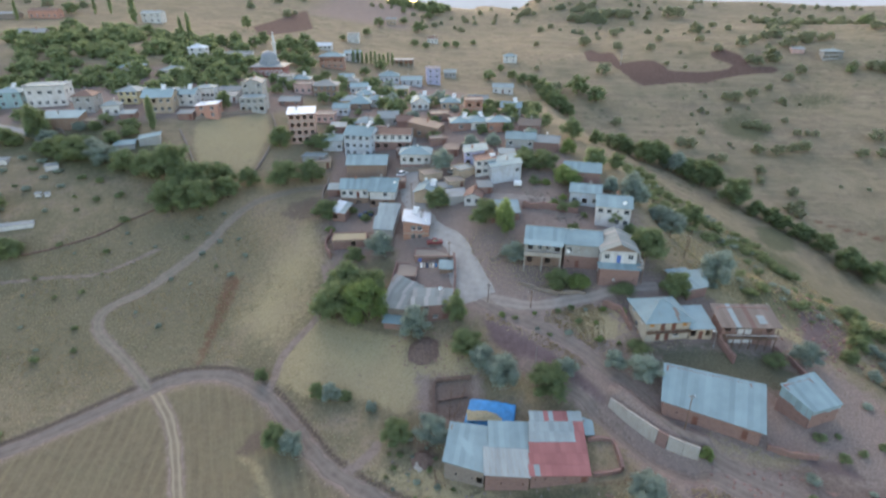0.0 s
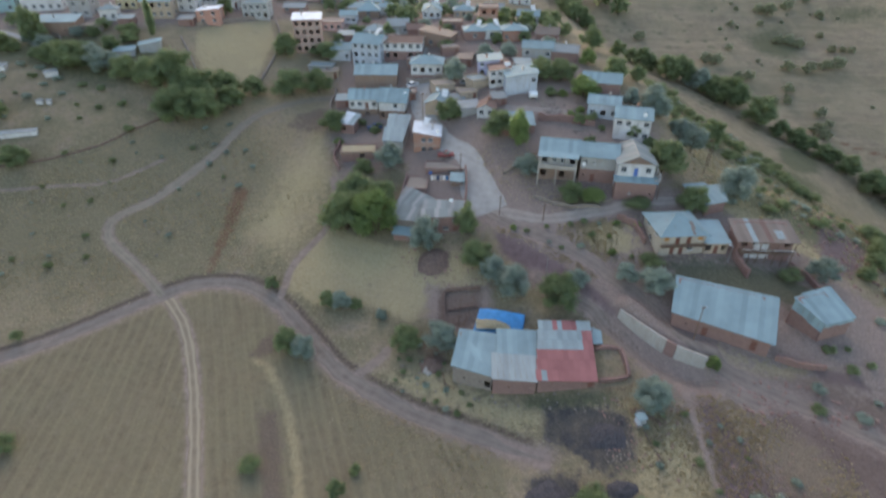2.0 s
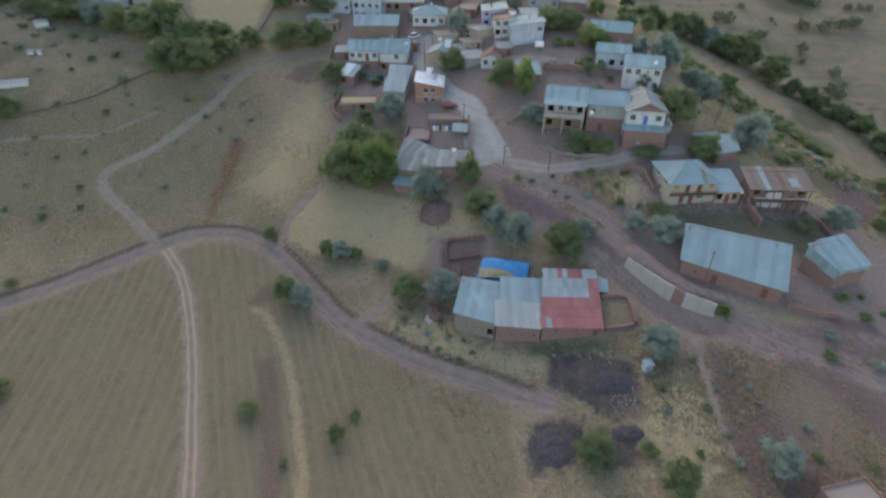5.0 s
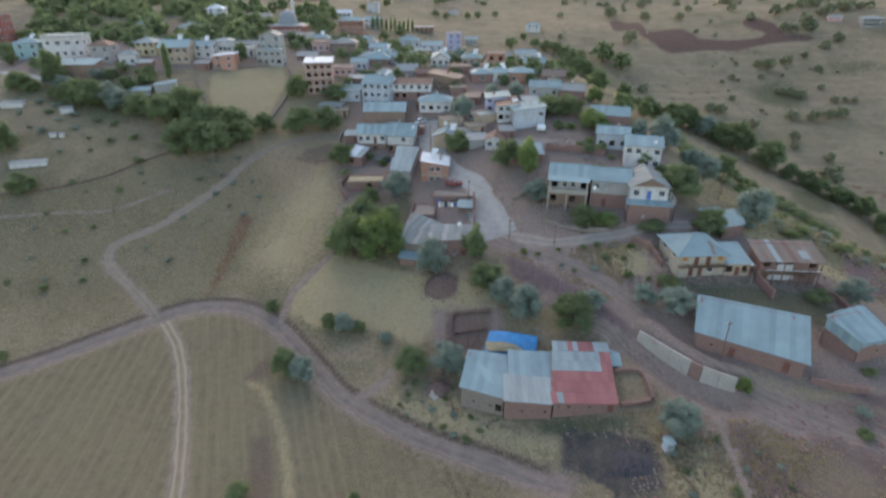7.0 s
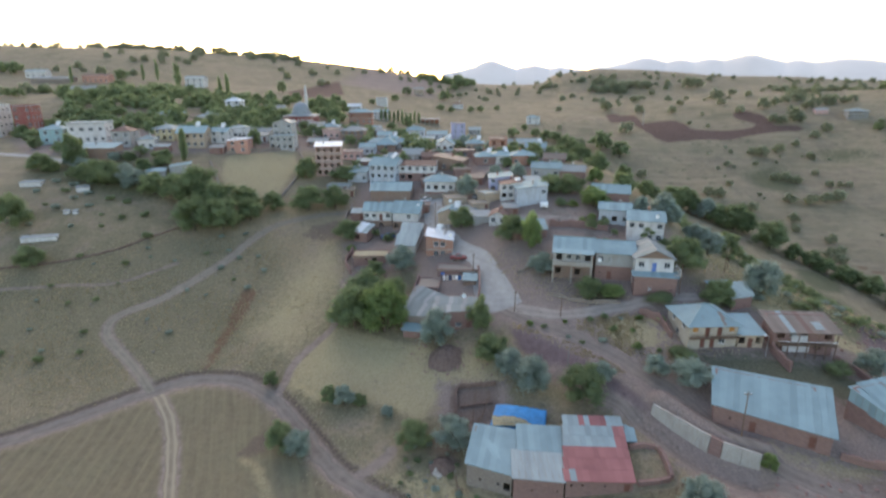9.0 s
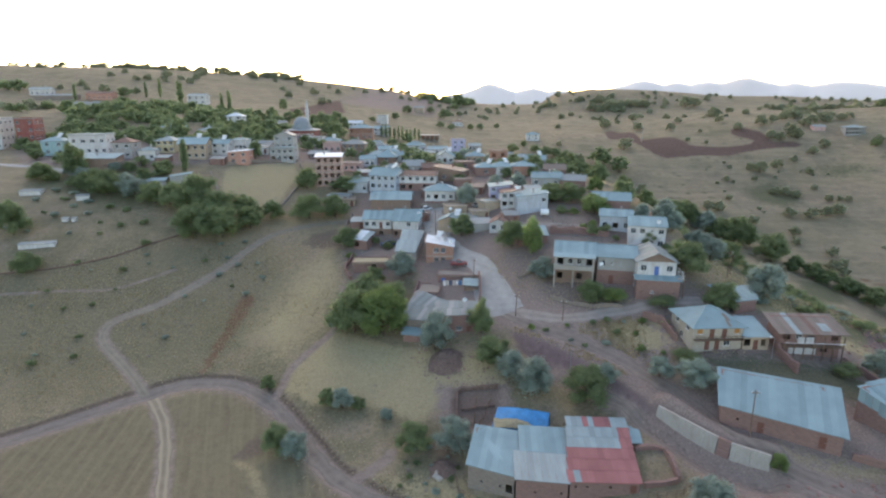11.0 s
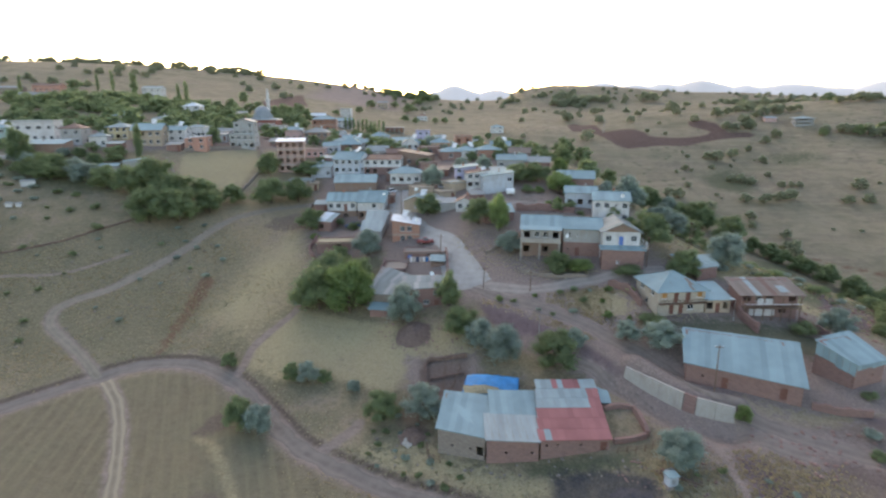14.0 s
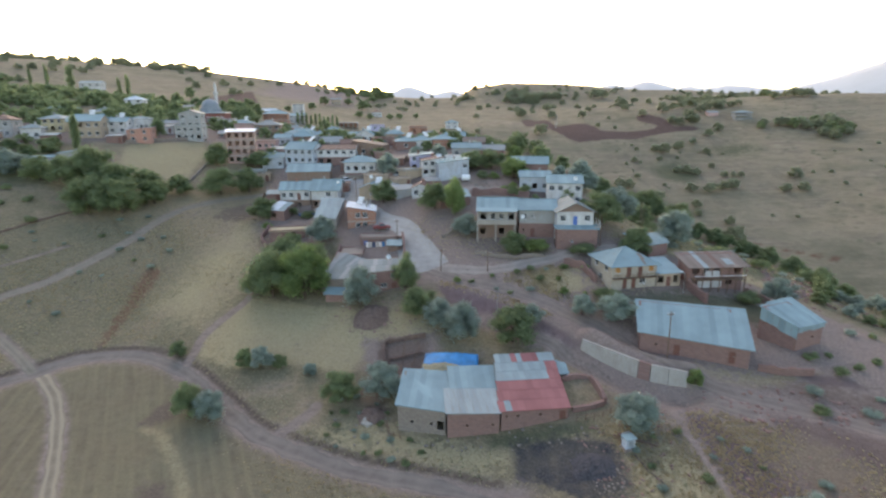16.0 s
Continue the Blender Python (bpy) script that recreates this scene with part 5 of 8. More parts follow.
# ---- village, middle and upper end ----
for args in (
    ("flat-roofed house with a white upper band", -17.3, 182.0, -2, 12.6, 10.0, 5.4, "gx", 1.2, 0.3, "white", "brown", ("ggogg", "wwwww"), ("o", "ww")),
    ("brown walled house under a rusty lean roof", -7.2, 189.0, -18, 11.0, 8.0, 3.6, "right", 1.6, 0.3, "brown", "rust", ("owoo",), ("o",)),
    ("unfinished two-storey brick house with a bare top", 11.9, 210.5, 0, 6.8, 7.0, 5.8, "flat", 0.3, 0.1, "brick", "earth", ("gg", "gg"), ("g", "g")),
    ("small brown house with a blue-grey hip roof", 6.5, 192.0, 4, 7.0, 7.0, 3.0, "hip", 1.5, 0.5, "mud", "blue", ("owo",), ("w",)),
    ("white house with a blue hip roof", 12.2, 192.4, 0, 7.6, 7.0, 3.0, "hip", 1.5, 0.5, "white", "blue", ("www",), ("w",)),
    ("red-brown brick house with a grey hip roof", 19.8, 190.0, 2, 8.0, 7.0, 3.6, "hip", 1.5, 0.5, "brick", "blue", ("wow",), ("w",)),
    ("white house with a small gable and pale roof", 33.9, 313.0, -6, 11.5, 7.0, 3.6, "gx", 1.5, 0.4, "white", "pale", ("wdw",), ("w",)),
    ("grey house with a wide pale sheet roof", 25.5, 174.5, -10, 9.4, 7.5, 3.2, "gx", 1.4, 0.4, "grey", "blue", ("wow",), ("w",)),
    ("low mud-brick house with a dull grey roof", 33.5, 172.5, -16, 8.0, 7.0, 2.9, "gx", 1.4, 0.4, "mud", "grey", ("oo",), ("o",)),
    ("wood-gabled house with white walls and dark timber", -9.4, 222.4, 0, 7.2, 8.0, 2.8, "gy", 2.4, 0.5, "white", "blue", ("wgw",), ("w",)),
    ("yellow cottage with a pale roof", -21.4, 273.0, 2, 8.4, 7.0, 3.6, "hip", 0.9, 0.4, "yellow", "pale", ("www",), ("w",)),
    ("tall lilac house with a flat roof", -5.2, 316.0, 8, 7.6, 8.0, 8.7, "flat", 0.3, 0.1, "lilac", "earth", ("ww", "ww", "ww"), ("w", "w", "w")),
    ("white and blue house with a wide roof", -17.4, 305.0, 0, 11.4, 9.0, 3.2, "gx", 1.3, 0.4, "bluewhite", "blue", ("www",), ("w",)),
    ("white and blue house under a sheet roof", -29.4, 304.0, 4, 10.8, 8.0, 3.6, "hip", 2.0, 0.5, "bluewhite", "blue", ("wwww",), ("ww",)),
    ("low grey house with a pale roof on a far lane", 4.2, 335.0, 0, 7.2, 7.0, 3.2, "gx", 1.2, 0.4, "grey", "pale", ("www",), ("w",)),
    ("low house with a wide grey hip roof", -34.2, 224.0, 4, 8.2, 8.5, 2.6, "hip", 2.8, 0.7, "brown", "blue", ("owo",), ("w",)),
    ("small bluish house with a pale roof", -40.5, 214.6, 0, 6.0, 6.0, 3.2, "gx", 1.2, 0.4, "bluewhite", "blue", ("www",), ("w",)),
    ("low brown house beside an apartment block", -45.0, 206.0, 0, 7.0, 6.0, 3.0, "flat", 0.3, 0.3, "pink", "earth", ("www",), ("w",)),
    ("pale low house with a sheet roof", -49.5, 284.0, 0, 7.0, 7.0, 3.0, "gx", 1.2, 0.4, "white", "blue", ("www",), ("w",)),
    ("brown house with a wide grey hip roof", -51.7, 241.5, 2, 10.4, 9.0, 5.2, "hip", 1.9, 0.6, "brown", "grey", ("wwww", "wwww"), ("w", "w")),
    ("brick house with a white concrete frame", -61.5, 312.0, 4, 13.4, 9.0, 6.5, "hip", 1.8, 0.5, "brick", "blue", ("wwww", "gggg"), ("w", "w")),
    ("white upper storeys of a tall house", -54.6, 340.0, 0, 9.2, 8.0, 4.6, "gx", 1.4, 0.4, "white", "blue", ("www", "www"), ("w", "w")),
    ("white unfinished tower-like house", -62.0, 395.0, 0, 7.6, 7.0, 5.8, "flat", 0.4, 0.1, "white", "earth", ("gg", "gg"), ("g", "g")),
    ("pink plastered house with a flat roof", -61.8, 243.5, 0, 8.0, 7.0, 4.0, "flat", 0.3, 0.2, "pink", "earth", ("www",), ("w",)),
    ("white flat house beside a mosque", -72.4, 254.0, 2, 7.4, 7.0, 4.0, "flat", 0.3, 0.2, "white", "earth", ("www",), ("w",)),
    ("low house with a grey roof below a mosque", -62.2, 221.0, 2, 8.0, 7.0, 2.2, "gx", 1.2, 0.4, "mud", "grey", ("wow",), ("w",)),
    ("tall grey rendered house with a gable roof below a mosque", -75.2, 217.5, 4, 7.6, 8.0, 8.4, "gy", 1.4, 0.4, "grey", "grey", ("wgw", "www", "wow"), ("w", "w", "w")),
    ("grey rendered house with white stains", -73.0, 208.5, 4, 9.2, 8.0, 5.2, "flat", 0.4, 0.2, "grey", "pale", ("gwwg", "wwww"), ("w", "w")),
    ("long white low house", -86.4, 222.5, 4, 8.6, 6.0, 3.0, "gx", 1.0, 0.3, "white", "grey", ("wwww",), ("w",)),
    ("salmon pink two-storey house with a pale roof", -86.3, 198.3, 6, 7.6, 7.0, 4.6, "left", 0.7, 0.4, "salmon", "white", ("ww", "ww"), ("w", "w")),
    ("white and grey house with a blue roof", -97.3, 207.3, 4, 6.6, 7.0, 4.6, "gx", 1.4, 0.4, "white", "blue", ("ww", "ww"), ("w", "w")),
    ("white low house with a pale hip roof", -93.5, 216.6, 4, 6.6, 6.0, 4.4, "hip", 0.9, 0.4, "white", "pale", ("wwww",), ("w",)),
    ("two-storey house with a brick gable and blue roof", -104.0, 199.0, 8, 9.8, 9.0, 5.8, "gx", 2.2, 0.6, "tan", "blue", ("wwww", "wgww"), ("w", "w")),
    ("yellow two-storey house with a hip roof", -118.4, 206.4, 4, 7.0, 8.0, 4.8, "hip", 1.5, 0.7, "yellow", "pale", ("wgw", "www"), ("w", "w")),
    ("small white cottage with a hip roof", -118.8, 194.4, 14, 5.6, 5.0, 3.8, "hip", 1.2, 0.5, "white", "pale", ("ww",), ("ww",)),
    ("grey two-storey house with a reddish roof", -129.8, 197.0, 8, 6.8, 8.0, 6.0, "hip", 1.6, 0.4, "grey", "brown", ("ww", "ww"), ("w", "w")),
    ("wide white flat-roofed house with a recessed balcony", -147.6, 204.0, 14, 13.2, 9.0, 7.4, "flat", 0.3, 0.4, "white", "pale", ("wwwww", "wbbw", ), ("ww", "ww")),
    ("long low shed under a bluish roof", -130.0, 182.0, 8, 12.5, 7.0, 4.2, "back", 1.2, 0.3, "brown", "blue", ("okoko",), ("o",)),
    ("teal painted two-storey house with a blue roof", -161.6, 203.6, 14, 8.2, 8.0, 5.6, "hip", 1.6, 0.5, "teal", "blue", ("ww", "ww"), ("ww", "ww")),
    ("low brick wall house by a lane", -142.0, 190.0, 10, 9.0, 4.0, 2.4, "flat", 0.3, 0.1, "pink", "earth", ("oko",), ()),
    ("house with a hip roof among gardens", -137.0, 245.3, 6, 8.6, 8.0, 3.6, "hip", 1.5, 0.5, "grey", "blue", ("www",), ("w",)),
    ("low house with a pale roof among gardens", -119.7, 246.1, 4, 8.6, 7.0, 2.9, "hip", 1.3, 0.4, "white", "pale", ("www",), ("w",)),
    ("white house with a bright blue roof near gardens", -122.6, 282.7, 4, 7.8, 7.0, 4.6, "hip", 1.7, 0.5, "white", "white", ("ww", "ww"), ("w", "w")),
    ("long low pale building behind gardens", -108.2, 290.0, 6, 20.0, 6.0, 2.8, "gx", 0.9, 0.3, "white", "grey", ("wwwwww",), ("w",)),
    ("low white farm building on a far slope", -303.6, 381.5, 12, 13.0, 8.0, 4.4, "gx", 1.3, 0.4, "white", "pale", ("wwgw",), ("w",)),
    ("long low barn on a far slope", -278.9, 363.3, 8, 26.0, 7.0, 3.0, "gx", 1.0, 0.3, "stone", "grey", ("oooooo",), ("o",)),
    ("orange-red long building on a far slope", -252.8, 369.6, 6, 17.0, 8.0, 4.4, "gx", 1.2, 0.3, "salmon", "brown", ("wwwww",), ("w",)),
    ("tall white house above gardens", -187.7, 375.6, 4, 12.5, 8.0, 6.0, "gx", 1.2, 0.3, "white", "pale", ("www", "www"), ("w", "w")),
    ("old barn with a grey roof on a far slope", -215.0, 300.0, 10, 14.0, 7.0, 3.0, "gx", 1.6, 0.4, "stone", "grey", ("ogo",), ("o",)),
    ("solitary white house on a far slope", 44.5, 374.8, -4, 8.8, 7.0, 4.2, "hip", 1.4, 0.4, "white", "blue", ("ww", "ww"), ("w", "w")),
    ("far house with a reddish roof on a hillside", -7.9, 426.9, 0, 8.0, 7.0, 3.4, "hip", 1.4, 0.4, "white", "brown", ("www",), ("w",)),
    ("far low house on a hillside", -42.8, 479.0, 0, 8.4, 7.0, 4.4, "gx", 1.2, 0.4, "tan", "grey", ("www",), ("w",)),
    ("unfinished white house with open bays on a far slope", 239.7, 348.4, -14, 10.5, 8.0, 4.6, "hip", 1.2, 0.6, "grey", "pale", ("gggggg", "gggggg"), ("gg", "gg")),
    ("far low pink house on a slope", 226.0, 362.0, -14, 7.0, 6.0, 2.8, "gx", 0.9, 0.3, "pink", "grey", ("oo",), ("o",)),
    ("small hut with a bluish sheet roof among trees", -97.5, 176.0, 20, 6.4, 5.0, 2.3, "left", 0.9, 0.4, "grey", "blue", ("oo",), ()),
    ("low hut with a pale roof", -104.0, 172.0, 20, 6.0, 4.0, 1.8, "back", 0.5, 0.3, "grey", "blue", ("o",), ()),
    ("dark red apartment block with white balconies", -185.3, 219.9, 14, 6.8, 9.0, 12.0, "flat", 0.4, 0.2, "red", "pale", ("wow", "wow", "wow", "wow"), ("www", "www", "www", "www")),
    ("white apartment block of four storeys", -198.0, 216.0, 14, 9.0, 11.0, 12.6, "flat", 0.4, 0.2, "white", "pale", ("www", "www", "www", "www"), ("www", "www", "www", "www")),
    ("long low white building behind a brick house", -75.4, 358.0, 2, 10.6, 7.0, 2.6, "gx", 1.4, 0.4, "white", "white", ("wwww",), ("w",)),
    ("grey sheet-roofed house in the village", -40.0, 262.0, 0, 8.0, 7.0, 3.2, "gx", 1.4, 0.4, "white", "blue", ("www",), ("w",)),
    ("house with a blue roof beside a field wall", -66.0, 256.0, 0, 9.0, 7.0, 3.6, "hip", 1.5, 0.4, "tan", "blue", ("www",), ("w",)),
    ("low house with a grey roof in the village", -28.0, 230.0, 8, 8.0, 7.0, 3.0, "hip", 1.5, 0.4, "white", "blue", ("www",), ("w",)),
    ("tan house with a blue hip roof in a cluster", 3.0, 222.0, 0, 7.5, 7.0, 3.0, "hip", 1.7, 0.5, "tan", "blue", ("www",), ("w",)),
    ("grey house with a weathered gable roof", -20.5, 202.5, 6, 7.5, 7.0, 3.0, "gx", 1.8, 0.4, "grey", "grey", ("wow",), ("w",)),
    ("mud-brick house with a pale hip roof", -29.0, 198.5, -4, 7.0, 7.0, 3.0, "hip", 1.7, 0.5, "mud", "pale", ("wow",), ("w",)),
    ("mud-brick house with a rusty gable roof", 30.5, 190.0, -12, 7.5, 7.0, 2.8, "gx", 1.6, 0.4, "mud", "rust", ("owo",), ("w",)),
    ("white house with a grey gable roof in a cluster", 15.0, 232.0, -4, 8.0, 7.0, 3.2, "gx", 1.6, 0.4, "white", "grey", ("www",), ("w",)),
    ("brick house with a blue hip roof in a cluster", -9.0, 228.5, 4, 7.0, 7.0, 3.4, "hip", 1.7, 0.5, "brick", "blue", ("www",), ("w",)),
    ("grey house with a blue gable roof in a cluster", 27.0, 217.0, -10, 8.0, 7.0, 3.0, "gx", 1.6, 0.4, "grey", "blue", ("www",), ("w",)),
    ("tan house with a pale hip roof in a cluster", -38.5, 226.0, 0, 7.5, 7.0, 3.2, "hip", 1.7, 0.5, "tan", "pale", ("www",), ("w",)),
    ("brown house with a blue hip roof in a cluster", -34.0, 241.0, 4, 7.5, 7.0, 3.2, "hip", 1.7, 0.5, "brown", "blue", ("www",), ("w",)),
    ("low mud house with a dull gable roof", -14.0, 199.0, 4, 6.0, 6.0, 2.6, "gx", 1.4, 0.4, "mud", "brown", ("ow",), ("o",)),
    ("white house with a pale gable roof in a cluster", -57.0, 245.0, 2, 8.0, 7.0, 3.2, "gx", 1.6, 0.4, "white", "pale", ("www",), ("w",)),
    ("tan house with a grey hip roof in a cluster", -46.0, 272.0, 0, 8.0, 7.0, 3.4, "hip", 1.7, 0.5, "tan", "grey", ("www",), ("w",)),
    ("mud-brick house with an earth roof", -1.0, 203.0, 6, 7.0, 6.0, 2.8, "flat", 0.3, 0.3, "mud", "earth", ("owo",), ("o",)),
    ("pale low house with a flat earth roof", -3.0, 158.0, 20, 6.0, 5.0, 2.6, "flat", 0.3, 0.2, "tan", "earth", ("oo",), ()),
    ("low cement-roofed store by a bend", 7.5, 158.0, 30, 5.5, 5.0, 2.4, "flat", 0.3, 0.3, "tan", "pale", ("o",), ()),
):
    house(*args, chimney=args[7] != "flat" and args[6] > 2.5, lower="mud" if "upper band" in args[0] else None, heater=(args[4] * 0.2, args[5] * 0.4) if "blue" in args[0] and args[2] < 260 else None)

frame_house = tagged(new("concrete_frame"), "bare concrete frame of an unfinished house with open bays", "building")
frame_house.matrix_basis = pose(-24.4, 349.5, float(land(-24.4, 349.5)), 0, 0, 2)
bm = bmesh.new()
box(bm, -6.3, -0.3, 3.5, 6.3, 7.3, 3.85)
part("roof_slab", bm, CONCRETE, frame_house)
for i in range(5):
    for cy in (0.0, 6.8):
        bm = bmesh.new()
        box(bm, -6.0 + i * 2.9, cy, -1.2, -5.65 + i * 2.9, cy + 0.35, 3.5)
        part("column", bm, CONCRETE, frame_house)
bm = bmesh.new()
box(bm, -6.1, 7.4, -1.2, 6.1, 7.7, 3.4)
part("back_wall", bm, BRICK, frame_house)

# ---- parts that set single houses apart ----
def local_box(name, root, material, dims, label=""):
    bm = bmesh.new()
    box(bm, *dims)
    return part(name, bm, material, root, label)


# side balcony of the white house with a blue door
local_box("balcony_slab", white_house, PALE_CONCRETE, (4.03, -1.6, -0.35, 5.5, 4.0, -0.12))
for py in (-1.5, 1.2, 3.8):
    local_box("balcony_post", white_house, WOOD, (5.3, py, -4.6, 5.45, py + 0.15, 2.6))
for i in range(12):
    local_box("baluster", white_house, FRAME, (5.36, -1.5 + i * 0.48, -0.12, 5.41, -1.45 + i * 0.48, 0.82))
local_box("handrail", white_house, FRAME, (5.33, -1.55, 0.82, 5.45, 4.0, 0.9))
# colonnade and balcony of the bare concrete house
local_box("balcony_slab", conc, PALE_CONCRETE, (-4.6, -1.9, 3.35, 4.3, -0.01, 3.6))
local_box("balcony_parapet", conc, PALE_CONCRETE, (-4.6, -1.9, 3.6, 4.3, -1.75, 4.35))
for cx in (-4.4, -0.3, 4.0):
    local_box("column", conc, PALE_CONCRETE, (cx - 0.16, -1.8, -1.2, cx + 0.16, -1.48, 3.35))
for cx in (-4.4, -1.5, 1.4, 4.0):
    local_box("upper_post", conc, PALE_CONCRETE, (cx - 0.1, -1.85, 4.35, cx + 0.1, -1.65, 6.6))
bm = bmesh.new()
slab(bm, [(-4.8, -2.2, 6.45), (4.5, -2.2, 6.45), (4.5, -0.3, 6.95), (-4.8, -0.3, 6.95)], 0.1)
part("porch_roof", bm, ROOFS["blue"], conc)
bm = bmesh.new()
slab(bm, [(1.9, 0.9, 5.52), (2.6, 0.9, 5.52), (2.2, 2.6, 6.35), (1.5, 2.6, 6.35)], 0.03)
slab(bm, [(1.7, -0.4, 4.9), (2.2, -0.4, 4.9), (2.0, 1.2, 5.68), (1.6, 1.2, 5.68)], 0.03)
part("rusty_patch", bm, ROOFS["rust"], cream, "rusty brown streak on a sheet roof")
# gallery between the storeys of the cream house
local_box("gallery", cream, WOOD, (-4.7, -0.9, 2.25, 4.7, -0.01, 2.38))
for i in range(13):
    local_box("baluster", cream, WOOD, (-4.6 + i * 0.76, -0.86, 2.38, -4.54 + i * 0.76, -0.8, 3.05))
local_box("handrail", cream, WOOD, (-4.7, -0.9, 3.05, 4.7, -0.78, 3.12))
# timber porch of the mud-brick house
local_box("porch_floor", porch, WOOD, (-5.3, -1.5, 2.1, 5.3, -0.01, 2.25))
for i in range(7):
    local_box("porch_post", porch, WOOD, (-5.2 + i * 1.7, -1.45, -0.6, -5.06 + i * 1.7, -1.31, 4.35))
bm = bmesh.new()
slab(bm, [(2.0, 0.2, 4.83), (3.7, 0.2, 4.83), (3.7, 2.6, 5.36), (2.0, 2.6, 5.36)], 0.03)
part("roof_patch", bm, ROOFS["pale"], porch, "newer pale sheet patched into a rusty roof")
local_box("porch_rail", porch, FRAME, (-5.25, -1.48, 2.95, 5.25, -1.4, 3.05))
local_box("white_panel", porch, WALLS["white"], (-3.6, -0.06, 0.2, 1.2, -0.003, 1.7))
local_box("white_panel", porch, WALLS["white"], (-2.2, -0.06, 2.4, 0.6, -0.003, 3.6))

# ---- walled compound beside the street ----
barn("mud-walled house with a pale sheet roof in a compound", [(-14.6, 105.8, 9.5), (-7.2, 104.2, 9.7), (-6.7, 112.6, 11.2), (-11.7, 116.2, 12.2)], "stone", lambda i, r, n: "dull" if i % 4 else "grey", ("ookok",), category="house", name="house", rows=2)
barn("two-storey mud-brick house with a patched pale roof", [(-7.0, 103.5, 11.0), (1.4, 103.8, 11.5), (2.2, 109.4, 12.1), (-6.4, 109.8, 12.0)], "mud", lambda i, r, n: "dull" if i % 3 else "grey", ("oowd", "gwow"), category="house", name="house", rows=2)
barn("tin lean-to against a mud wall", [(-13.6, 103.0, 7.0), (-8.2, 101.9, 7.0), (-7.9, 103.9, 7.7), (-13.4, 105.3, 7.7)], "mud", lambda i, r, n: "blue", ("oo",), category="lean-to", name="lean_to")
house("flat earth-roofed store in a compound", -9.2, 116.6, -3, 4.6, 6.4, 3.2, "flat", 0.3, 0.25, "mud", "earth", ("ok",), ("o",), chimney=False, category="store", name="store", base=8.2)
house("long earth-roofed shed behind a courtyard", -2.2, 123.0, -2, 10.0, 4.0, 2.5, "flat", 0.3, 0.25, "mud", "earth", ("Bogd",), (), chimney=False, category="shed", name="shed", base=11.2)
barn("pale sheet canopy in a courtyard", [(-0.8, 117.8, 13.2), (2.2, 117.6, 13.1), (2.3, 121.0, 13.5), (-0.7, 121.2, 13.6)], "brown", lambda i, r, n: "blue", ("gg",), category="shed", name="shed")


def wall_line(label, points, high, thick, material, piece=0.55, category="wall", name="garden_wall", proud=0.03, seed=3):
    """A rough wall of stones laid in courses along plan points, following the ground."""
    r = random.Random(seed)
    line = smooth_line(points, 0.5)
    root = tagged(new(name), label, category)
    o = line[0]
    z0 = float(land(o.x, o.y))
    root.matrix_basis = pose(o.x, o.y, z0)
    bm = bmesh.new()
    for a, b in zip(line, line[1:]):
        d = (b - a).normalized()
        s = Vector((-d.y, d.x)) * thick / 2
        za, zb = float(land(a.x, a.y)) - z0, float(land(b.x, b.y)) - z0
        ha = high * (1 + 0.7 * noise.noise((a.x * 0.5, a.y * 0.5, 1)))
        hb = high * (1 + 0.7 * noise.noise((b.x * 0.5, b.y * 0.5, 1)))
        p = [Vector((q.x - o.x, q.y - o.y, z)) for q, z in ((a - s, za - 0.3), (b - s, zb - 0.3), (b + s, zb - 0.3), (a + s, za - 0.3), (a - s, za + ha), (b - s, zb + hb), (b + s, zb + hb), (a + s, za + ha))]
        v = [bm.verts.new(q) for q in p]
        for f in ((3, 2, 1, 0), (4, 5, 6, 7), (0, 1, 5, 4), (1, 2, 6, 5), (2, 3, 7, 6), (3, 0, 4, 7)):
            bm.faces.new([v[i] for i in f])
    part("core", bm, material, root)
    bm = bmesh.new()
    n = 0
    for a, b in zip(line, line[1:]):
        d = (b - a).normalized()
        s = Vector((-d.y, d.x))
        zg = float(land((a.x + b.x) / 2, (a.y + b.y) / 2)) - z0
        for k in range(max(1, int(high / 0.3))):
            c = (a + b) / 2 - o
            w, h, t = (b - a).length * r.uniform(0.4, 0.56), 0.15 * r.uniform(0.7, 1.1), thick * r.uniform(0.5, 0.62)
            cz = zg + 0.15 + k * 0.29
            ps = []
            for ux, uy, uz in ((-1, -1, -1), (1, -1, -1), (1, 1, -1), (-1, 1, -1), (-1, -1, 1), (1, -1, 1), (1, 1, 1), (-1, 1, 1)):
                q = c + d * (ux * w * r.uniform(0.8, 1)) + s * (uy * t)
                ps.append(bm.verts.new((q.x, q.y, cz + uz * h * r.uniform(0.8, 1))))
            for f in ((3, 2, 1, 0), (4, 5, 6, 7), (0, 1, 5, 4), (1, 2, 6, 5), (2, 3, 7, 6), (3, 0, 4, 7)):
                bm.faces.new([ps[i] for i in f])
            n += 1
    tagged(part("stones", bm, material, root), kind="stuff")
    return root


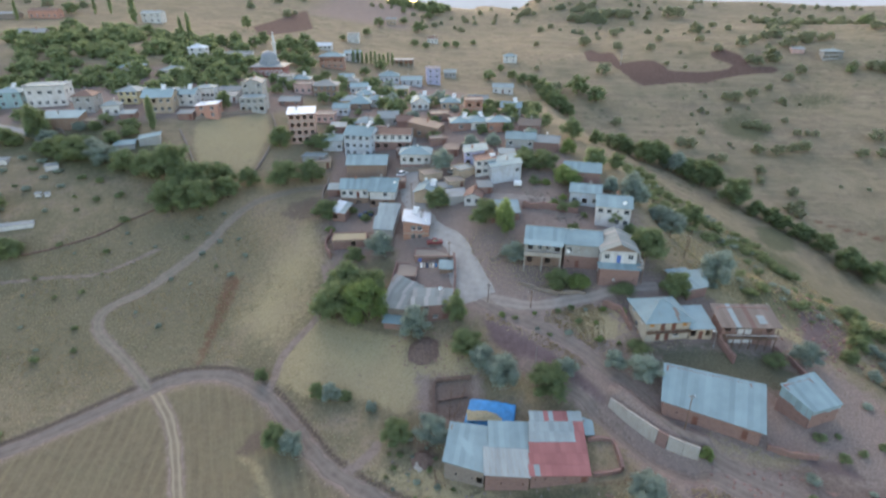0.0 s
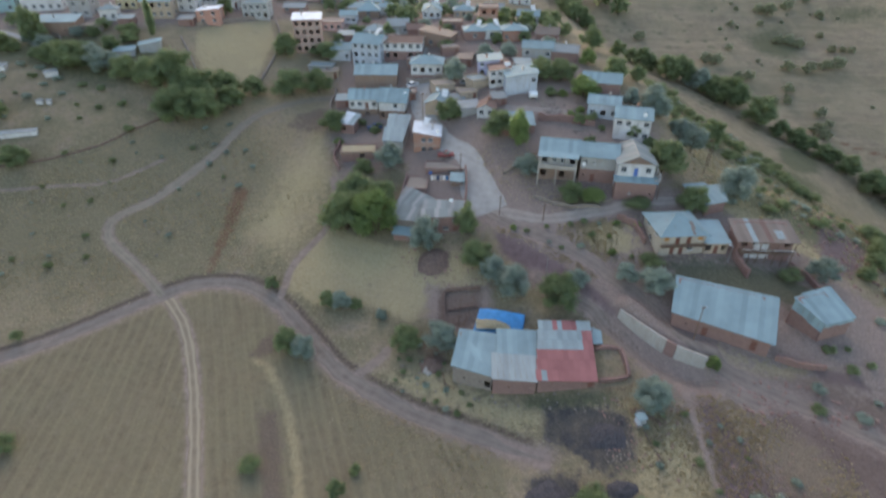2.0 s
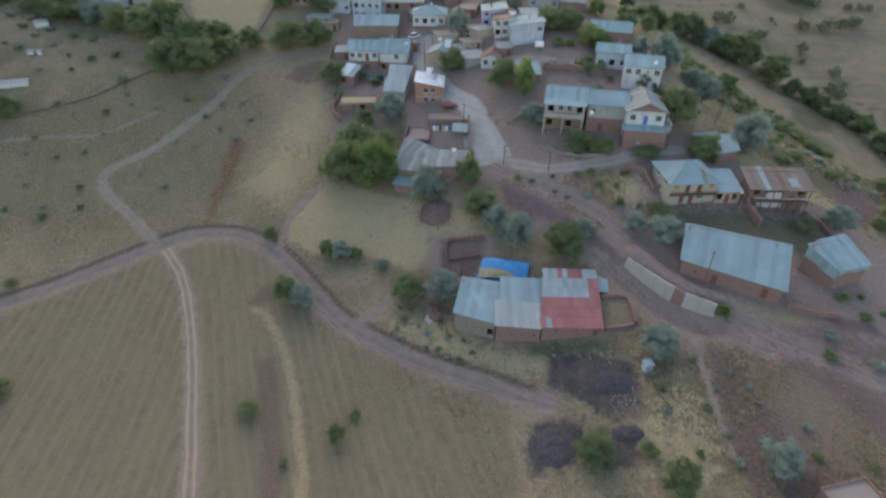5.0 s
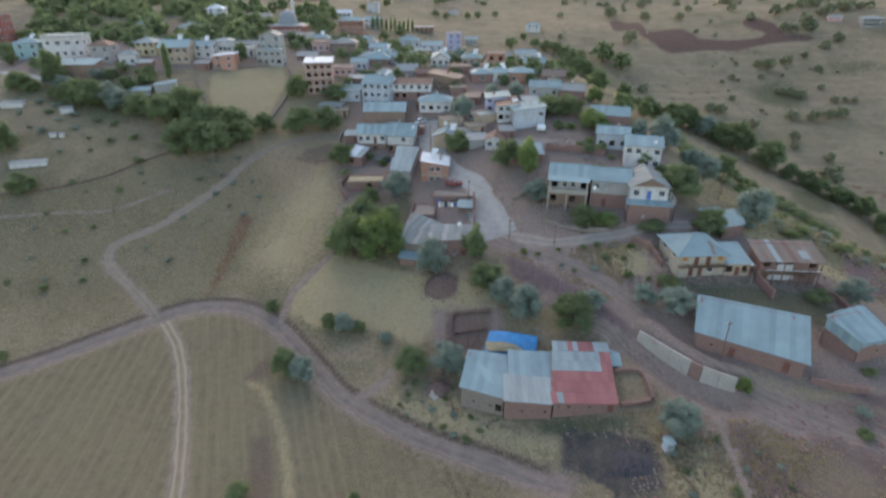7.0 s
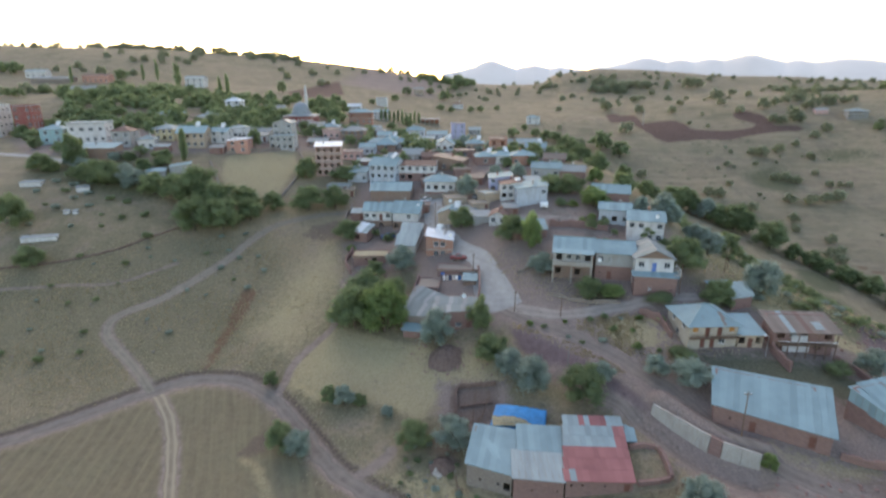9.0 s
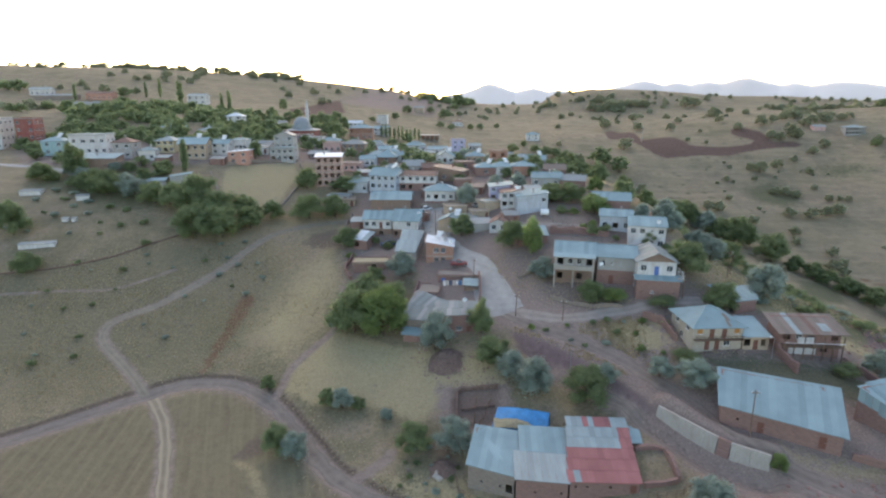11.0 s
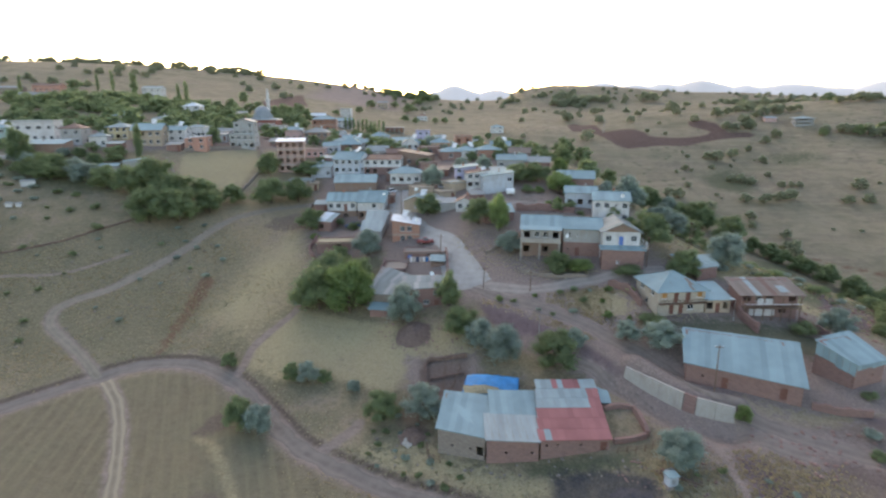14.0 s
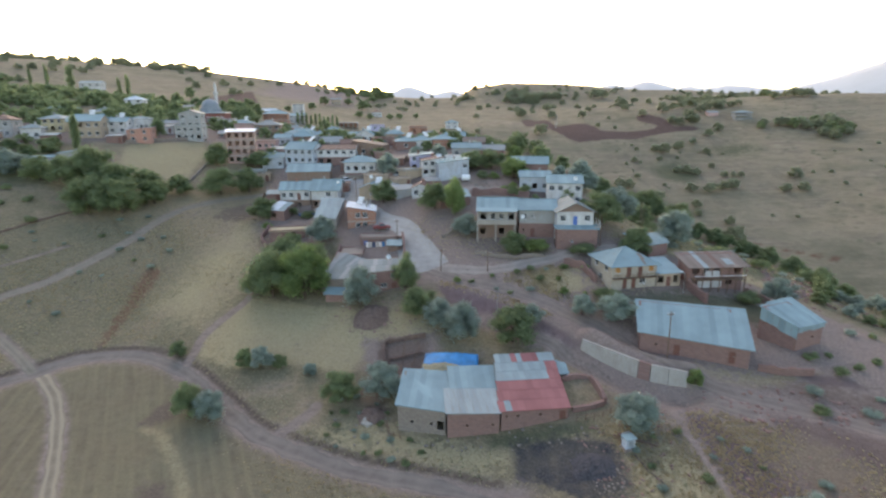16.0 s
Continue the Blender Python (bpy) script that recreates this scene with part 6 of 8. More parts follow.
wall_line("rough mud-stone courtyard wall along the street", [(2.5, 109.8), (2.9, 114), (3.0, 118.5), (2.8, 123)], 1.5, 0.4, MUD)
wall_line("rough stone yard wall beside an orchard", [(-13.0, 114.5), (-12.4, 119), (-11.9, 123.5)], 1.3, 0.4, MUD)
wall_line("low mud-stone wall running on from a barn", [(56.6, 69.0), (60, 67.3), (64.0, 66.6)], 1.3, 0.4, MUD)
wall_line("mud-brick yard wall below a porch house", [(57.6, 92.2), (58.1, 89.8), (58.6, 87.2)], 1.9, 0.5, MUD)
wall_line("curved mud wall round a grassy yard", [(68.4, 90.6), (70.4, 88.4), (71.6, 85.4), (71.2, 82.6)], 1.3, 0.45, MUD)
wall_line("low field wall of loose stones on a slope", [(-121, 121), (-116.7, 122.2), (-105.3, 126.5), (-94.7, 133.4), (-89.0, 140.1), (-83.9, 145.8), (-80, 151)], 0.35, 0.4, EARTHY)
wall_line("ruined stone pen wall with a gap", [(-1.6, 79.5), (-1.8, 84), (-1.5, 87.6), (2, 88.0), (5.7, 87.9)], 0.7, 0.4, EARTHY)
wall_line("ruined stone pen wall with loose top", [(-1.0, 83.4), (2.4, 83.6), (5.0, 83.9)], 0.5, 0.35, EARTHY)
wall_line("broken mud-stone pen wall beside a red-roofed barn", [(26.0, 66.4), (28.4, 66.5), (30.9, 66.8)], 0.8, 0.5, MUD)
wall_line("broken mud-stone pen wall beside a red-roofed barn", [(31.2, 67.0), (31.1, 69.6), (30.8, 72.4)], 0.9, 0.5, MUD, seed=5)
wall_line("broken mud-stone pen wall beside a red-roofed barn", [(30.5, 72.6), (28.6, 72.8), (26.4, 72.7)], 0.7, 0.5, MUD, seed=6)
wall_line("retaining wall along a village lane", [(36, 103.0), (39.2, 100.5), (40.4, 96.0)], 1.4, 0.4, MUD)
wall_line("long red-brown yard wall above a house", [(22.0, 139.0), (27, 137.6), (32, 136.0), (36.5, 134.9)], 1.6, 0.5, MUD)
house("low mud-brick stable with a straw-strewn flat roof beside an orchard", -25.6, 132.2, 4, 8.8, 4.6, 2.3, "flat", 0.2, 0.3, "mud", "straw", ("okgo",), (), chimney=False, category="stable", name="stable")
wall_line("ruined orchard wall of mud and stone", [(-30.2, 128.8), (-32.5, 134), (-31.5, 140)], 1.2, 0.4, MUD)

# retaining wall of cast panels between the two dirt roads
ret = tagged(new("retaining_wall"), "pale concrete retaining wall in cast panels beside a dirt road", "retaining wall")
rl = smooth_line([(32.3, 80.2), (36.2, 75.3), (40.2, 71.2), (44.8, 68.6)], 1.9)
ret.matrix_basis = pose(rl[0].x, rl[0].y, 0)
for i, (a, b) in enumerate(zip(rl, rl[1:])):
    d = (b - a).normalized()
    s = Vector((-d.y, d.x)) * 0.22
    za, zb = float(land(a.x, a.y)), float(land(b.x, b.y))
    ta, tb = (5.1 - 1.0 * k / (len(rl) - 1) + rnd.uniform(-0.06, 0.06) for k in (i, i + 1))
    bm = bmesh.new()
    e = d * 0.015
    ps = [(a + e + s * 1.8, za - 0.9), (b - e + s * 1.8, zb - 0.9), (b - e - s * 5.0, zb - 2.6), (a + e - s * 5.0, za - 2.6), (a + e + s, ta), (b - e + s, tb), (b - e - s, tb), (a + e - s, ta)]
    v = [bm.verts.new((p.x - rl[0].x, p.y - rl[0].y, z)) for p, z in ps]
    for f in ((0, 1, 2, 3), (7, 6, 5, 4), (4, 5, 1, 0), (5, 6, 2, 1), (6, 7, 3, 2), (7, 4, 0, 3)):
        bm.faces.new([v[k] for k in f])
    part("panel", bm, MUD if i == len(rl) - 4 else PALE_CONCRETE, ret)

# ---- mosque ----
mosque = house("village mosque with red walls, white arches, lead dome and white minaret", -83.0, 265.0, 3, 15.0, 13.0, 4.8, "hip", 1.6, 0.9, "red", "grey", ("oowoo",), ("ww",), chimney=False, category="mosque", name="mosque")
bm = bmesh.new()
for k in range(16):
    a0, a1 = k * math.pi / 8, (k + 1) * math.pi / 8
    for j in range(6):
        b0, b1 = j * math.pi / 12, (j + 1) * math.pi / 12
        ps = [(3.9 * math.cos(b) * math.cos(a), 6.2 + 3.9 * math.cos(b) * math.sin(a), 7.9 + 3.5 * math.sin(b)) for a, b in ((a0, b0), (a1, b0), (a1, b1), (a0, b1))]
        quad(bm, *(ps if j < 5 else ps[:3]))
bmesh.ops.remove_doubles(bm, verts=bm.verts, dist=0.001)
for f in bm.faces:
    f.smooth = True
part("dome", bm, LEAD, mosque, "round grey lead dome")
bm = bmesh.new()
tube(bm, (0, 6.2, 4.6), (0, 6.2, 7.0), 5.2, 4.9, 8)
tube(bm, (0, 6.2, 7.0), (0, 6.2, 7.95), 4.2, 4.0, 20)
part("drum", bm, LEAD, mosque)
bm = bmesh.new()
tube(bm, (0, 6.2, 11.3), (0, 6.2, 12.5), 0.12, 0.02, 6)
part("finial", bm, STEEL, mosque)
bm = bmesh.new()
for z0, z1, r0, r1 in ((0, 6, 1.3, 1.2), (6, 7.5, 1.2, 0.85), (7.5, 13.2, 0.85, 0.75), (13.2, 13.8, 0.75, 1.15), (13.8, 14.6, 1.15, 1.15), (14.6, 17.0, 0.62, 0.58), (17.0, 19.8, 0.7, 0.04)):
    tube(bm, (1.6, 12.0, z0), (1.6, 12.0, z1), r0, r1, 12)
part("minaret", bm, WALLS["white"], mosque, "slim white minaret with one balcony")
for i in range(7):
    # a white arch: two piers and a ring of blocks over them
    cx = -6.3 + 2.1 * i
    bm = bmesh.new()
    rim = [(cx - 0.85, 0.6)] + [(cx + 0.85 * math.cos(math.pi - k * math.pi / 8), 2.6 + 0.85 * math.sin(k * math.pi / 8)) for k in range(9)] + [(cx + 0.85, 0.6)]
    inner = [(cx + (u - cx) * 0.55, 0.6 + (v - 0.6) * 0.86) for u, v in rim]
    for k in range(len(rim) - 1):
        q = [rim[k], rim[k + 1], inner[k + 1], inner[k]]
        for p0, p1 in zip(q, q[1:] + q[:1]):
            quad(bm, (p0[0], -0.12, p0[1]), (p1[0], -0.12, p1[1]), (p1[0], 0.0, p1[1]), (p0[0], 0.0, p0[1]))
        quad(bm, *[(u, -0.12, v) for u, v in q])
    part("arch", bm, WALLS["white"], mosque, "white arch on a red wall")


# ---- poles ----
def pole(x, y, tall, label, r=0.09, material=WOOD, arm=True, lamp_head=False):
    root = tagged(new("utility_pole"), label, "pole", "poles of the village")
    root.matrix_basis = pose(x, y, float(land(x, y)), rnd.uniform(-1.5, 1.5), rnd.uniform(-1.5, 1.5), rnd.uniform(-20, 20))
    bm = bmesh.new()
    tube(bm, (0, 0, -0.4), (0, 0, tall), r * 1.25, r * 0.8, 8)
    part("shaft", bm, material, root)
    if arm:
        bm = bmesh.new()
        box(bm, -0.6, -0.05, tall - 0.5, 0.6, 0.05, tall - 0.4)
        part("crossarm", bm, material, root)
        for ax in (-0.5, 0.0, 0.5):
            bm = bmesh.new()
            tube(bm, (ax, 0, tall - 0.4), (ax, 0, tall - 0.2), 0.05, 0.035, 6)
            part("insulator", bm, WHITEPAINT, root)
    if lamp_head:
        bm = bmesh.new()
        bar(bm, (0, 0, tall - 0.05), (-0.7, 0, tall + 0.2), 0.03)
        box(bm, -1.1, -0.12, tall + 0.16, -0.65, 0.12, tall + 0.26)
        part("lamp_head", bm, WHITEPAINT, root)
    return root


for x, y, h in ((10.5, 107.6, 5.0), (20.0, 104.2, 4.6), (43.4, 72.4, 8.0), (60.2, 119.5, 6.5), (66.5, 131, 6.5), (-9.0, 147.0, 7.5), (-5.5, 137.5, 5), (1.5, 122.5, 5), (0.0, 176, 6), (-27.0, 196, 7)):
    pole(x, y, h, "dark wooden utility pole beside a lane")
pole(18.6, 86.8, 7.5, "thin pale metal pole standing among shrubs", 0.05, STEEL, False)
pole(56.0, 91.0, 4.2, "steel street lamp in front of a house", 0.05, STEEL, False, True)
pole(114, 362, 9, "far steel pylon pole beside a ploughed field", 0.12, STEEL)


# ---- vehicles ----
def car(x, y, yaw, label, paint, pickup=False):
    root = tagged(new("pickup_truck" if pickup else "car"), label, "pickup" if pickup else "car")
    root.matrix_basis = pose(x, y, float(land(x, y)) + 0.12, 0, 0, yaw)
    bm = bmesh.new()
    prof = [(-2.1, 0.35), (2.1, 0.35), (2.15, 0.75), (1.95, 0.9), (0.95, 0.98), (-2.1, 1.0), (-2.15, 0.6)]
    lo = [bm.verts.new((a, -0.83, b)) for a, b in prof]
    hi = [bm.verts.new((a, 0.83, b)) for a, b in prof]
    bm.faces.new(lo)
    bm.faces.new(hi[::-1])
    for i in range(len(prof)):
        j = (i + 1) % len(prof)
        bm.faces.new((lo[j], lo[i], hi[i], hi[j]))
    bmesh.ops.bevel(bm, geom=bm.edges[:], offset=0.05, segments=2, affect="EDGES")
    part("body", bm, paint, root)
    cab = [(0.95, 0.98), (0.45, 1.5), (-0.5 if pickup else -1.3, 1.52), (-0.6 if pickup else -1.85, 0.99)]
    bm = bmesh.new()
    lo = [bm.verts.new((a, -0.76 + 0.14 * (b > 1.2), b)) for a, b in cab]
    hi = [bm.verts.new((a, 0.76 - 0.14 * (b > 1.2), b)) for a, b in cab]
    bm.faces.new(lo)
    bm.faces.new(hi[::-1])
    for i in range(4):
        j = (i + 1) % 4
        bm.faces.new((lo[j], lo[i], hi[i], hi[j]))
    part("cabin_glass", bm, GLASS, root)
    bm = bmesh.new()
    box(bm, -0.5 if pickup else -1.3, -0.62, 1.5, 0.45, 0.62, 1.56)
    part("cabin_roof", bm, paint, root)
    for wx in (-1.3, 1.3):
        for wy in (-0.8, 0.8):
            bm = bmesh.new()
            tube(bm, (wx, wy - 0.1, 0.2), (wx, wy + 0.1, 0.2), 0.32, 0.32, 14)
            w = part("wheel", bm, BLACK, root)
            bm = bmesh.new()
            tube(bm, (wx, wy - 0.11, 0.2), (wx, wy + 0.11, 0.2), 0.18, 0.18, 10)
            part("rim", bm, STEEL, w)
    for wy in (-0.6, 0.6):
        bm = bmesh.new()
        box(bm, 2.1, wy - 0.15, 0.62, 2.17, wy + 0.15, 0.76)
        part("headlight", bm, WHITEPAINT, root)
    return root


BLACK = plain("black_rubber", (0.02, 0.02, 0.02), 0.8)
REDPAINT = plain("dull_red_paint", (0.2, 0.04, 0.045), 0.5)
BLUEPAINT = plain("dull_blue_paint", (0.07, 0.11, 0.2), 0.5)
car(-2.2, 128.9, 8, "dull red pickup truck parked beside a brick house", REDPAINT, True)
car(-13.0, 164.5, 60, "white car parked on the village street", WHITEPAINT)
car(-23.0, 147.5, 20, "dull blue pickup parked in a yard", BLUEPAINT, True)
car(3.5, 161.5, 30, "pale car parked beside a bend", STEEL)

# ---- yard clutter ----
tarp = bmesh.new()
corners_ = [Vector(p) for p in ((4.0, 77.9), (13.4, 76.7), (14.2, 80.5), (5.4, 82.6))]
grid = []
for j in range(15):
    r = []
    for i in range(25):
        u, v = i / 24, j / 14
        q = (corners_[0] * (1 - u) + corners_[1] * u) * (1 - v) + (corners_[3] * (1 - u) + corners_[2] * u) * v
        z = float(land(q.x, q.y)) + 0.2 + 1.1 * (0.35 + 0.65 * v) * (1 - 0.35 * (2 * u - 1) ** 2) + 0.12 * noise.noise((q.x * 1.2, q.y * 1.2, 0))
        r.append(tarp.verts.new((q.x, q.y, z)))
    grid.append(r)
for j in range(14):
    for i in range(24):
        f = tarp.faces.new((grid[j][i], grid[j][i + 1], grid[j + 1][i + 1], grid[j + 1][i]))
        f.smooth = True
edge = [grid[0][i] for i in range(25)] + [grid[j][24] for j in range(1, 15)] + [grid[14][i] for i in range(23, -1, -1)] + [grid[j][0] for j in range(13, 0, -1)]
low = [tarp.verts.new((v.co.x, v.co.y, float(land(v.co.x, v.co.y)) - 0.05)) for v in edge]
for i in range(len(edge)):
    j = (i + 1) % len(edge)
    tarp.faces.new((edge[j], edge[i], low[i], low[j]))
me = bpy.data.meshes.new("tarpaulin")
tarp.to_mesh(me)
me.materials.append(TARP)
tagged(new("tarpaulin", me), "bright blue tarpaulin drawn over a heap behind barns", "tarpaulin")
STRAW = plain("loose_straw", (0.33, 0.285, 0.18), 1.0, 0, 5, 0.35)
DUNG = plain("dark_dung", (0.062, 0.056, 0.06), 1.0, 0, 3, 0.45)


def heap(x, y, w, d, h, material, name, label, base=None, seed=1, category="mound"):
    bm = bmesh.new()
    g = []
    n = 18
    for j in range(n + 1):
        row = []
        for i in range(n + 1):
            u, v = 2 * i / n - 1, 2 * j / n - 1
            rr = math.hypot(u, v) * (1 + 0.25 * noise.noise((u * 2, v * 2, seed)))
            z = max(0.0, 1 - rr * rr) * h * (1 + 0.5 * noise.noise((u * 4, v * 4, seed + 3)))
            px, py = x + u * w / 2, y + v * d / 2
            row.append(bm.verts.new((px, py, (float(land(px, py)) if base is None else base) - 0.06 + z)))
        g.append(row)
    for j in range(n):
        for i in range(n):
            bm.faces.new((g[j][i], g[j][i + 1], g[j + 1][i + 1], g[j + 1][i])).smooth = True
    me = bpy.data.meshes.new(name)
    bm.to_mesh(me)
    bm.free()
    me.materials.append(material)
    return tagged(new(name, me), label, category)


heap(-4.2, 95.8, 7, 7, 1.6, EARTHY, "dung_mound", "brown dung mound at the edge of a straw field", seed=4)
heap(25.5, 56.5, 6, 5, 0.8, DUNG, "dung_mound", "dark spread of dung in a farmyard", seed=6)
heap(14.8, 46.5, 7, 7, 0.7, DUNG, "dung_mound", "flat black dung mound below a track", seed=8)
heap(26, 48, 5, 3, 0.5, DUNG, "dung_mound", "small dark dung mound beside shrubs", seed=10)
heap(-3.8, 71.5, 4.5, 4, 0.8, EARTHY, "earth_mound", "reddish earth mound beside a willow", seed=12)
heap(7.9, 79.0, 6.6, 2.9, 0.45, STRAW, "straw_mound", "loose straw lying on a blue tarpaulin", base=float(land(7.9, 79.0)) + 0.95, seed=14)


def rocks(n, poly, size, seed, label, material, name="rubble"):
    """Loose stones strewn over a plan polygon, as one object."""
    r = random.Random(seed)
    xs, ys = [p[0] for p in poly], [p[1] for p in poly]
    bm = bmesh.new()
    made = 0
    while made < n:
        x, y = r.uniform(min(xs), max(xs)), r.uniform(min(ys), max(ys))
        if soft(poly, np.array([x]), np.array([y]), 0.01)[0] < 0.5:
            continue
        made += 1
        s = r.uniform(*size)
        vs = bmesh.ops.create_icosphere(bm, subdivisions=1, radius=s)["verts"]
        z = float(land(x, y)) + s * 0.15
        k = Vector((r.uniform(0.7, 1.4), r.uniform(0.7, 1.4), r.uniform(0.4, 0.8)))
        for v in vs:
            q = 1 + 0.3 * noise.noise(v.co * 2.1 / s + Vector((x, y, 0)))
            v.co = Vector((x + v.co.x * k.x * q, y + v.co.y * k.y * q, z + v.co.z * k.z * q))
    me = bpy.data.meshes.new(name)
    bm.to_mesh(me)
    bm.free()
    me.materials.append(material)
    return tagged(new(name, me), label, "stones", kind="stuff")


rocks(170, [(22, 150), (36, 141), (38, 133), (32, 130), (25, 140)], (0.15, 0.5), 1, "pale building rubble strewn on a village slope", STONE)
rocks(60, [(-10, 72), (3, 70), (28, 64), (30, 60), (5, 62), (-8, 66)], (0.1, 0.28), 2, "loose stones round farm barns", STONE)
rocks(90, [(44, 69), (60, 64), (70, 56), (50, 56)], (0.12, 0.4), 3, "reddish stones beside a dirt road", MUD)
rocks(140, [(-110, 90), (-60, 100), (-50, 140), (-95, 130)], (0.12, 0.35), 4, "scattered field stones on a dry slope", STONE)
rocks(160, [(70, 92), (96, 80), (98, 118), (84, 122)], (0.15, 0.5), 5, "red stones on an eroded slope", MUD)
boulder = rocks(3, [(-5.5, 71), (-3.5, 70.5), (-4, 68.5)], (0.5, 0.8), 8, "pale boulders beside an earth mound", PALE_CONCRETE, "boulders")

LAUNDRY = [WHITEPAINT, WALLS["white"], BLUEPAINT, WALLS["white"], WHITEPAINT, TARP, WALLS["white"]]
line_root = tagged(new("washing_line"), "washing line hung with white laundry in a courtyard", "washing line")
line_root.matrix_basis = pose(-6.0, 119.6, float(land(-3, 119.6)))
bm = bmesh.new()
tube(bm, (0, 0, -0.2), (0, 0, 2.0), 0.04, 0.04, 6)
part("post", bm, WOOD, line_root)
bm = bmesh.new()
tube(bm, (5.5, 0, -0.2), (5.5, 0, 2.0), 0.04, 0.04, 6)
part("post", bm, WOOD, line_root)
bm = bmesh.new()
tube(bm, (0, 0, 1.95), (5.5, 0, 1.95), 0.015, 0.015, 5)
part("cord", bm, STEEL, line_root)
for i, mt in enumerate(LAUNDRY):
    bm = bmesh.new()
    x0, w, h = 0.25 + i * 0.74, 0.6, rnd.uniform(0.8, 1.3)
    cols = [[bm.verts.new((x0 + w * k / 4, 0.05 * math.sin(k * 2.2 + j), 1.95 - h * j / 4)) for j in range(5)] for k in range(5)]
    for k in range(4):
        for j in range(4):
            bm.faces.new((cols[k][j], cols[k + 1][j], cols[k + 1][j + 1], cols[k][j + 1]))
    bmesh.ops.solidify(bm, geom=bm.faces[:], thickness=0.015)
    part("cloth", bm, mt, line_root)


def timber_rails(label, points, seed):
    """A crude pen of poles and rails."""
    r = random.Random(seed)
    root = tagged(new("pole_fence"), label, "fence", "pole fences")
    o = Vector(points[0])
    z0 = float(land(o.x, o.y))
    root.matrix_basis = pose(o.x, o.y, z0)
    line = smooth_line(points, 1.3)
    tops = []
    for p in line:
        z = float(land(p.x, p.y)) - z0
        h = r.uniform(1.0, 1.7)
        bm = bmesh.new()
        tube(bm, (p.x - o.x, p.y - o.y, z - 0.3), (p.x - o.x + r.uniform(-0.15, 0.15), p.y - o.y + r.uniform(-0.15, 0.15), z + h), 0.06, 0.045, 6)
        part("post", bm, WOOD, root)
        tops.append(Vector((p.x - o.x, p.y - o.y, z)))
    for a, b in zip(tops, tops[1:]):
        for h in (0.45, 0.9):
            bm = bmesh.new()
            tube(bm, a + Vector((0, 0.06, h + r.uniform(-0.1, 0.1))), b + Vector((0, 0.06, h + r.uniform(-0.1, 0.1))), 0.04, 0.035, 5)
            part("rail", bm, WOOD, root)
    return root


timber_rails("crude pen of grey poles behind a barn", [(0.2, 79.2), (2.2, 79.6), (3.4, 82), (4.4, 85)], 1)
timber_rails("crude pen of grey poles behind a barn", [(1.2, 80), (1.5, 83), (1.9, 86)], 2)
timber_rails("pole fence of a yard beside a barn", [(26.0, 64.6), (28.5, 64.4), (31, 64.6), (33, 66)], 3)
timber_rails("leaning poles at a barn's corner", [(-1.4, 69.0), (-1.2, 67.2), (0.5, 66.2)], 4)

drum = tagged(new("water_tank"), "pale blue metal water tank standing by a dung mound", "tank")
drum.matrix_basis = pose(31.4, 59.6, float(land(31.4, 59.6)), 0, 0, 20)
bm = bmesh.new()
box(bm, -0.7, -0.5, 0.25, 0.7, 0.5, 1.35)
bmesh.ops.bevel(bm, geom=bm.edges[:], offset=0.1, segments=2, affect="EDGES")
part("tank", bm, STEEL, drum)
for fx in (-0.55, 0.45):
    for fy in (-0.4, 0.3):
        bm = bmesh.new()
        box(bm, fx, fy, -0.1, fx + 0.1, fy + 0.1, 0.26)
        part("leg", bm, STEEL, drum)
bm = bmesh.new()
tube(bm, (0, 0, 0.1), (2.4, -1.6, 0.15), 0.14, 0.1, 7)
me = bpy.data.meshes.new("log")
bm.to_mesh(me)
bm.free()
me.materials.append(WOOD)
log = tagged(new("log", me), "grey log lying on bare ground", "log")
log.matrix_basis = pose(32.6, 59.4, float(land(33.6, 58.7)))


def long_hut(label, x, y, yaw, w, d, h):
    return house(label, x, y, yaw, w, d, h, "back", 0.25, 0.15, "white", "grey", ("ooooo",), (), chimney=False, category="shed", name="shed")


long_hut("long low white field shed with a dark roof", -116.0, 133.0, 18, 8.6, 1.8, 1.2)
long_hut("white sheet-covered shed in a pasture", -137.0, 159.0, 12, 6.0, 3.0, 1.3)
long_hut("small white shed with clutter in a pasture", -119.8, 158.5, 30, 3.5, 2.2, 1.4)
long_hut("small white box shed in a pasture", -117.0, 146.0, 10, 1.6, 1.0, 0.9)
long_hut("small white box shed in a pasture", -114.6, 146.3, 10, 1.2, 1.0, 0.9)

barn("collapsed hut under a bent white sheet", [(-32.5, 145.6, 17.2), (-28.6, 144.6, 17.0), (-27.6, 149.0, 18.4), (-31.0, 150.6, 18.6)], "mud", lambda i, r, n: "white" if i < 3 else "pale", ("go",), category="hut", name="hut")

house("low mud-brick store with a flat straw-strewn earth roof", 52.2, 33.6, 14, 6.6, 5.5, 1.7, "flat", 0.2, 0.15, "mud", "earth", ("oko",), (), chimney=False, category="store", name="store")

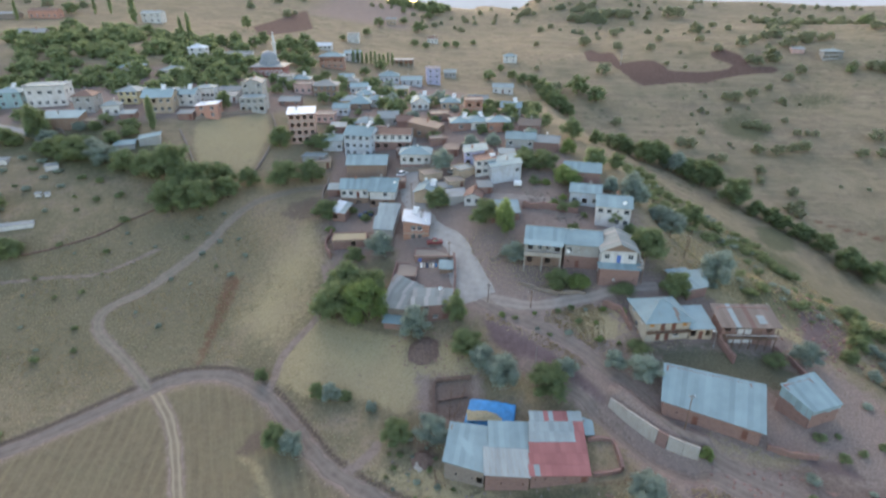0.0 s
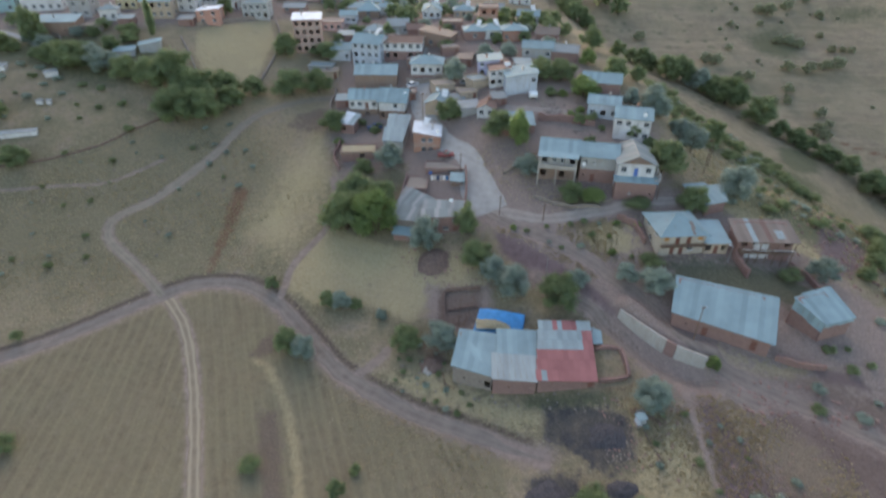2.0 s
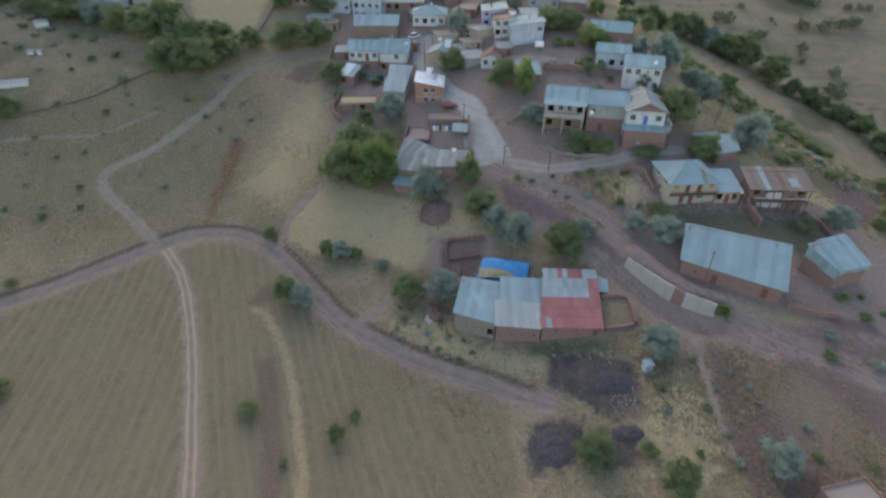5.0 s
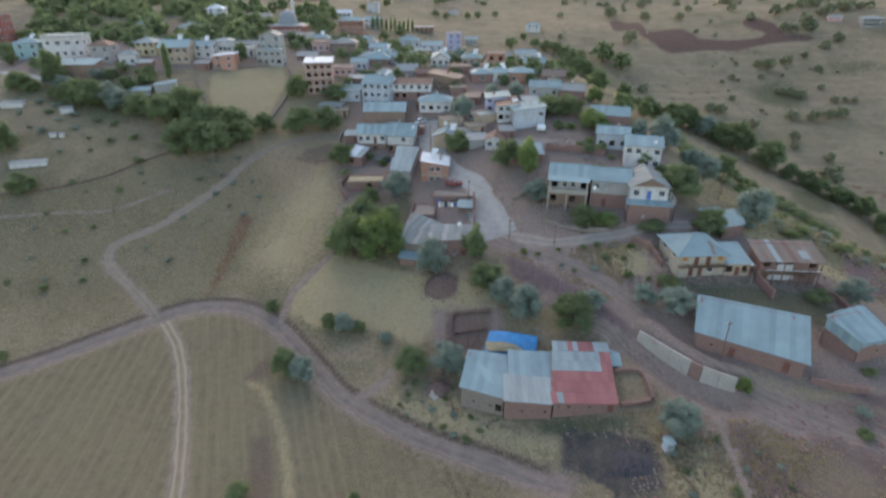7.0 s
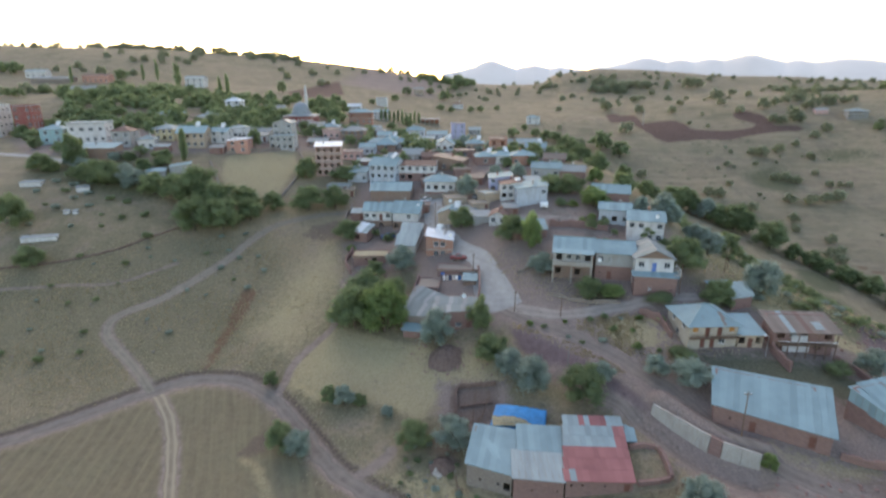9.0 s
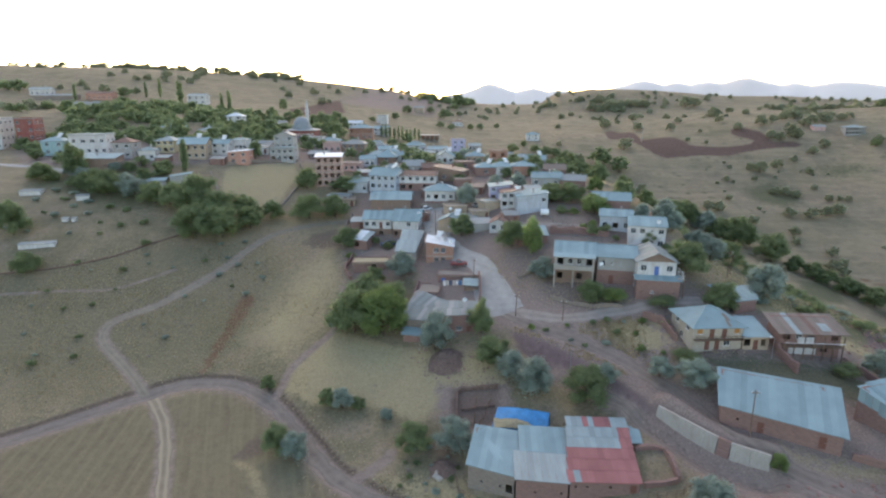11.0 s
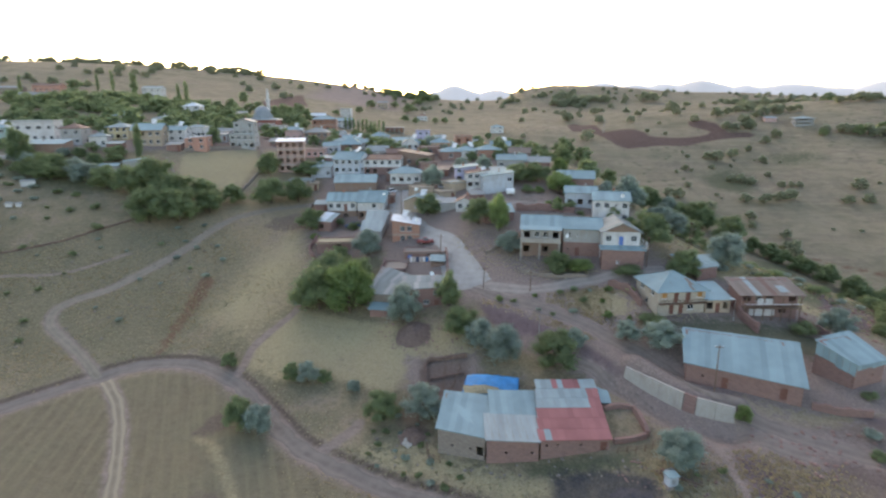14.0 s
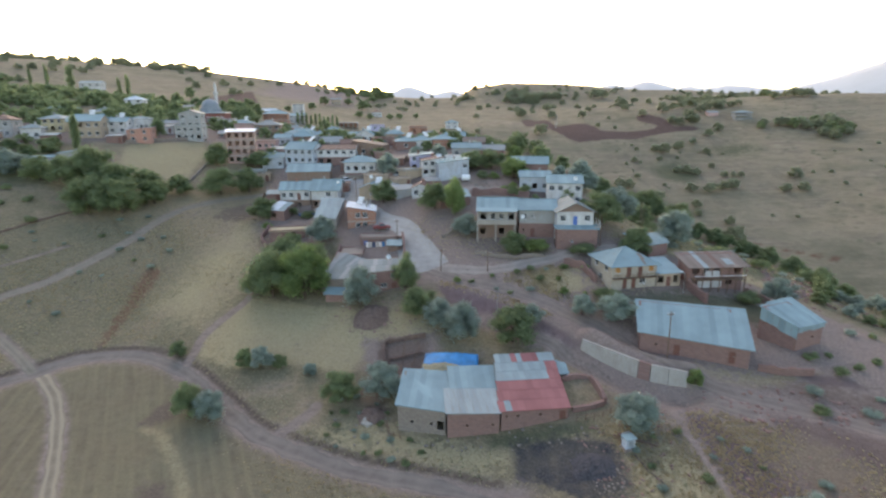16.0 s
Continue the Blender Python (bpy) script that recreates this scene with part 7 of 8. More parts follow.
# ---- small sheds, stores and walls packed between the houses ----
for args in (
    ("earth-roofed store between houses", -13.5, 157.0, 6, 4.0, 4.5, 2.4, "mud", "earth", "flat"),
    ("mud-brick lean-to beside a house", -33.5, 157.5, 4, 4.2, 4.0, 2.3, "mud", "pale", "back"),
    ("earth-roofed store on a slope", -40.5, 173.0, 10, 6.0, 5.0, 2.2, "tan", "earth", "flat"),
    ("low shed with a pale cement roof", -44.0, 176.5, -6, 7.5, 4.5, 2.0, "grey", "pale", "flat"),
    ("mud-brick stable with a rusty roof", 2.5, 172.5, -8, 5.0, 4.5, 2.4, "mud", "rust", "back"),
    ("earth-roofed stable above a lane", -1.5, 181.0, 10, 5.5, 5.0, 2.4, "mud", "earth", "flat"),
    ("tan store with an earth roof", 4.0, 152.5, 18, 5.0, 4.0, 2.2, "tan", "earth", "flat"),
    ("mud-brick shed with a grey roof", 12.5, 147.5, 8, 4.0, 4.0, 2.2, "mud", "grey", "back"),
    ("mud-brick shed beside a white house", 47.6, 133.5, -14, 4.0, 6.0, 3.0, "brick", "rust", "back"),
    ("low store with a pale roof beside a lane", 20.5, 165.0, 4, 5.0, 4.5, 2.4, "grey", "pale", "back"),
    ("mud-brick stable behind a shop", 5.0, 196.0, 4, 5.5, 5.0, 2.4, "mud", "earth", "flat"),
    ("small tan house with a rusty roof", -22.5, 192.5, 0, 5.0, 4.5, 2.6, "tan", "rust", "back"),
    ("mud-brick shed with a pale roof", -38.5, 196.5, 4, 5.5, 5.0, 2.6, "mud", "pale", "back"),
    ("earth-roofed stable below a flat-roofed house", -13.0, 175.8, 4, 5.0, 4.0, 2.3, "mud", "earth", "flat"),
    ("low wall-like shed beside a street", 1.0, 150.5, 16, 3.6, 3.2, 2.0, "tan", "grey", "back"),
    ("low white store with a grey roof", -84.5, 216.0, 4, 6.0, 5.0, 2.6, "white", "grey", "back"),
    ("mud-brick shed beside a field", -93.0, 195.0, 8, 5.0, 4.0, 2.3, "mud", "grey", "back"),
    ("mud-brick shed below yellow house", -112.0, 191.5, 8, 5.0, 4.0, 2.3, "mud", "pale", "back"),
    ("low stone shed below a lane", -121.0, 185.0, 8, 7.0, 4.0, 2.2, "stone", "earth", "flat"),
    ("low brick shed in a garden", -106.5, 213.5, 4, 5.5, 5.0, 3.0, "brick", "pale", "back"),
):
    label, x, y, yaw, w, d, h, wall_, roof_, kind_ = args
    house(label, x, y, yaw, w, d, h, kind_, 0.6, 0.25, wall_, roof_, ("okd" if w > 4.5 else "od",), (), chimney=False, category="shed", name="shed")
for label, pts, hh in (
    ("mud-stone garden wall between houses", [(-36, 150), (-37.5, 158), (-37, 166)], 1.1),
    ("rough terrace wall below a white house", [(-15, 166.6), (-9, 166.2), (-3.5, 167.2)], 1.5),
    ("rough terrace wall in the village", [(-4, 174.5), (2, 176.5), (8, 178)], 1.3),
    ("rough yard wall in the village", [(8, 147), (12.5, 143.5), (17, 142)], 1.2),
    ("broken yard wall on a slope", [(12, 120), (17, 122.5), (21.5, 123.5)], 0.8),
    ("low terrace wall below concrete house", [(18.5, 111.5), (25, 107.8), (33, 106.8)], 0.8),
    ("long field wall below the village", [(-92, 187), (-85, 176), (-76, 160.5)], 0.7),
    ("low field wall beside a straw field", [(-62, 166), (-60.5, 180), (-61, 195), (-66, 209)], 0.7),
    ("garden wall above a straw field", [(-90, 196), (-80, 204.5), (-68, 212)], 0.9),
    ("garden wall along a lane", [(-152, 190), (-140, 186), (-128, 180)], 1.0),
):
    wall_line(label, pts, hh, 0.4, STONE)
cistern = tagged(new("cistern"), "white plastic water cistern on a stand", "cistern")
cistern.matrix_basis = pose(21.8, 149.3, float(land(21.8, 149.3)))
bm = bmesh.new()
tube(bm, (-1.1, 0, 1.2), (1.1, 0, 1.2), 0.85, 0.85, 14)
part("tank", bm, WHITEPAINT, cistern)
for lx in (-0.8, 0.8):
    for ly in (-0.5, 0.5):
        bm = bmesh.new()
        bar(bm, (lx, ly, -0.3), (lx, ly, 0.6), 0.06)
        part("leg", bm, STEEL, cistern)


def dish(x, y, z, yaw):
    root = tagged(new("satellite_dish"), "white satellite dish on a roof", "satellite dish", "satellite dishes")
    root.matrix_basis = pose(x, y, z, 0, 0, yaw)
    bm = bmesh.new()
    rings = []
    for k in range(4):
        q = k / 3 * 0.5
        rings.append([bm.verts.new((q * math.cos(a * math.pi / 6), -0.1 - 0.35 * q * q * 2 + 0.3, 1.0 + q * math.sin(a * math.pi / 6))) for a in range(12)])
    for a, b in zip(rings, rings[1:]):
        for i in range(12):
            j = (i + 1) % 12
            bm.faces.new((a[i], a[j], b[j], b[i]))
    bmesh.ops.remove_doubles(bm, verts=bm.verts, dist=0.001)
    bmesh.ops.solidify(bm, geom=bm.faces[:], thickness=0.03)
    part("reflector", bm, WHITEPAINT, root)
    bm = bmesh.new()
    bar(bm, (0, 0.22, -0.6), (0, 0.22, 1.0), 0.03)
    part("mast", bm, STEEL, root)


dish(-4.4, 133.2, 18.7, 10)
dish(29.6, 113.6, 19.0, -8)
dish(-14.5, 153.5, 22.3, 15)
dish(-0.6, 108.0, 12.2, 0)
dish(46.5, 128.2, 25.5, -10)
dish(-5.0, 152, 24.0, 0)


# a small tank house and felled logs beside the dung yard
tank = tagged(new("tank_house"), "small bluish-white metal tank house on a stone footing", "tank house")
tank.matrix_basis = pose(31.1, 58.5, float(land(31.1, 58.5)), 0, 0, 12)
for name_, dims, mt in (("footing", (-0.85, -0.7, -0.4, 0.85, 0.7, 0.35), STONE), ("cabin", (-0.7, -0.55, 0.35, 0.7, 0.55, 1.75), WALLS["bluewhite"]), ("roof_plate", (-0.85, -0.7, 1.75, 0.85, 0.7, 1.83), ROOFS["blue"]), ("hatch", (-0.3, -0.6, 0.6, 0.3, -0.553, 1.5), STEEL)):
    local_box(name_, tank, mt, dims)
for ax, ay, bx, by, r_ in ((32.4, 60.0, 34.8, 58.0, 0.16), (31.5, 57.4, 32.0, 54.2, 0.12), (32.2, 54.0, 33.2, 51.6, 0.1)):
    log = tagged(new("log"), "grey weathered log lying on dry grass", "log")
    za, zb = float(land(ax, ay)), float(land(bx, by))
    log.matrix_basis = pose(ax, ay, za)
    bm = bmesh.new()
    tube(bm, (0, 0, r_ * 0.7), (bx - ax, by - ay, zb - za + r_ * 0.7), r_, r_ * 0.7, 9)
    part("trunk", bm, BARK, log)
    bm = bmesh.new()
    q = Vector((bx - ax, by - ay, zb - za)) * 0.6
    tube(bm, q + Vector((0, 0, r_)), q + Vector((0.5, 0.3, 0.4)), r_ * 0.4, r_ * 0.2, 6)
    part("branch_stub", bm, BARK, log)
rocks(60, [(24, 51.6), (28.5, 52.0), (28.8, 56), (25, 56)], (0.06, 0.17), 6, "pale stones and litter on a dung yard", STONE)
rocks(120, [(38, 64), (47, 66), (58, 54), (56, 38), (34, 38), (33, 54)], (0.08, 0.25), 7, "reddish stones on an eroded bank", MUD)
rocks(120, [(8, 132), (20, 128), (34, 108), (16, 104), (6, 124)], (0.08, 0.25), 8, "small stones on bare village soil", STONE)
rocks(160, [(-36, 146), (-12, 128), (2, 140), (6, 160), (-10, 168), (-36, 165)], (0.12, 0.42), 9, "stones and litter strewn round village houses", STONE)
rocks(160, [(-14, 172), (10, 150), (26, 160), (24, 182), (-10, 186)], (0.15, 0.5), 10, "stones and litter strewn round village houses", MUD)
rocks(120, [(-15, 100), (4, 101), (10, 94), (2, 88), (-8, 92)], (0.1, 0.28), 11, "stones below an old mud-brick house", MUD)
rocks(120, [(24, 62), (34, 66), (38, 60), (34, 52), (26, 50)], (0.08, 0.26), 12, "stones on trampled ground beside a barn", MUD)

# ---- trees ----
def crown_mesh(name, seed, material, shape, count, leaf):
    """A crown 1 high and 1 wide on average: lobes of leaf clumps with gaps, over a dark inner mass of twigs and leaves."""
    r = random.Random(seed)
    bm = bmesh.new()
    lobes = []
    n = {"round": 11, "poplar": 10, "bush": 7, "silver": 12}[shape]
    for i in range(n):
        t = (i + 0.5) / n
        a = i * 2.4 + r.uniform(-0.4, 0.4)
        if shape == "poplar":
            lobes.append((Vector((0.12 * math.cos(a), 0.12 * math.sin(a), 0.1 + 0.85 * t)), 0.3 * (1 - 0.75 * abs(t - 0.4)), 0.16))
        elif shape == "bush":
            lobes.append((Vector((0.27 * math.cos(a), 0.27 * math.sin(a), 0.28 + 0.3 * r.random())), r.uniform(0.22, 0.32), r.uniform(0.22, 0.3)))
        else:
            z = 0.22 + 0.62 * t
            q = 0.36 * math.sin(math.pi * min(1, 0.25 + 0.7 * t)) * r.uniform(0.75, 1.1)
            rad = r.uniform(0.16, 0.25)
            lobes.append((Vector((q * math.cos(a), q * math.sin(a), z)), rad, rad * r.uniform(0.7, 1.1)))
            for _ in range(2):
                b, e = r.uniform(0, 6.28), r.uniform(0.4, 0.9) * rad
                lobes.append((Vector((q * math.cos(a) + e * math.cos(b), q * math.sin(a) + e * math.sin(b), z + r.uniform(-0.5, 0.9) * rad)), rad * 0.65, rad * 0.6))
    for c, rad, rz in lobes:
        v0 = bmesh.ops.create_icosphere(bm, subdivisions=1, radius=1.0)["verts"]
        for v in v0:
            k = 0.66 + 0.25 * noise.noise(v.co * 1.7 + c * 9 + Vector((seed, 0, 0)))
            v.co = c + Vector((v.co.x * rad * k, v.co.y * rad * k, v.co.z * rz * k))
    for i in range(count):
        c, rad, rz = r.choice(lobes)
        d = Vector((r.gauss(0, 1), r.gauss(0, 1), r.gauss(0.25, 1))).normalized()
        k = r.uniform(0.7, 1.12) if r.random() < 0.85 else r.uniform(1.1, 1.4)
        p = c + Vector((d.x * rad * k, d.y * rad * k, d.z * rz * k))
        nrm = (d + Vector((r.uniform(-0.7, 0.7), r.uniform(-0.7, 0.7), r.uniform(-0.2, 0.9)))).normalized()
        x = nrm.orthogonal().normalized()
        y = nrm.cross(x)
        ang = r.uniform(0, 6.28)
        x, y = x * math.cos(ang) + y * math.sin(ang), y * math.cos(ang) - x * math.sin(ang)
        s = leaf * r.uniform(0.6, 1.35)
        v = [bm.verts.new(p + o) for o in (-x * s, -y * s * 0.55 + nrm * s * 0.15, x * s, y * s * 0.55 + nrm * s * 0.15)]
        bm.faces.new(v)
    me = bpy.data.meshes.new(name)
    bm.to_mesh(me)
    bm.free()
    me.materials.append(material)
    return me


def trunk_mesh(seed, tall):
    r = random.Random(seed)
    bm = bmesh.new()
    tube(bm, (0, 0, -0.06), (0.02, 0.01, 0.25), 0.035, 0.024, 7)
    tube(bm, (0.02, 0.01, 0.24), (0, 0, 0.72 if tall else 0.55), 0.024, 0.008, 6)
    for i in range(5):
        a = i * 1.3 + r.random()
        tube(bm, (0.01, 0, 0.18 + 0.05 * i), (0.26 * math.cos(a), 0.26 * math.sin(a), 0.42 + 0.06 * i), 0.013, 0.005, 5)
    me = bpy.data.meshes.new("trunk")
    bm.to_mesh(me)
    bm.free()
    me.materials.append(BARK)
    return me


KINDS = {
    "r": ("broadleaf_tree", "round", GREEN, "dense green broadleaf tree on dry ground"),
    "l": ("broadleaf_tree", "round", LIGHTGREEN, "bright green young leafy tree in a yard"),
    "s": ("willow_tree", "silver", SILVER, "silver-grey willow-like tree with soft foliage"),
    "p": ("poplar_tree", "poplar", GREEN, "slim tall dark green poplar tree"),
    "b": ("shrub", "bush", GREEN, "low dark green shrub on dry ground"),
    "o": ("oak_tree", "round", HAZED_OAK, "small dull green oak paled by haze on a dry slope"),
    "c": ("shrub", "bush", SILVER, "low grey-green shrub on dry ground"),
}
NEAR_CROWNS = {k: [crown_mesh("crown", 11 * i + ord(k), v[2], v[1], 5200 if v[1] != "bush" else 2000, 0.027) for i in range(3)] for k, v in KINDS.items() if k != "o"}
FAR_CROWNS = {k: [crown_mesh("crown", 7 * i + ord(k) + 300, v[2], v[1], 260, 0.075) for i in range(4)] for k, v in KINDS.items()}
TRUNKS = [trunk_mesh(i, i % 2) for i in range(4)]
GROUPS = {"r": "broadleaf trees", "l": "broadleaf trees", "s": "willows", "p": "poplars", "b": "shrubs", "o": "oaks on the hills", "c": "shrubs"}


def tree(x, y, wide, tall, kind="r", far=False):
    name, shape, mat_, label = KINDS[kind]
    root = tagged(new(name), label, "shrub" if kind in "bc" else "tree", GROUPS[kind])
    root.matrix_basis = pose(x, y, float(land(x, y)) - 0.1, 0, 0, rnd.uniform(0, 360))
    cm = rnd.choice((FAR_CROWNS if far else NEAR_CROWNS)[kind])
    c = new("crown", cm)
    c.parent = root
    c.scale = (wide * 1.12, wide * 1.12, tall)
    t = new("trunk", rnd.choice(TRUNKS))
    t.parent = root
    t.scale = (wide * 0.8, wide * 0.8, tall)
    return root


for x, y, w, h, k in [(-25.0, 107.6, 9.2, 10.4, "r"), (-18.0, 105.2, 8.6, 11.2, "l"), (-23.0, 114.2, 9, 9, "r"), (-17.6, 113.0, 7, 7.5, "r"), (-29.1, 109.4, 4.4, 4.3, "s"), (-6.5, 99.5, 6.0, 8.0, "s"), (2.9, 102.8, 4.6, 7.2, "r"), (5.0, 95.0, 6.5, 5.2, "r"), (8.5, 90.2, 5.0, 5.6, "s"), (12.2, 86.2, 6.4, 7.0, "s")]:
    tree(x, y, w, h, k)
for x, y, w, h, k in [(20.8, 83.4, 7.2, 6.6, "r"), (24.9, 86.9, 4.2, 3.8, "s"), (34.8, 87.7, 4.2, 3.9, "s"), (40.0, 84.6, 6.2, 4.9, "s"), (40.3, 90.6, 4.7, 3.0, "b"), (-26.0, 86.3, 2.9, 3.3, "r"), (-22.9, 85.3, 3.8, 3.9, "s"), (-19.8, 85.2, 2.4, 2.4, "r"), (-14.4, 82.2, 2.3, 2.1, "s"), (-8.8, 75.4, 5.4, 5.0, "r"), (-1.9, 75.3, 5.6, 5.6, "s")]:
    tree(x, y, w, h, k)
for x, y, w, h, k in [(-31.6, 74.7, 4.5, 5.4, "r"), (-28.4, 73.4, 4.4, 5.2, "s"), (-38.9, 91.0, 2.7, 3.0, "r"), (-1.7, 144.1, 6.6, 6.3, "r"), (11.6, 134.1, 6.9, 7.1, "r"), (16.2, 129.5, 5.1, 9.3, "l"), (-0.2, 164.4, 5.6, 7.1, "s"), (17.7, 118.9, 5.7, 5.0, "s"), (26.6, 109.2, 5.2, 5.0, "r"), (31.8, 109.2, 5.6, 2.6, "l"), (44.9, 130.3, 5.1, 4.7, "r")]:
    tree(x, y, w, h, k)
for x, y, w, h, k in [(49.5, 117.0, 9.0, 8.2, "r"), (52.7, 105.7, 5.9, 5.7, "r"), (64.6, 110.9, 7.8, 8.0, "s"), (35.5, 148.6, 7.3, 6.0, "l"), (-57.0, 185.2, 7.2, 7.1, "r"), (-50.4, 164.1, 9.4, 8.0, "r"), (-42.4, 165.7, 7.6, 7.4, "r"), (-34.7, 146.7, 6.9, 6.0, "r"), (-16.6, 128.0, 6.8, 6.2, "s"), (-23.5, 126.6, 4.6, 4.4, "r"), (-43.3, 186.5, 10.0, 5.0, "r")]:
    tree(x, y, w, h, k)
for x, y, w, h, k in [(-79.1, 145.9, 10, 10, "r"), (-71.7, 147.9, 10, 9.5, "r"), (-66.0, 154.9, 7.4, 7.0, "r"), (-90.4, 159.2, 9.0, 8.6, "r"), (-84.0, 158.8, 12, 12, "r"), (-76, 155, 11, 10, "r"), (-70, 161, 8, 7, "r"), (-98.3, 160.8, 8, 7.0, "r"), (-61.4, 161.9, 5.8, 6.0, "r"), (-106.3, 164.0, 8, 6.4, "s"), (-115.4, 163.8, 9.4, 8.0, "r")]:
    tree(x, y, w, h, k)
for x, y, w, h, k in [(-134.5, 177.2, 7.0, 10.5, "r"), (-141.1, 170.1, 7.1, 6.3, "r"), (-125.8, 137.7, 6.9, 9.8, "r"), (-111.4, 123.8, 6.6, 5.4, "r"), (-89.6, 139.6, 2.8, 2.3, "b"), (-100.9, 186.7, 3.4, 10.6, "p"), (40.7, 106.0, 5.4, 3.4, "b"), (67.0, 87.1, 4.2, 3.1, "b"), (73.7, 88.2, 5.2, 5.0, "s"), (25.4, 160.2, 7.5, 5.4, "r"), (31.1, 159.4, 8.5, 5.7, "r")]:
    tree(x, y, w, h, k)
for x, y, w, h, k in [(-31.9, 51.4, 3.3, 3.0, "b"), (-17.4, 47.4, 2.6, 3.4, "r"), (-15.2, 51.2, 1.8, 1.9, "b"), (44.7, 42.1, 5.0, 4.6, "s"), (30.9, 39.7, 4.8, 6.0, "r"), (20.4, 44.7, 5.2, 4.4, "r"), (-72.2, 53.0, 3.7, 3.6, "b"), (-88.8, 94.2, 1.8, 2.0, "b"), (-84.5, 75.5, 2.2, 2.4, "b"), (-24.4, 43.1, 1.2, 1.5, "b"), (33.8, 61.5, 6.0, 5.2, "s"), (28.3, 45.0, 2.5, 2.2, "b"), (45.7, 67.8, 2.0, 2.8, "l")]:
    tree(x, y, w, h, k)
for x, y, w, h, k in [(78.1, 321.2, 12.0, 11.5, "r"), (87.2, 312.0, 9.7, 9.5, "r"), (-262.5, 360.0, 3.4, 11.1, "p"), (-231.3, 390.1, 3, 11.1, "p"), (-223.5, 394.7, 3.6, 13.8, "p"), (-195.0, 368.2, 6.2, 15.4, "p"), (-147.1, 324.5, 3.4, 12.1, "p"), (-145.0, 330.0, 3.6, 13.8, "p"), (-118.7, 328.9, 6.2, 7.9, "r"), (-217.3, 339.4, 10.7, 6.0, "r"), (-197.0, 284.8, 6.6, 5.7, "r"), (-205.2, 283.2, 6.6, 5.0, "r"), (-131.3, 388.5, 6.0, 8.5, "r"), (-9.9, 535.6, 10.9, 12.6, "r")]:
    tree(x, y, w, h, k, far=True)
for x, y, w, h, k in [(-83.5, 208.3, 4.8, 7.0, "r"), (-89.6, 227.9, 3.2, 7.6, "p")]:
    tree(x, y, w, h, k)


def woods(name, label, trees, kind="o"):
    """Far trees that nobody could count, as one object: crowns copied vertex by vertex."""
    vs, fs, count = [], [], 0
    r = random.Random(5)
    for x, y, w, h in trees:
        me = r.choice(FAR_CROWNS[kind])
        co = np.empty(len(me.vertices) * 3)
        me.vertices.foreach_get("co", co)
        co = co.reshape(-1, 3)
        a = r.uniform(0, 6.28)
        rot = np.array(((math.cos(a), -math.sin(a), 0), (math.sin(a), math.cos(a), 0), (0, 0, 1)))
        vs.append(co @ rot.T * (w * 1.1, w * 1.1, h) + (x, y, float(land(x, y)) - 0.27 * h))
        fs += [[i + count for i in p.vertices] for p in me.polygons]
        count += len(co)
    me = bpy.data.meshes.new(name)
    me.from_pydata(np.concatenate(vs).tolist(), [], fs)
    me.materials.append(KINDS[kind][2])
    return tagged(new(name, me), label, "trees", kind="stuff")


FAR_WOODS, FAR_GARDENS = [], []


def scatter(n, poly, wide, kinds, seed, far=True, gap=3.0, joined=None):
    """n trees strewn over a plan polygon."""
    r = random.Random(seed)
    xs, ys = [p[0] for p in poly], [p[1] for p in poly]
    got = []
    while len(got) < n and n < 2000:
        x, y = r.uniform(min(xs), max(xs)), r.uniform(min(ys), max(ys))
        lump = math.sin(0.045 * x + 1.9 * math.sin(0.03 * y)) + math.sin(0.06 * y - 1.7 * math.sin(0.025 * x + seed))
        if far and "o" in kinds and lump < r.uniform(-0.9, 1.5):
            n -= 0.01
            continue
        if any((x - a) ** 2 + (y - b) ** 2 < (q + 0.8) ** 2 for a, b, q in FOOTPRINTS) or soft(poly, np.array([x]), np.array([y]), 0.01)[0] < 0.5 or any((x - a) ** 2 + (y - b) ** 2 < gap * gap for a, b in got):
            n -= 0.02
            continue
        got.append((x, y))
        w = r.uniform(*wide)
        k = r.choice(kinds)
        if joined is not None:
            joined.append((x, y, w, w * r.uniform(0.75, 1.0)))
            continue
        tree(x, y, w * (0.45 if k == "p" else 1), w * (1.9 if k == "p" else r.uniform(0.75, 1.0)), k, far)


# belt of gardens behind the left end of the village
scatter(110, [(-225, 300), (-190, 340), (-120, 330), (-90, 300), (-105, 245), (-140, 235), (-190, 245)], (6, 10), "r", 1, gap=4.2, joined=FAR_GARDENS)
scatter(40, [(-190, 226), (-98, 222), (-92, 250), (-190, 250)], (4.5, 7.5), "r", 81, gap=4.5, joined=FAR_GARDENS)
scatter(14, [(-180, 240), (-150, 215), (-200, 200), (-230, 240)], (5, 8), "r", 2, gap=6, joined=FAR_GARDENS)
scatter(16, [(-95, 240), (-60, 300), (-20, 270), (-50, 200)], (4, 7), "rr", 3, gap=6)
scatter(14, [(-20, 240), (40, 240), (45, 200), (0, 215)], (4, 7), "rrs", 4, gap=6)
# line of trees down the far side of the ridge
scatter(20, [(84, 90), (92, 78), (104, 92), (100, 112), (93, 100)], (2, 4.5), "rbs", 9, False, gap=2.6)
scatter(40, [(55, 60), (100, 40), (110, 90), (75, 80)], (1, 2.2), "bcb", 10, False, gap=3)
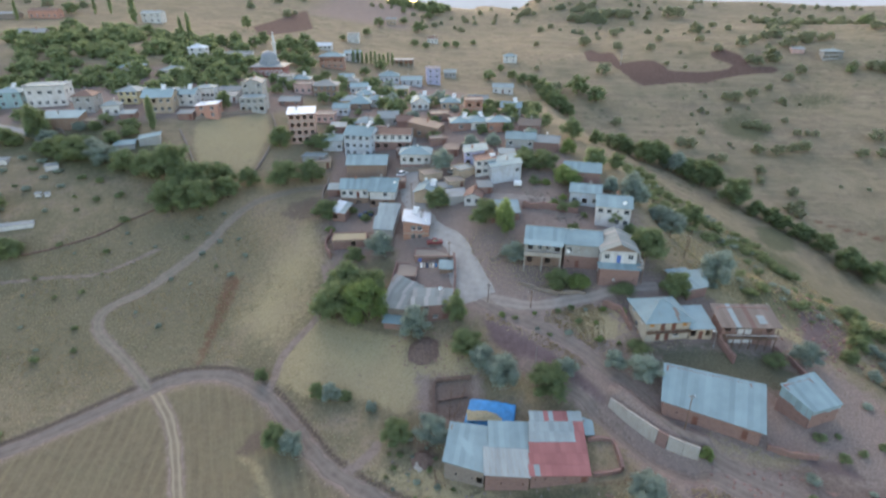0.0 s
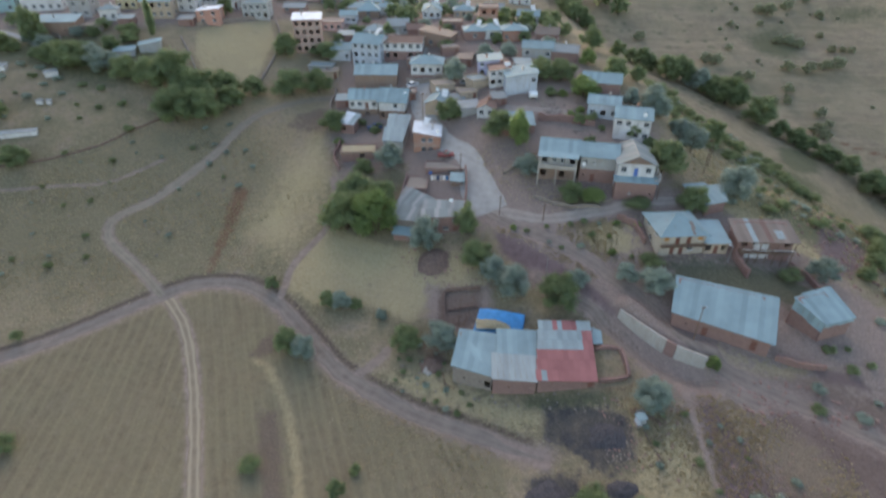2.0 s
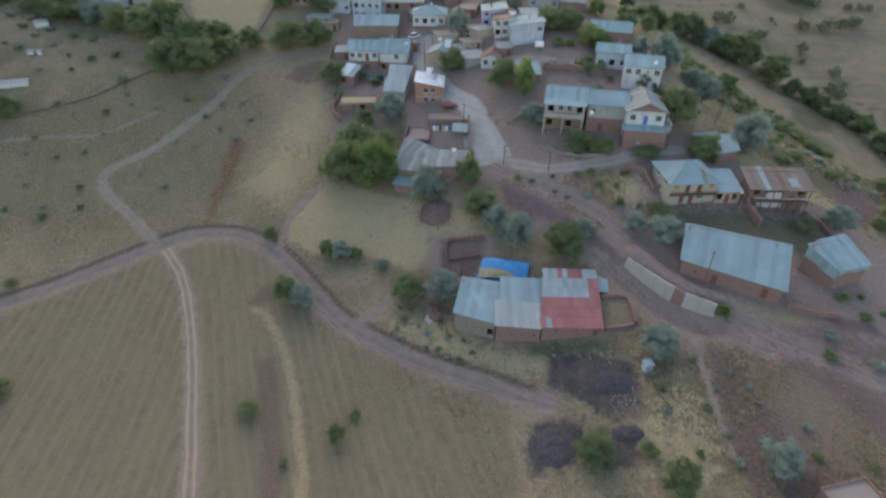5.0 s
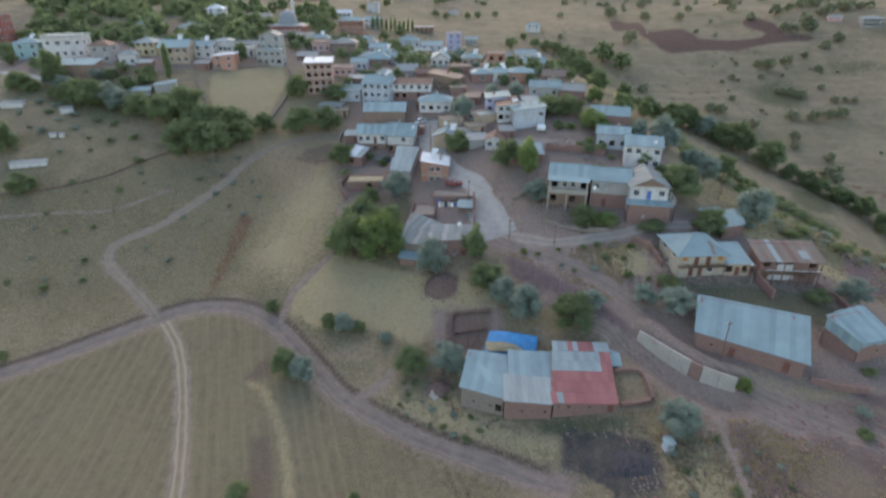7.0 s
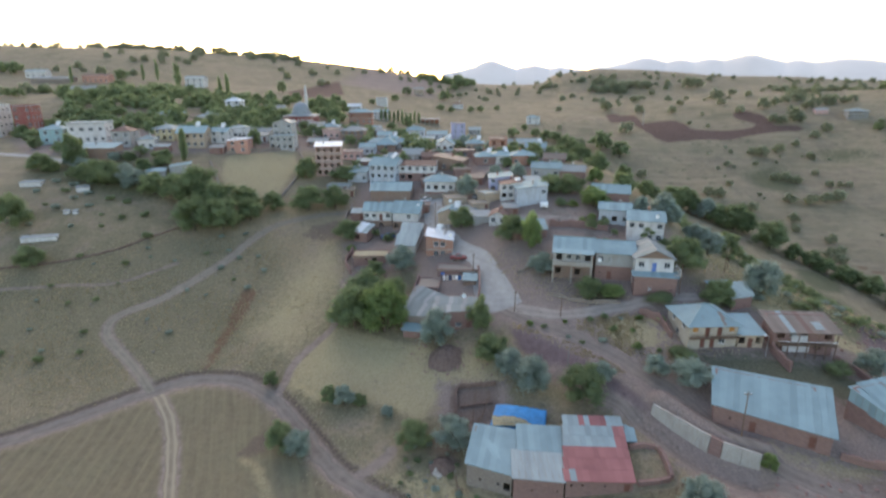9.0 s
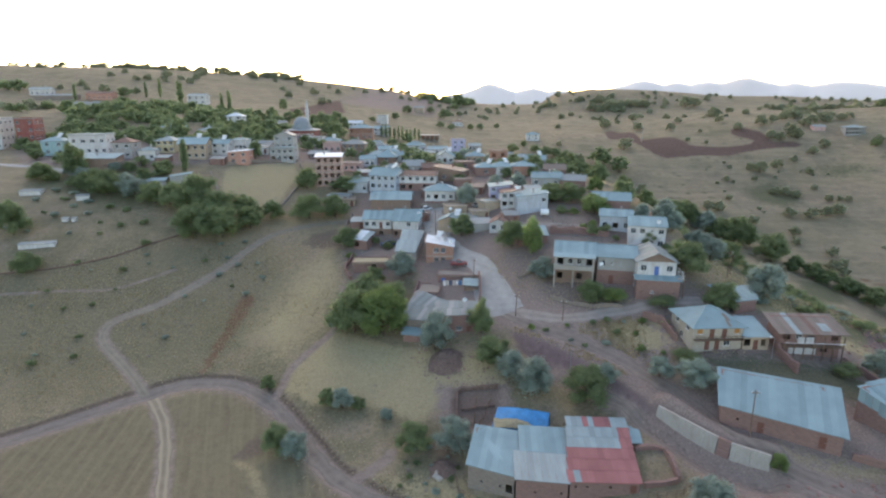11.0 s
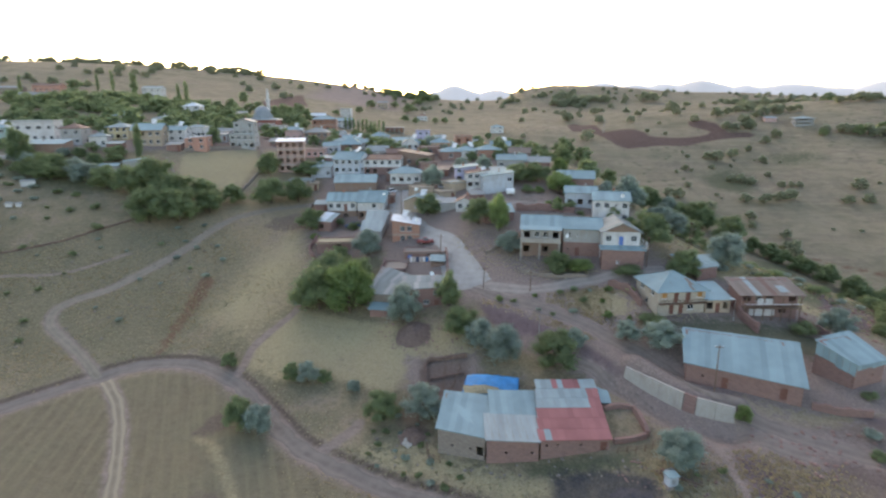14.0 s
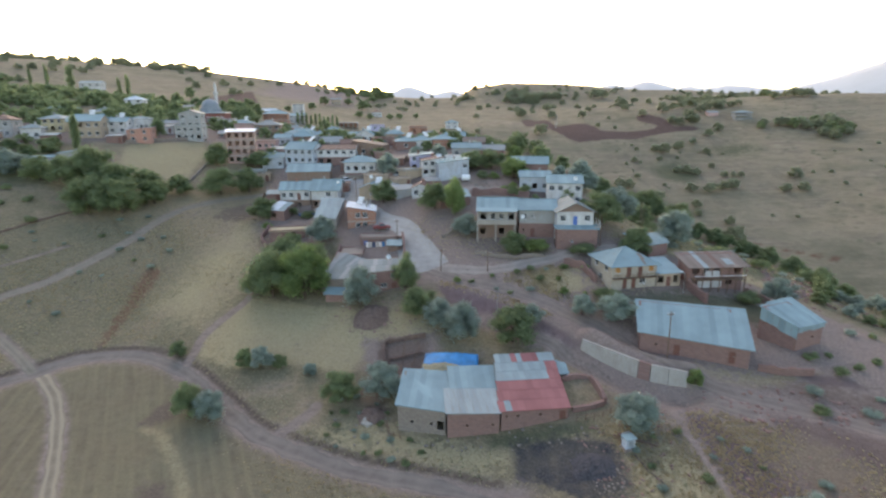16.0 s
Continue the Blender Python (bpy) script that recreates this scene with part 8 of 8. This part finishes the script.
# willows and garden trees on the outer side of the ridge
for x, y, w, k in ((53.0, 143.0, 7.2, "s"), (54.8, 141.0, 5.5, "s"), (59.9, 137.4, 5.2, "s"), (62.5, 134.3, 7.2, "s"), (79.8, 159.1, 6.9, "r"), (76.5, 157.5, 5.0, "r"), (47.8, 144.9, 4.8, "s"), (54.3, 163.5, 4.6, "r"), (46.3, 159.2, 7.0, "r"), (40.7, 170.6, 4.8, "l"), (45.8, 188.6, 7.0, "r"), (55.6, 191.7, 5.1, "r")):
    tree(x, y, w * 0.95, w * 1.0, k)
# belt of trees down the valley behind the ridge
for x, y, w, k in ((81.9, 260.0, 6.1, "r"), (85.1, 254.4, 8.2, "r"), (89.8, 251.3, 6.8, "r"), (94.5, 244.4, 10.6, "r"), (98.2, 246.5, 8.4, "r"), (101.8, 245.5, 10.7, "r"), (104.9, 242.4, 6.4, "s"), (107.9, 239.6, 9.2, "s"), (114.0, 241.1, 7.9, "r"), (111.2, 236.0, 8.0, "r"), (117.0, 231.7, 11.5, "r"), (120.9, 231.5, 10.3, "r"), (125.1, 216.0, 11.7, "r"), (67.4, 294.1, 7.5, "r"), (63.7, 297.3, 9.0, "r"), (60.2, 299.2, 8.0, "r"), (58.7, 309.0, 9.5, "r"), (57.9, 324.4, 8.0, "r")):
    tree(x, y, w, w * 1.0, k)
# row of orchard trees at the lower end of the belt
for x, y, w in ((131.2, 209.4, 7.1), (135.7, 205.2, 7.0), (138.2, 203.9, 5.6), (139.4, 201.5, 6.5), (142.4, 196.1, 6.8), (145.8, 195.6, 6.4), (149.5, 189.6, 8.0), (153.5, 180.1, 9.7), (158.8, 181.9, 6.5), (161.0, 174.7, 9.5)):
    tree(x, y, w, w * 0.95, "r")
for x, y, w, k in ((60.3, 143.4, 4.1, "b"), (92.7, 156.9, 4.0, "b"), (98.6, 156.3, 4.4, "b"), (104.2, 155.2, 4.4, "b"), (106.4, 150.4, 5.0, "b"), (111.0, 149.5, 5.0, "b"), (72.0, 108.8, 3.2, "b"), (77.0, 111.8, 3.3, "b"), (84.8, 152.6, 3.5, "b"), (97.2, 159.1, 3.4, "b"), (103.7, 159.6, 3.4, "b"), (82.7, 207.9, 6.0, "b"), (70.6, 197.4, 4.3, "b"), (83.2, 107.2, 4.0, "b"), (117.6, 140.8, 2.8, "b"), (99.1, 110.7, 4.7, "b"), (108.1, 156.5, 3.7, "b"), (109.3, 151.6, 3.6, "b"), (75.1, 118.9, 2.3, "b"), (92.9, 139.4, 3.0, "b"), (62.6, 108.8, 2.9, "c")):
    tree(x, y, w, w * 0.7, k)
# trees round and behind the mosque
for x, y, w in ((-94.0, 329.4, 7.2), (-92.7, 343.7, 8.2), (-86.5, 338.4, 8.1), (-85.6, 354.0, 9.1), (-77.5, 339.6, 8.1), (-85.3, 305.2, 6.7), (-79.9, 301.3, 6.7), (-77.1, 314.4, 7.5), (-71.4, 303.8, 6.2), (-68.6, 278.6, 6.6), (-108.6, 348.1, 6.9), (-108.2, 328.7, 7.2), (-60.1, 274.1, 3.9), (-110.4, 241.1, 5.5), (-101.2, 246.3, 5.6), (-97.3, 252.2, 6.0), (-92.5, 249.7, 5.4), (-93.5, 262.8, 5.0), (-106.4, 229.2, 4.2), (-91.9, 233.3, 3.8), (-43.6, 231.5, 5.0), (-40.6, 228.7, 4.2)):
    tree(x, y, w, w * 1.0, "r", True)
for i in range(10):
    tree(-53.5 + 2.5 * i, 338 + 0.8 * i + 0.7 * math.sin(2.3 * i), 2.6, 7.0 + 0.9 * math.sin(1.7 * i), "p", True)
# shrubs along the foot of the ridge
for x, y, w in ((75.1, 210.8, 4.0), (78.3, 193.0, 4.4), (77.1, 181.3, 4.2), (80.6, 181.7, 4.0), (84.0, 181.6, 3.6), (87.8, 168.2, 4.0), (90.1, 166.2, 4.4), (93.7, 167.0, 4.0), (103.2, 172.6, 3.2), (105.4, 170.4, 3.6), (110.6, 171.5, 3.4), (87.9, 151.6, 3.4), (80.7, 149.0, 3.8), (82.0, 216.5, 4.4), (77.0, 228.6, 5.0), (72.5, 190.0, 4.0), (69.5, 172.0, 4.6), (73.5, 166.0, 3.8), (76.0, 150.5, 3.4), (71.5, 152.0, 3.0)):
    tree(x, y, w, w * 0.75, "b")
scatter(60, [(64, 215), (82, 222), (104, 180), (122, 166), (104, 146), (82, 142), (66, 160)], (1.2, 2.8), "bbc", 72, True, gap=2.6)
scatter(22, [(64, 118), (74, 116), (96, 126), (104, 116), (90, 102), (72, 104)], (0.9, 2.0), "bbc", 71, False, gap=2.0)
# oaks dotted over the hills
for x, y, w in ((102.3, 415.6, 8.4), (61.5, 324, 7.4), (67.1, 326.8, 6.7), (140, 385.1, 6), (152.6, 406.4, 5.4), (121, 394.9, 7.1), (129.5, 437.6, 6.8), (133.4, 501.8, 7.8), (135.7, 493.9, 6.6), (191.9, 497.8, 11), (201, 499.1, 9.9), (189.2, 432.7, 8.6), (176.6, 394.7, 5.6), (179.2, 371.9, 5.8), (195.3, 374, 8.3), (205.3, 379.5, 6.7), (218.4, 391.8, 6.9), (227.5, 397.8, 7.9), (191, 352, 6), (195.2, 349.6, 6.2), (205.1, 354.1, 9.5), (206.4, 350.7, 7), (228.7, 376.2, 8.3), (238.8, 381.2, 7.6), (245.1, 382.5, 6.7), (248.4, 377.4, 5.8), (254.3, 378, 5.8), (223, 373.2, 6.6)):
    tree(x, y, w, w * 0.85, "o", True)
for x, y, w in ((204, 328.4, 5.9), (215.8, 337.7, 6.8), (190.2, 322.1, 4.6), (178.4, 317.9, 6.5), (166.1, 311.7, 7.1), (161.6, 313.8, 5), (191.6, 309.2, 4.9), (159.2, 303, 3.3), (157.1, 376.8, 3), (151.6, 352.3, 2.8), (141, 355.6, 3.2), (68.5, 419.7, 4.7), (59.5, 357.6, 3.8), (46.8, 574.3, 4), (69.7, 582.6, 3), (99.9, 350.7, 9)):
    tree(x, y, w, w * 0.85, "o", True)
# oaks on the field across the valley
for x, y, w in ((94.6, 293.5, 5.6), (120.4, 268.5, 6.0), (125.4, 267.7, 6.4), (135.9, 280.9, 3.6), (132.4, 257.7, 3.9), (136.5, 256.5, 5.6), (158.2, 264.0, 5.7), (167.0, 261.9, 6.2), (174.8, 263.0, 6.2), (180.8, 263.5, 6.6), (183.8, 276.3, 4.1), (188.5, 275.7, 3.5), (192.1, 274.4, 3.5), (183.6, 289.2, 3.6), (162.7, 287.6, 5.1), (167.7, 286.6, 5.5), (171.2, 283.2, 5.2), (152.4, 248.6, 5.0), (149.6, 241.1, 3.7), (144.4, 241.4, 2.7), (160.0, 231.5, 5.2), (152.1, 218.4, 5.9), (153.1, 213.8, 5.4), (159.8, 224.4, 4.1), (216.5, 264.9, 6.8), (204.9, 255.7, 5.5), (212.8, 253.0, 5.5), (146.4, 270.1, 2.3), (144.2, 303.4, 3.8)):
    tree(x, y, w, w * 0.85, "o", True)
for x, y, w in ((-73.9, 299.4, 9.2), (-85.5, 333.5, 7.2), (-95, 335.4, 7.2), (-49.4, 250, 6.6), (-48.4, 262, 5.6), (-31.5, 234, 4.9), (-43.8, 312, 5.5), (-36.9, 331, 7.1), (36.9, 357.9, 4.5), (27.7, 338, 7.2), (42.7, 342.6, 6.1), (47.7, 334, 7.2), (54.1, 337, 7.2), (-20.5, 409.8, 5.8), (-12.4, 407.1, 5.1), (2.1, 414.8, 5.1), (9.5, 417.9, 5.2), (22.6, 428.9, 4.5), (-19.8, 463.1, 9.8), (-8.7, 536.2, 13.2), (-13, 519.1, 7.3), (-51.1, 465.5, 8.2), (-33, 489.7, 6.9), (-56.1, 426.6, 6.1), (-69.1, 397, 4.9), (-35.6, 530.8, 4.7)):
    tree(x, y, w, w * 0.85, "r", True)
for x, y, w in ((-163, 196, 5), (-149, 190, 5), (-120.6, 335, 7), (-112.7, 260.6, 5.5), (-105.5, 256.5, 5.4), (-95, 262, 5.5), (-118, 188.1, 4.7), (-107, 185.5, 4.7), (-327.6, 392.6, 11), (-342, 397.1, 8.3), (-247.1, 288.4, 6.1), (-240.3, 286.6, 6.1), (-240.1, 304.1, 5.4), (-244.4, 385.8, 9.4)):
    tree(x, y, w, w * 0.85, "r", True)
scatter(30, [(240, 335), (285, 325), (282, 300), (235, 300)], (5, 8), "oor", 53, gap=5)
scatter(14, [(290, 395), (320, 395), (315, 375), (290, 375)], (5, 8), "o", 54, gap=5)
scatter(20, [(85, 515), (105, 515), (165, 520), (160, 498), (100, 505)], (5, 8), "o", 55, gap=5)
scatter(150, [(90, 420), (420, 400), (520, 560), (60, 560)], (3, 6.5), "o", 13, gap=6, joined=FAR_WOODS)
scatter(24, [(230, 440), (330, 400), (340, 450), (240, 480)], (4, 7.5), "oor", 14, gap=6)
scatter(80, [(-560, 480), (-120, 440), (-60, 600), (-560, 640)], (4, 8), "o", 15, gap=8, joined=FAR_WOODS)
scatter(80, [(-420, 560), (-150, 548), (-140, 590), (-420, 600)], (5, 10), "o", 16, gap=4, joined=FAR_WOODS)
scatter(40, [(-60, 480), (90, 480), (120, 600), (-80, 600)], (3.5, 6), "o", 17, gap=8, joined=FAR_WOODS)
scatter(26, [(-50, 560), (0, 540), (10, 570), (-40, 590)], (6, 10), "r", 18, gap=5, joined=FAR_GARDENS)
scatter(35, [(-420, 300), (-240, 260), (-240, 420), (-420, 440)], (4, 8), "ro", 19, gap=8, joined=FAR_WOODS)
# scrub on the slopes close by
scatter(36, [(-110, 88), (-70, 98), (-48, 128), (-60, 150), (-110, 125)], (0.8, 1.8), "cb", 20, False, gap=4)
scatter(22, [(-130, 135), (-95, 140), (-95, 158), (-140, 165)], (1, 2.5), "bc", 21, False, gap=4)
scatter(26, [(-10, 78), (-12, 66), (5, 60), (0, 72)], (0.6, 1.3), "cb", 22, False, gap=2)
scatter(20, [(30, 60), (42, 60), (60, 40), (35, 40)], (0.7, 1.6), "cb", 23, False, gap=3)
scatter(16, [(12, 104), (40, 102), (38, 92), (22, 97)], (0.8, 1.8), "cbl", 24, False, gap=3)
scatter(6, [(26, 200), (40, 198), (42, 212), (30, 222)], (3.5, 5.5), "rr", 32, gap=4)
scatter(16, [(-45, 285), (-25, 285), (-12, 212), (-24, 205)], (4, 7), "rrs", 33, gap=5)
scatter(20, [(-150, 172), (-133, 168), (-108, 162), (-97, 181), (-119, 190), (-135, 186)], (3, 6.5), "rrbs", 35, False, gap=4)
scatter(22, [(239, 476), (290, 470), (250, 375), (205, 365)], (4, 7.5), "o", 37, gap=5, joined=FAR_WOODS)
scatter(40, [(94, 536), (136, 534), (136, 491), (94, 505)], (4, 8), "o", 38, gap=4, joined=FAR_WOODS)
scatter(30, [(130, 330), (260, 330), (330, 260), (260, 210), (150, 210)], (1.2, 3), "o", 39, gap=4, joined=FAR_WOODS)
scatter(14, [(-25, 215), (10, 225), (40, 190), (30, 165), (5, 175), (-15, 200)], (3, 5), "rrsl", 40, False, gap=6)
scatter(10, [(-40, 205), (-20, 205), (-22, 192), (-42, 196)], (3, 5), "rr", 41, False, gap=4)
# garden trees and shrubs between the houses
scatter(26, [(-50, 205), (-45, 280), (10, 270), (38, 205), (30, 175), (-30, 195)], (2.5, 5), "rrlbr", 60, gap=5)
scatter(14, [(-130, 215), (-80, 235), (-80, 262), (-135, 240)], (3, 6), "r", 61, gap=5, joined=FAR_GARDENS)
scatter(10, [(-36, 140), (-14, 135), (-14, 160), (-34, 175)], (1.5, 3.5), "rbl", 62, False, gap=3)
scatter(10, [(24, 165), (46, 145), (50, 125), (30, 128)], (1.5, 3.5), "rbl", 63, False, gap=3)
woods("garden_trees", "dense green garden trees behind the village", FAR_GARDENS, "r")
woods("far_oaks", "scattered small dull green oaks paled by haze on far dry hills", FAR_WOODS)
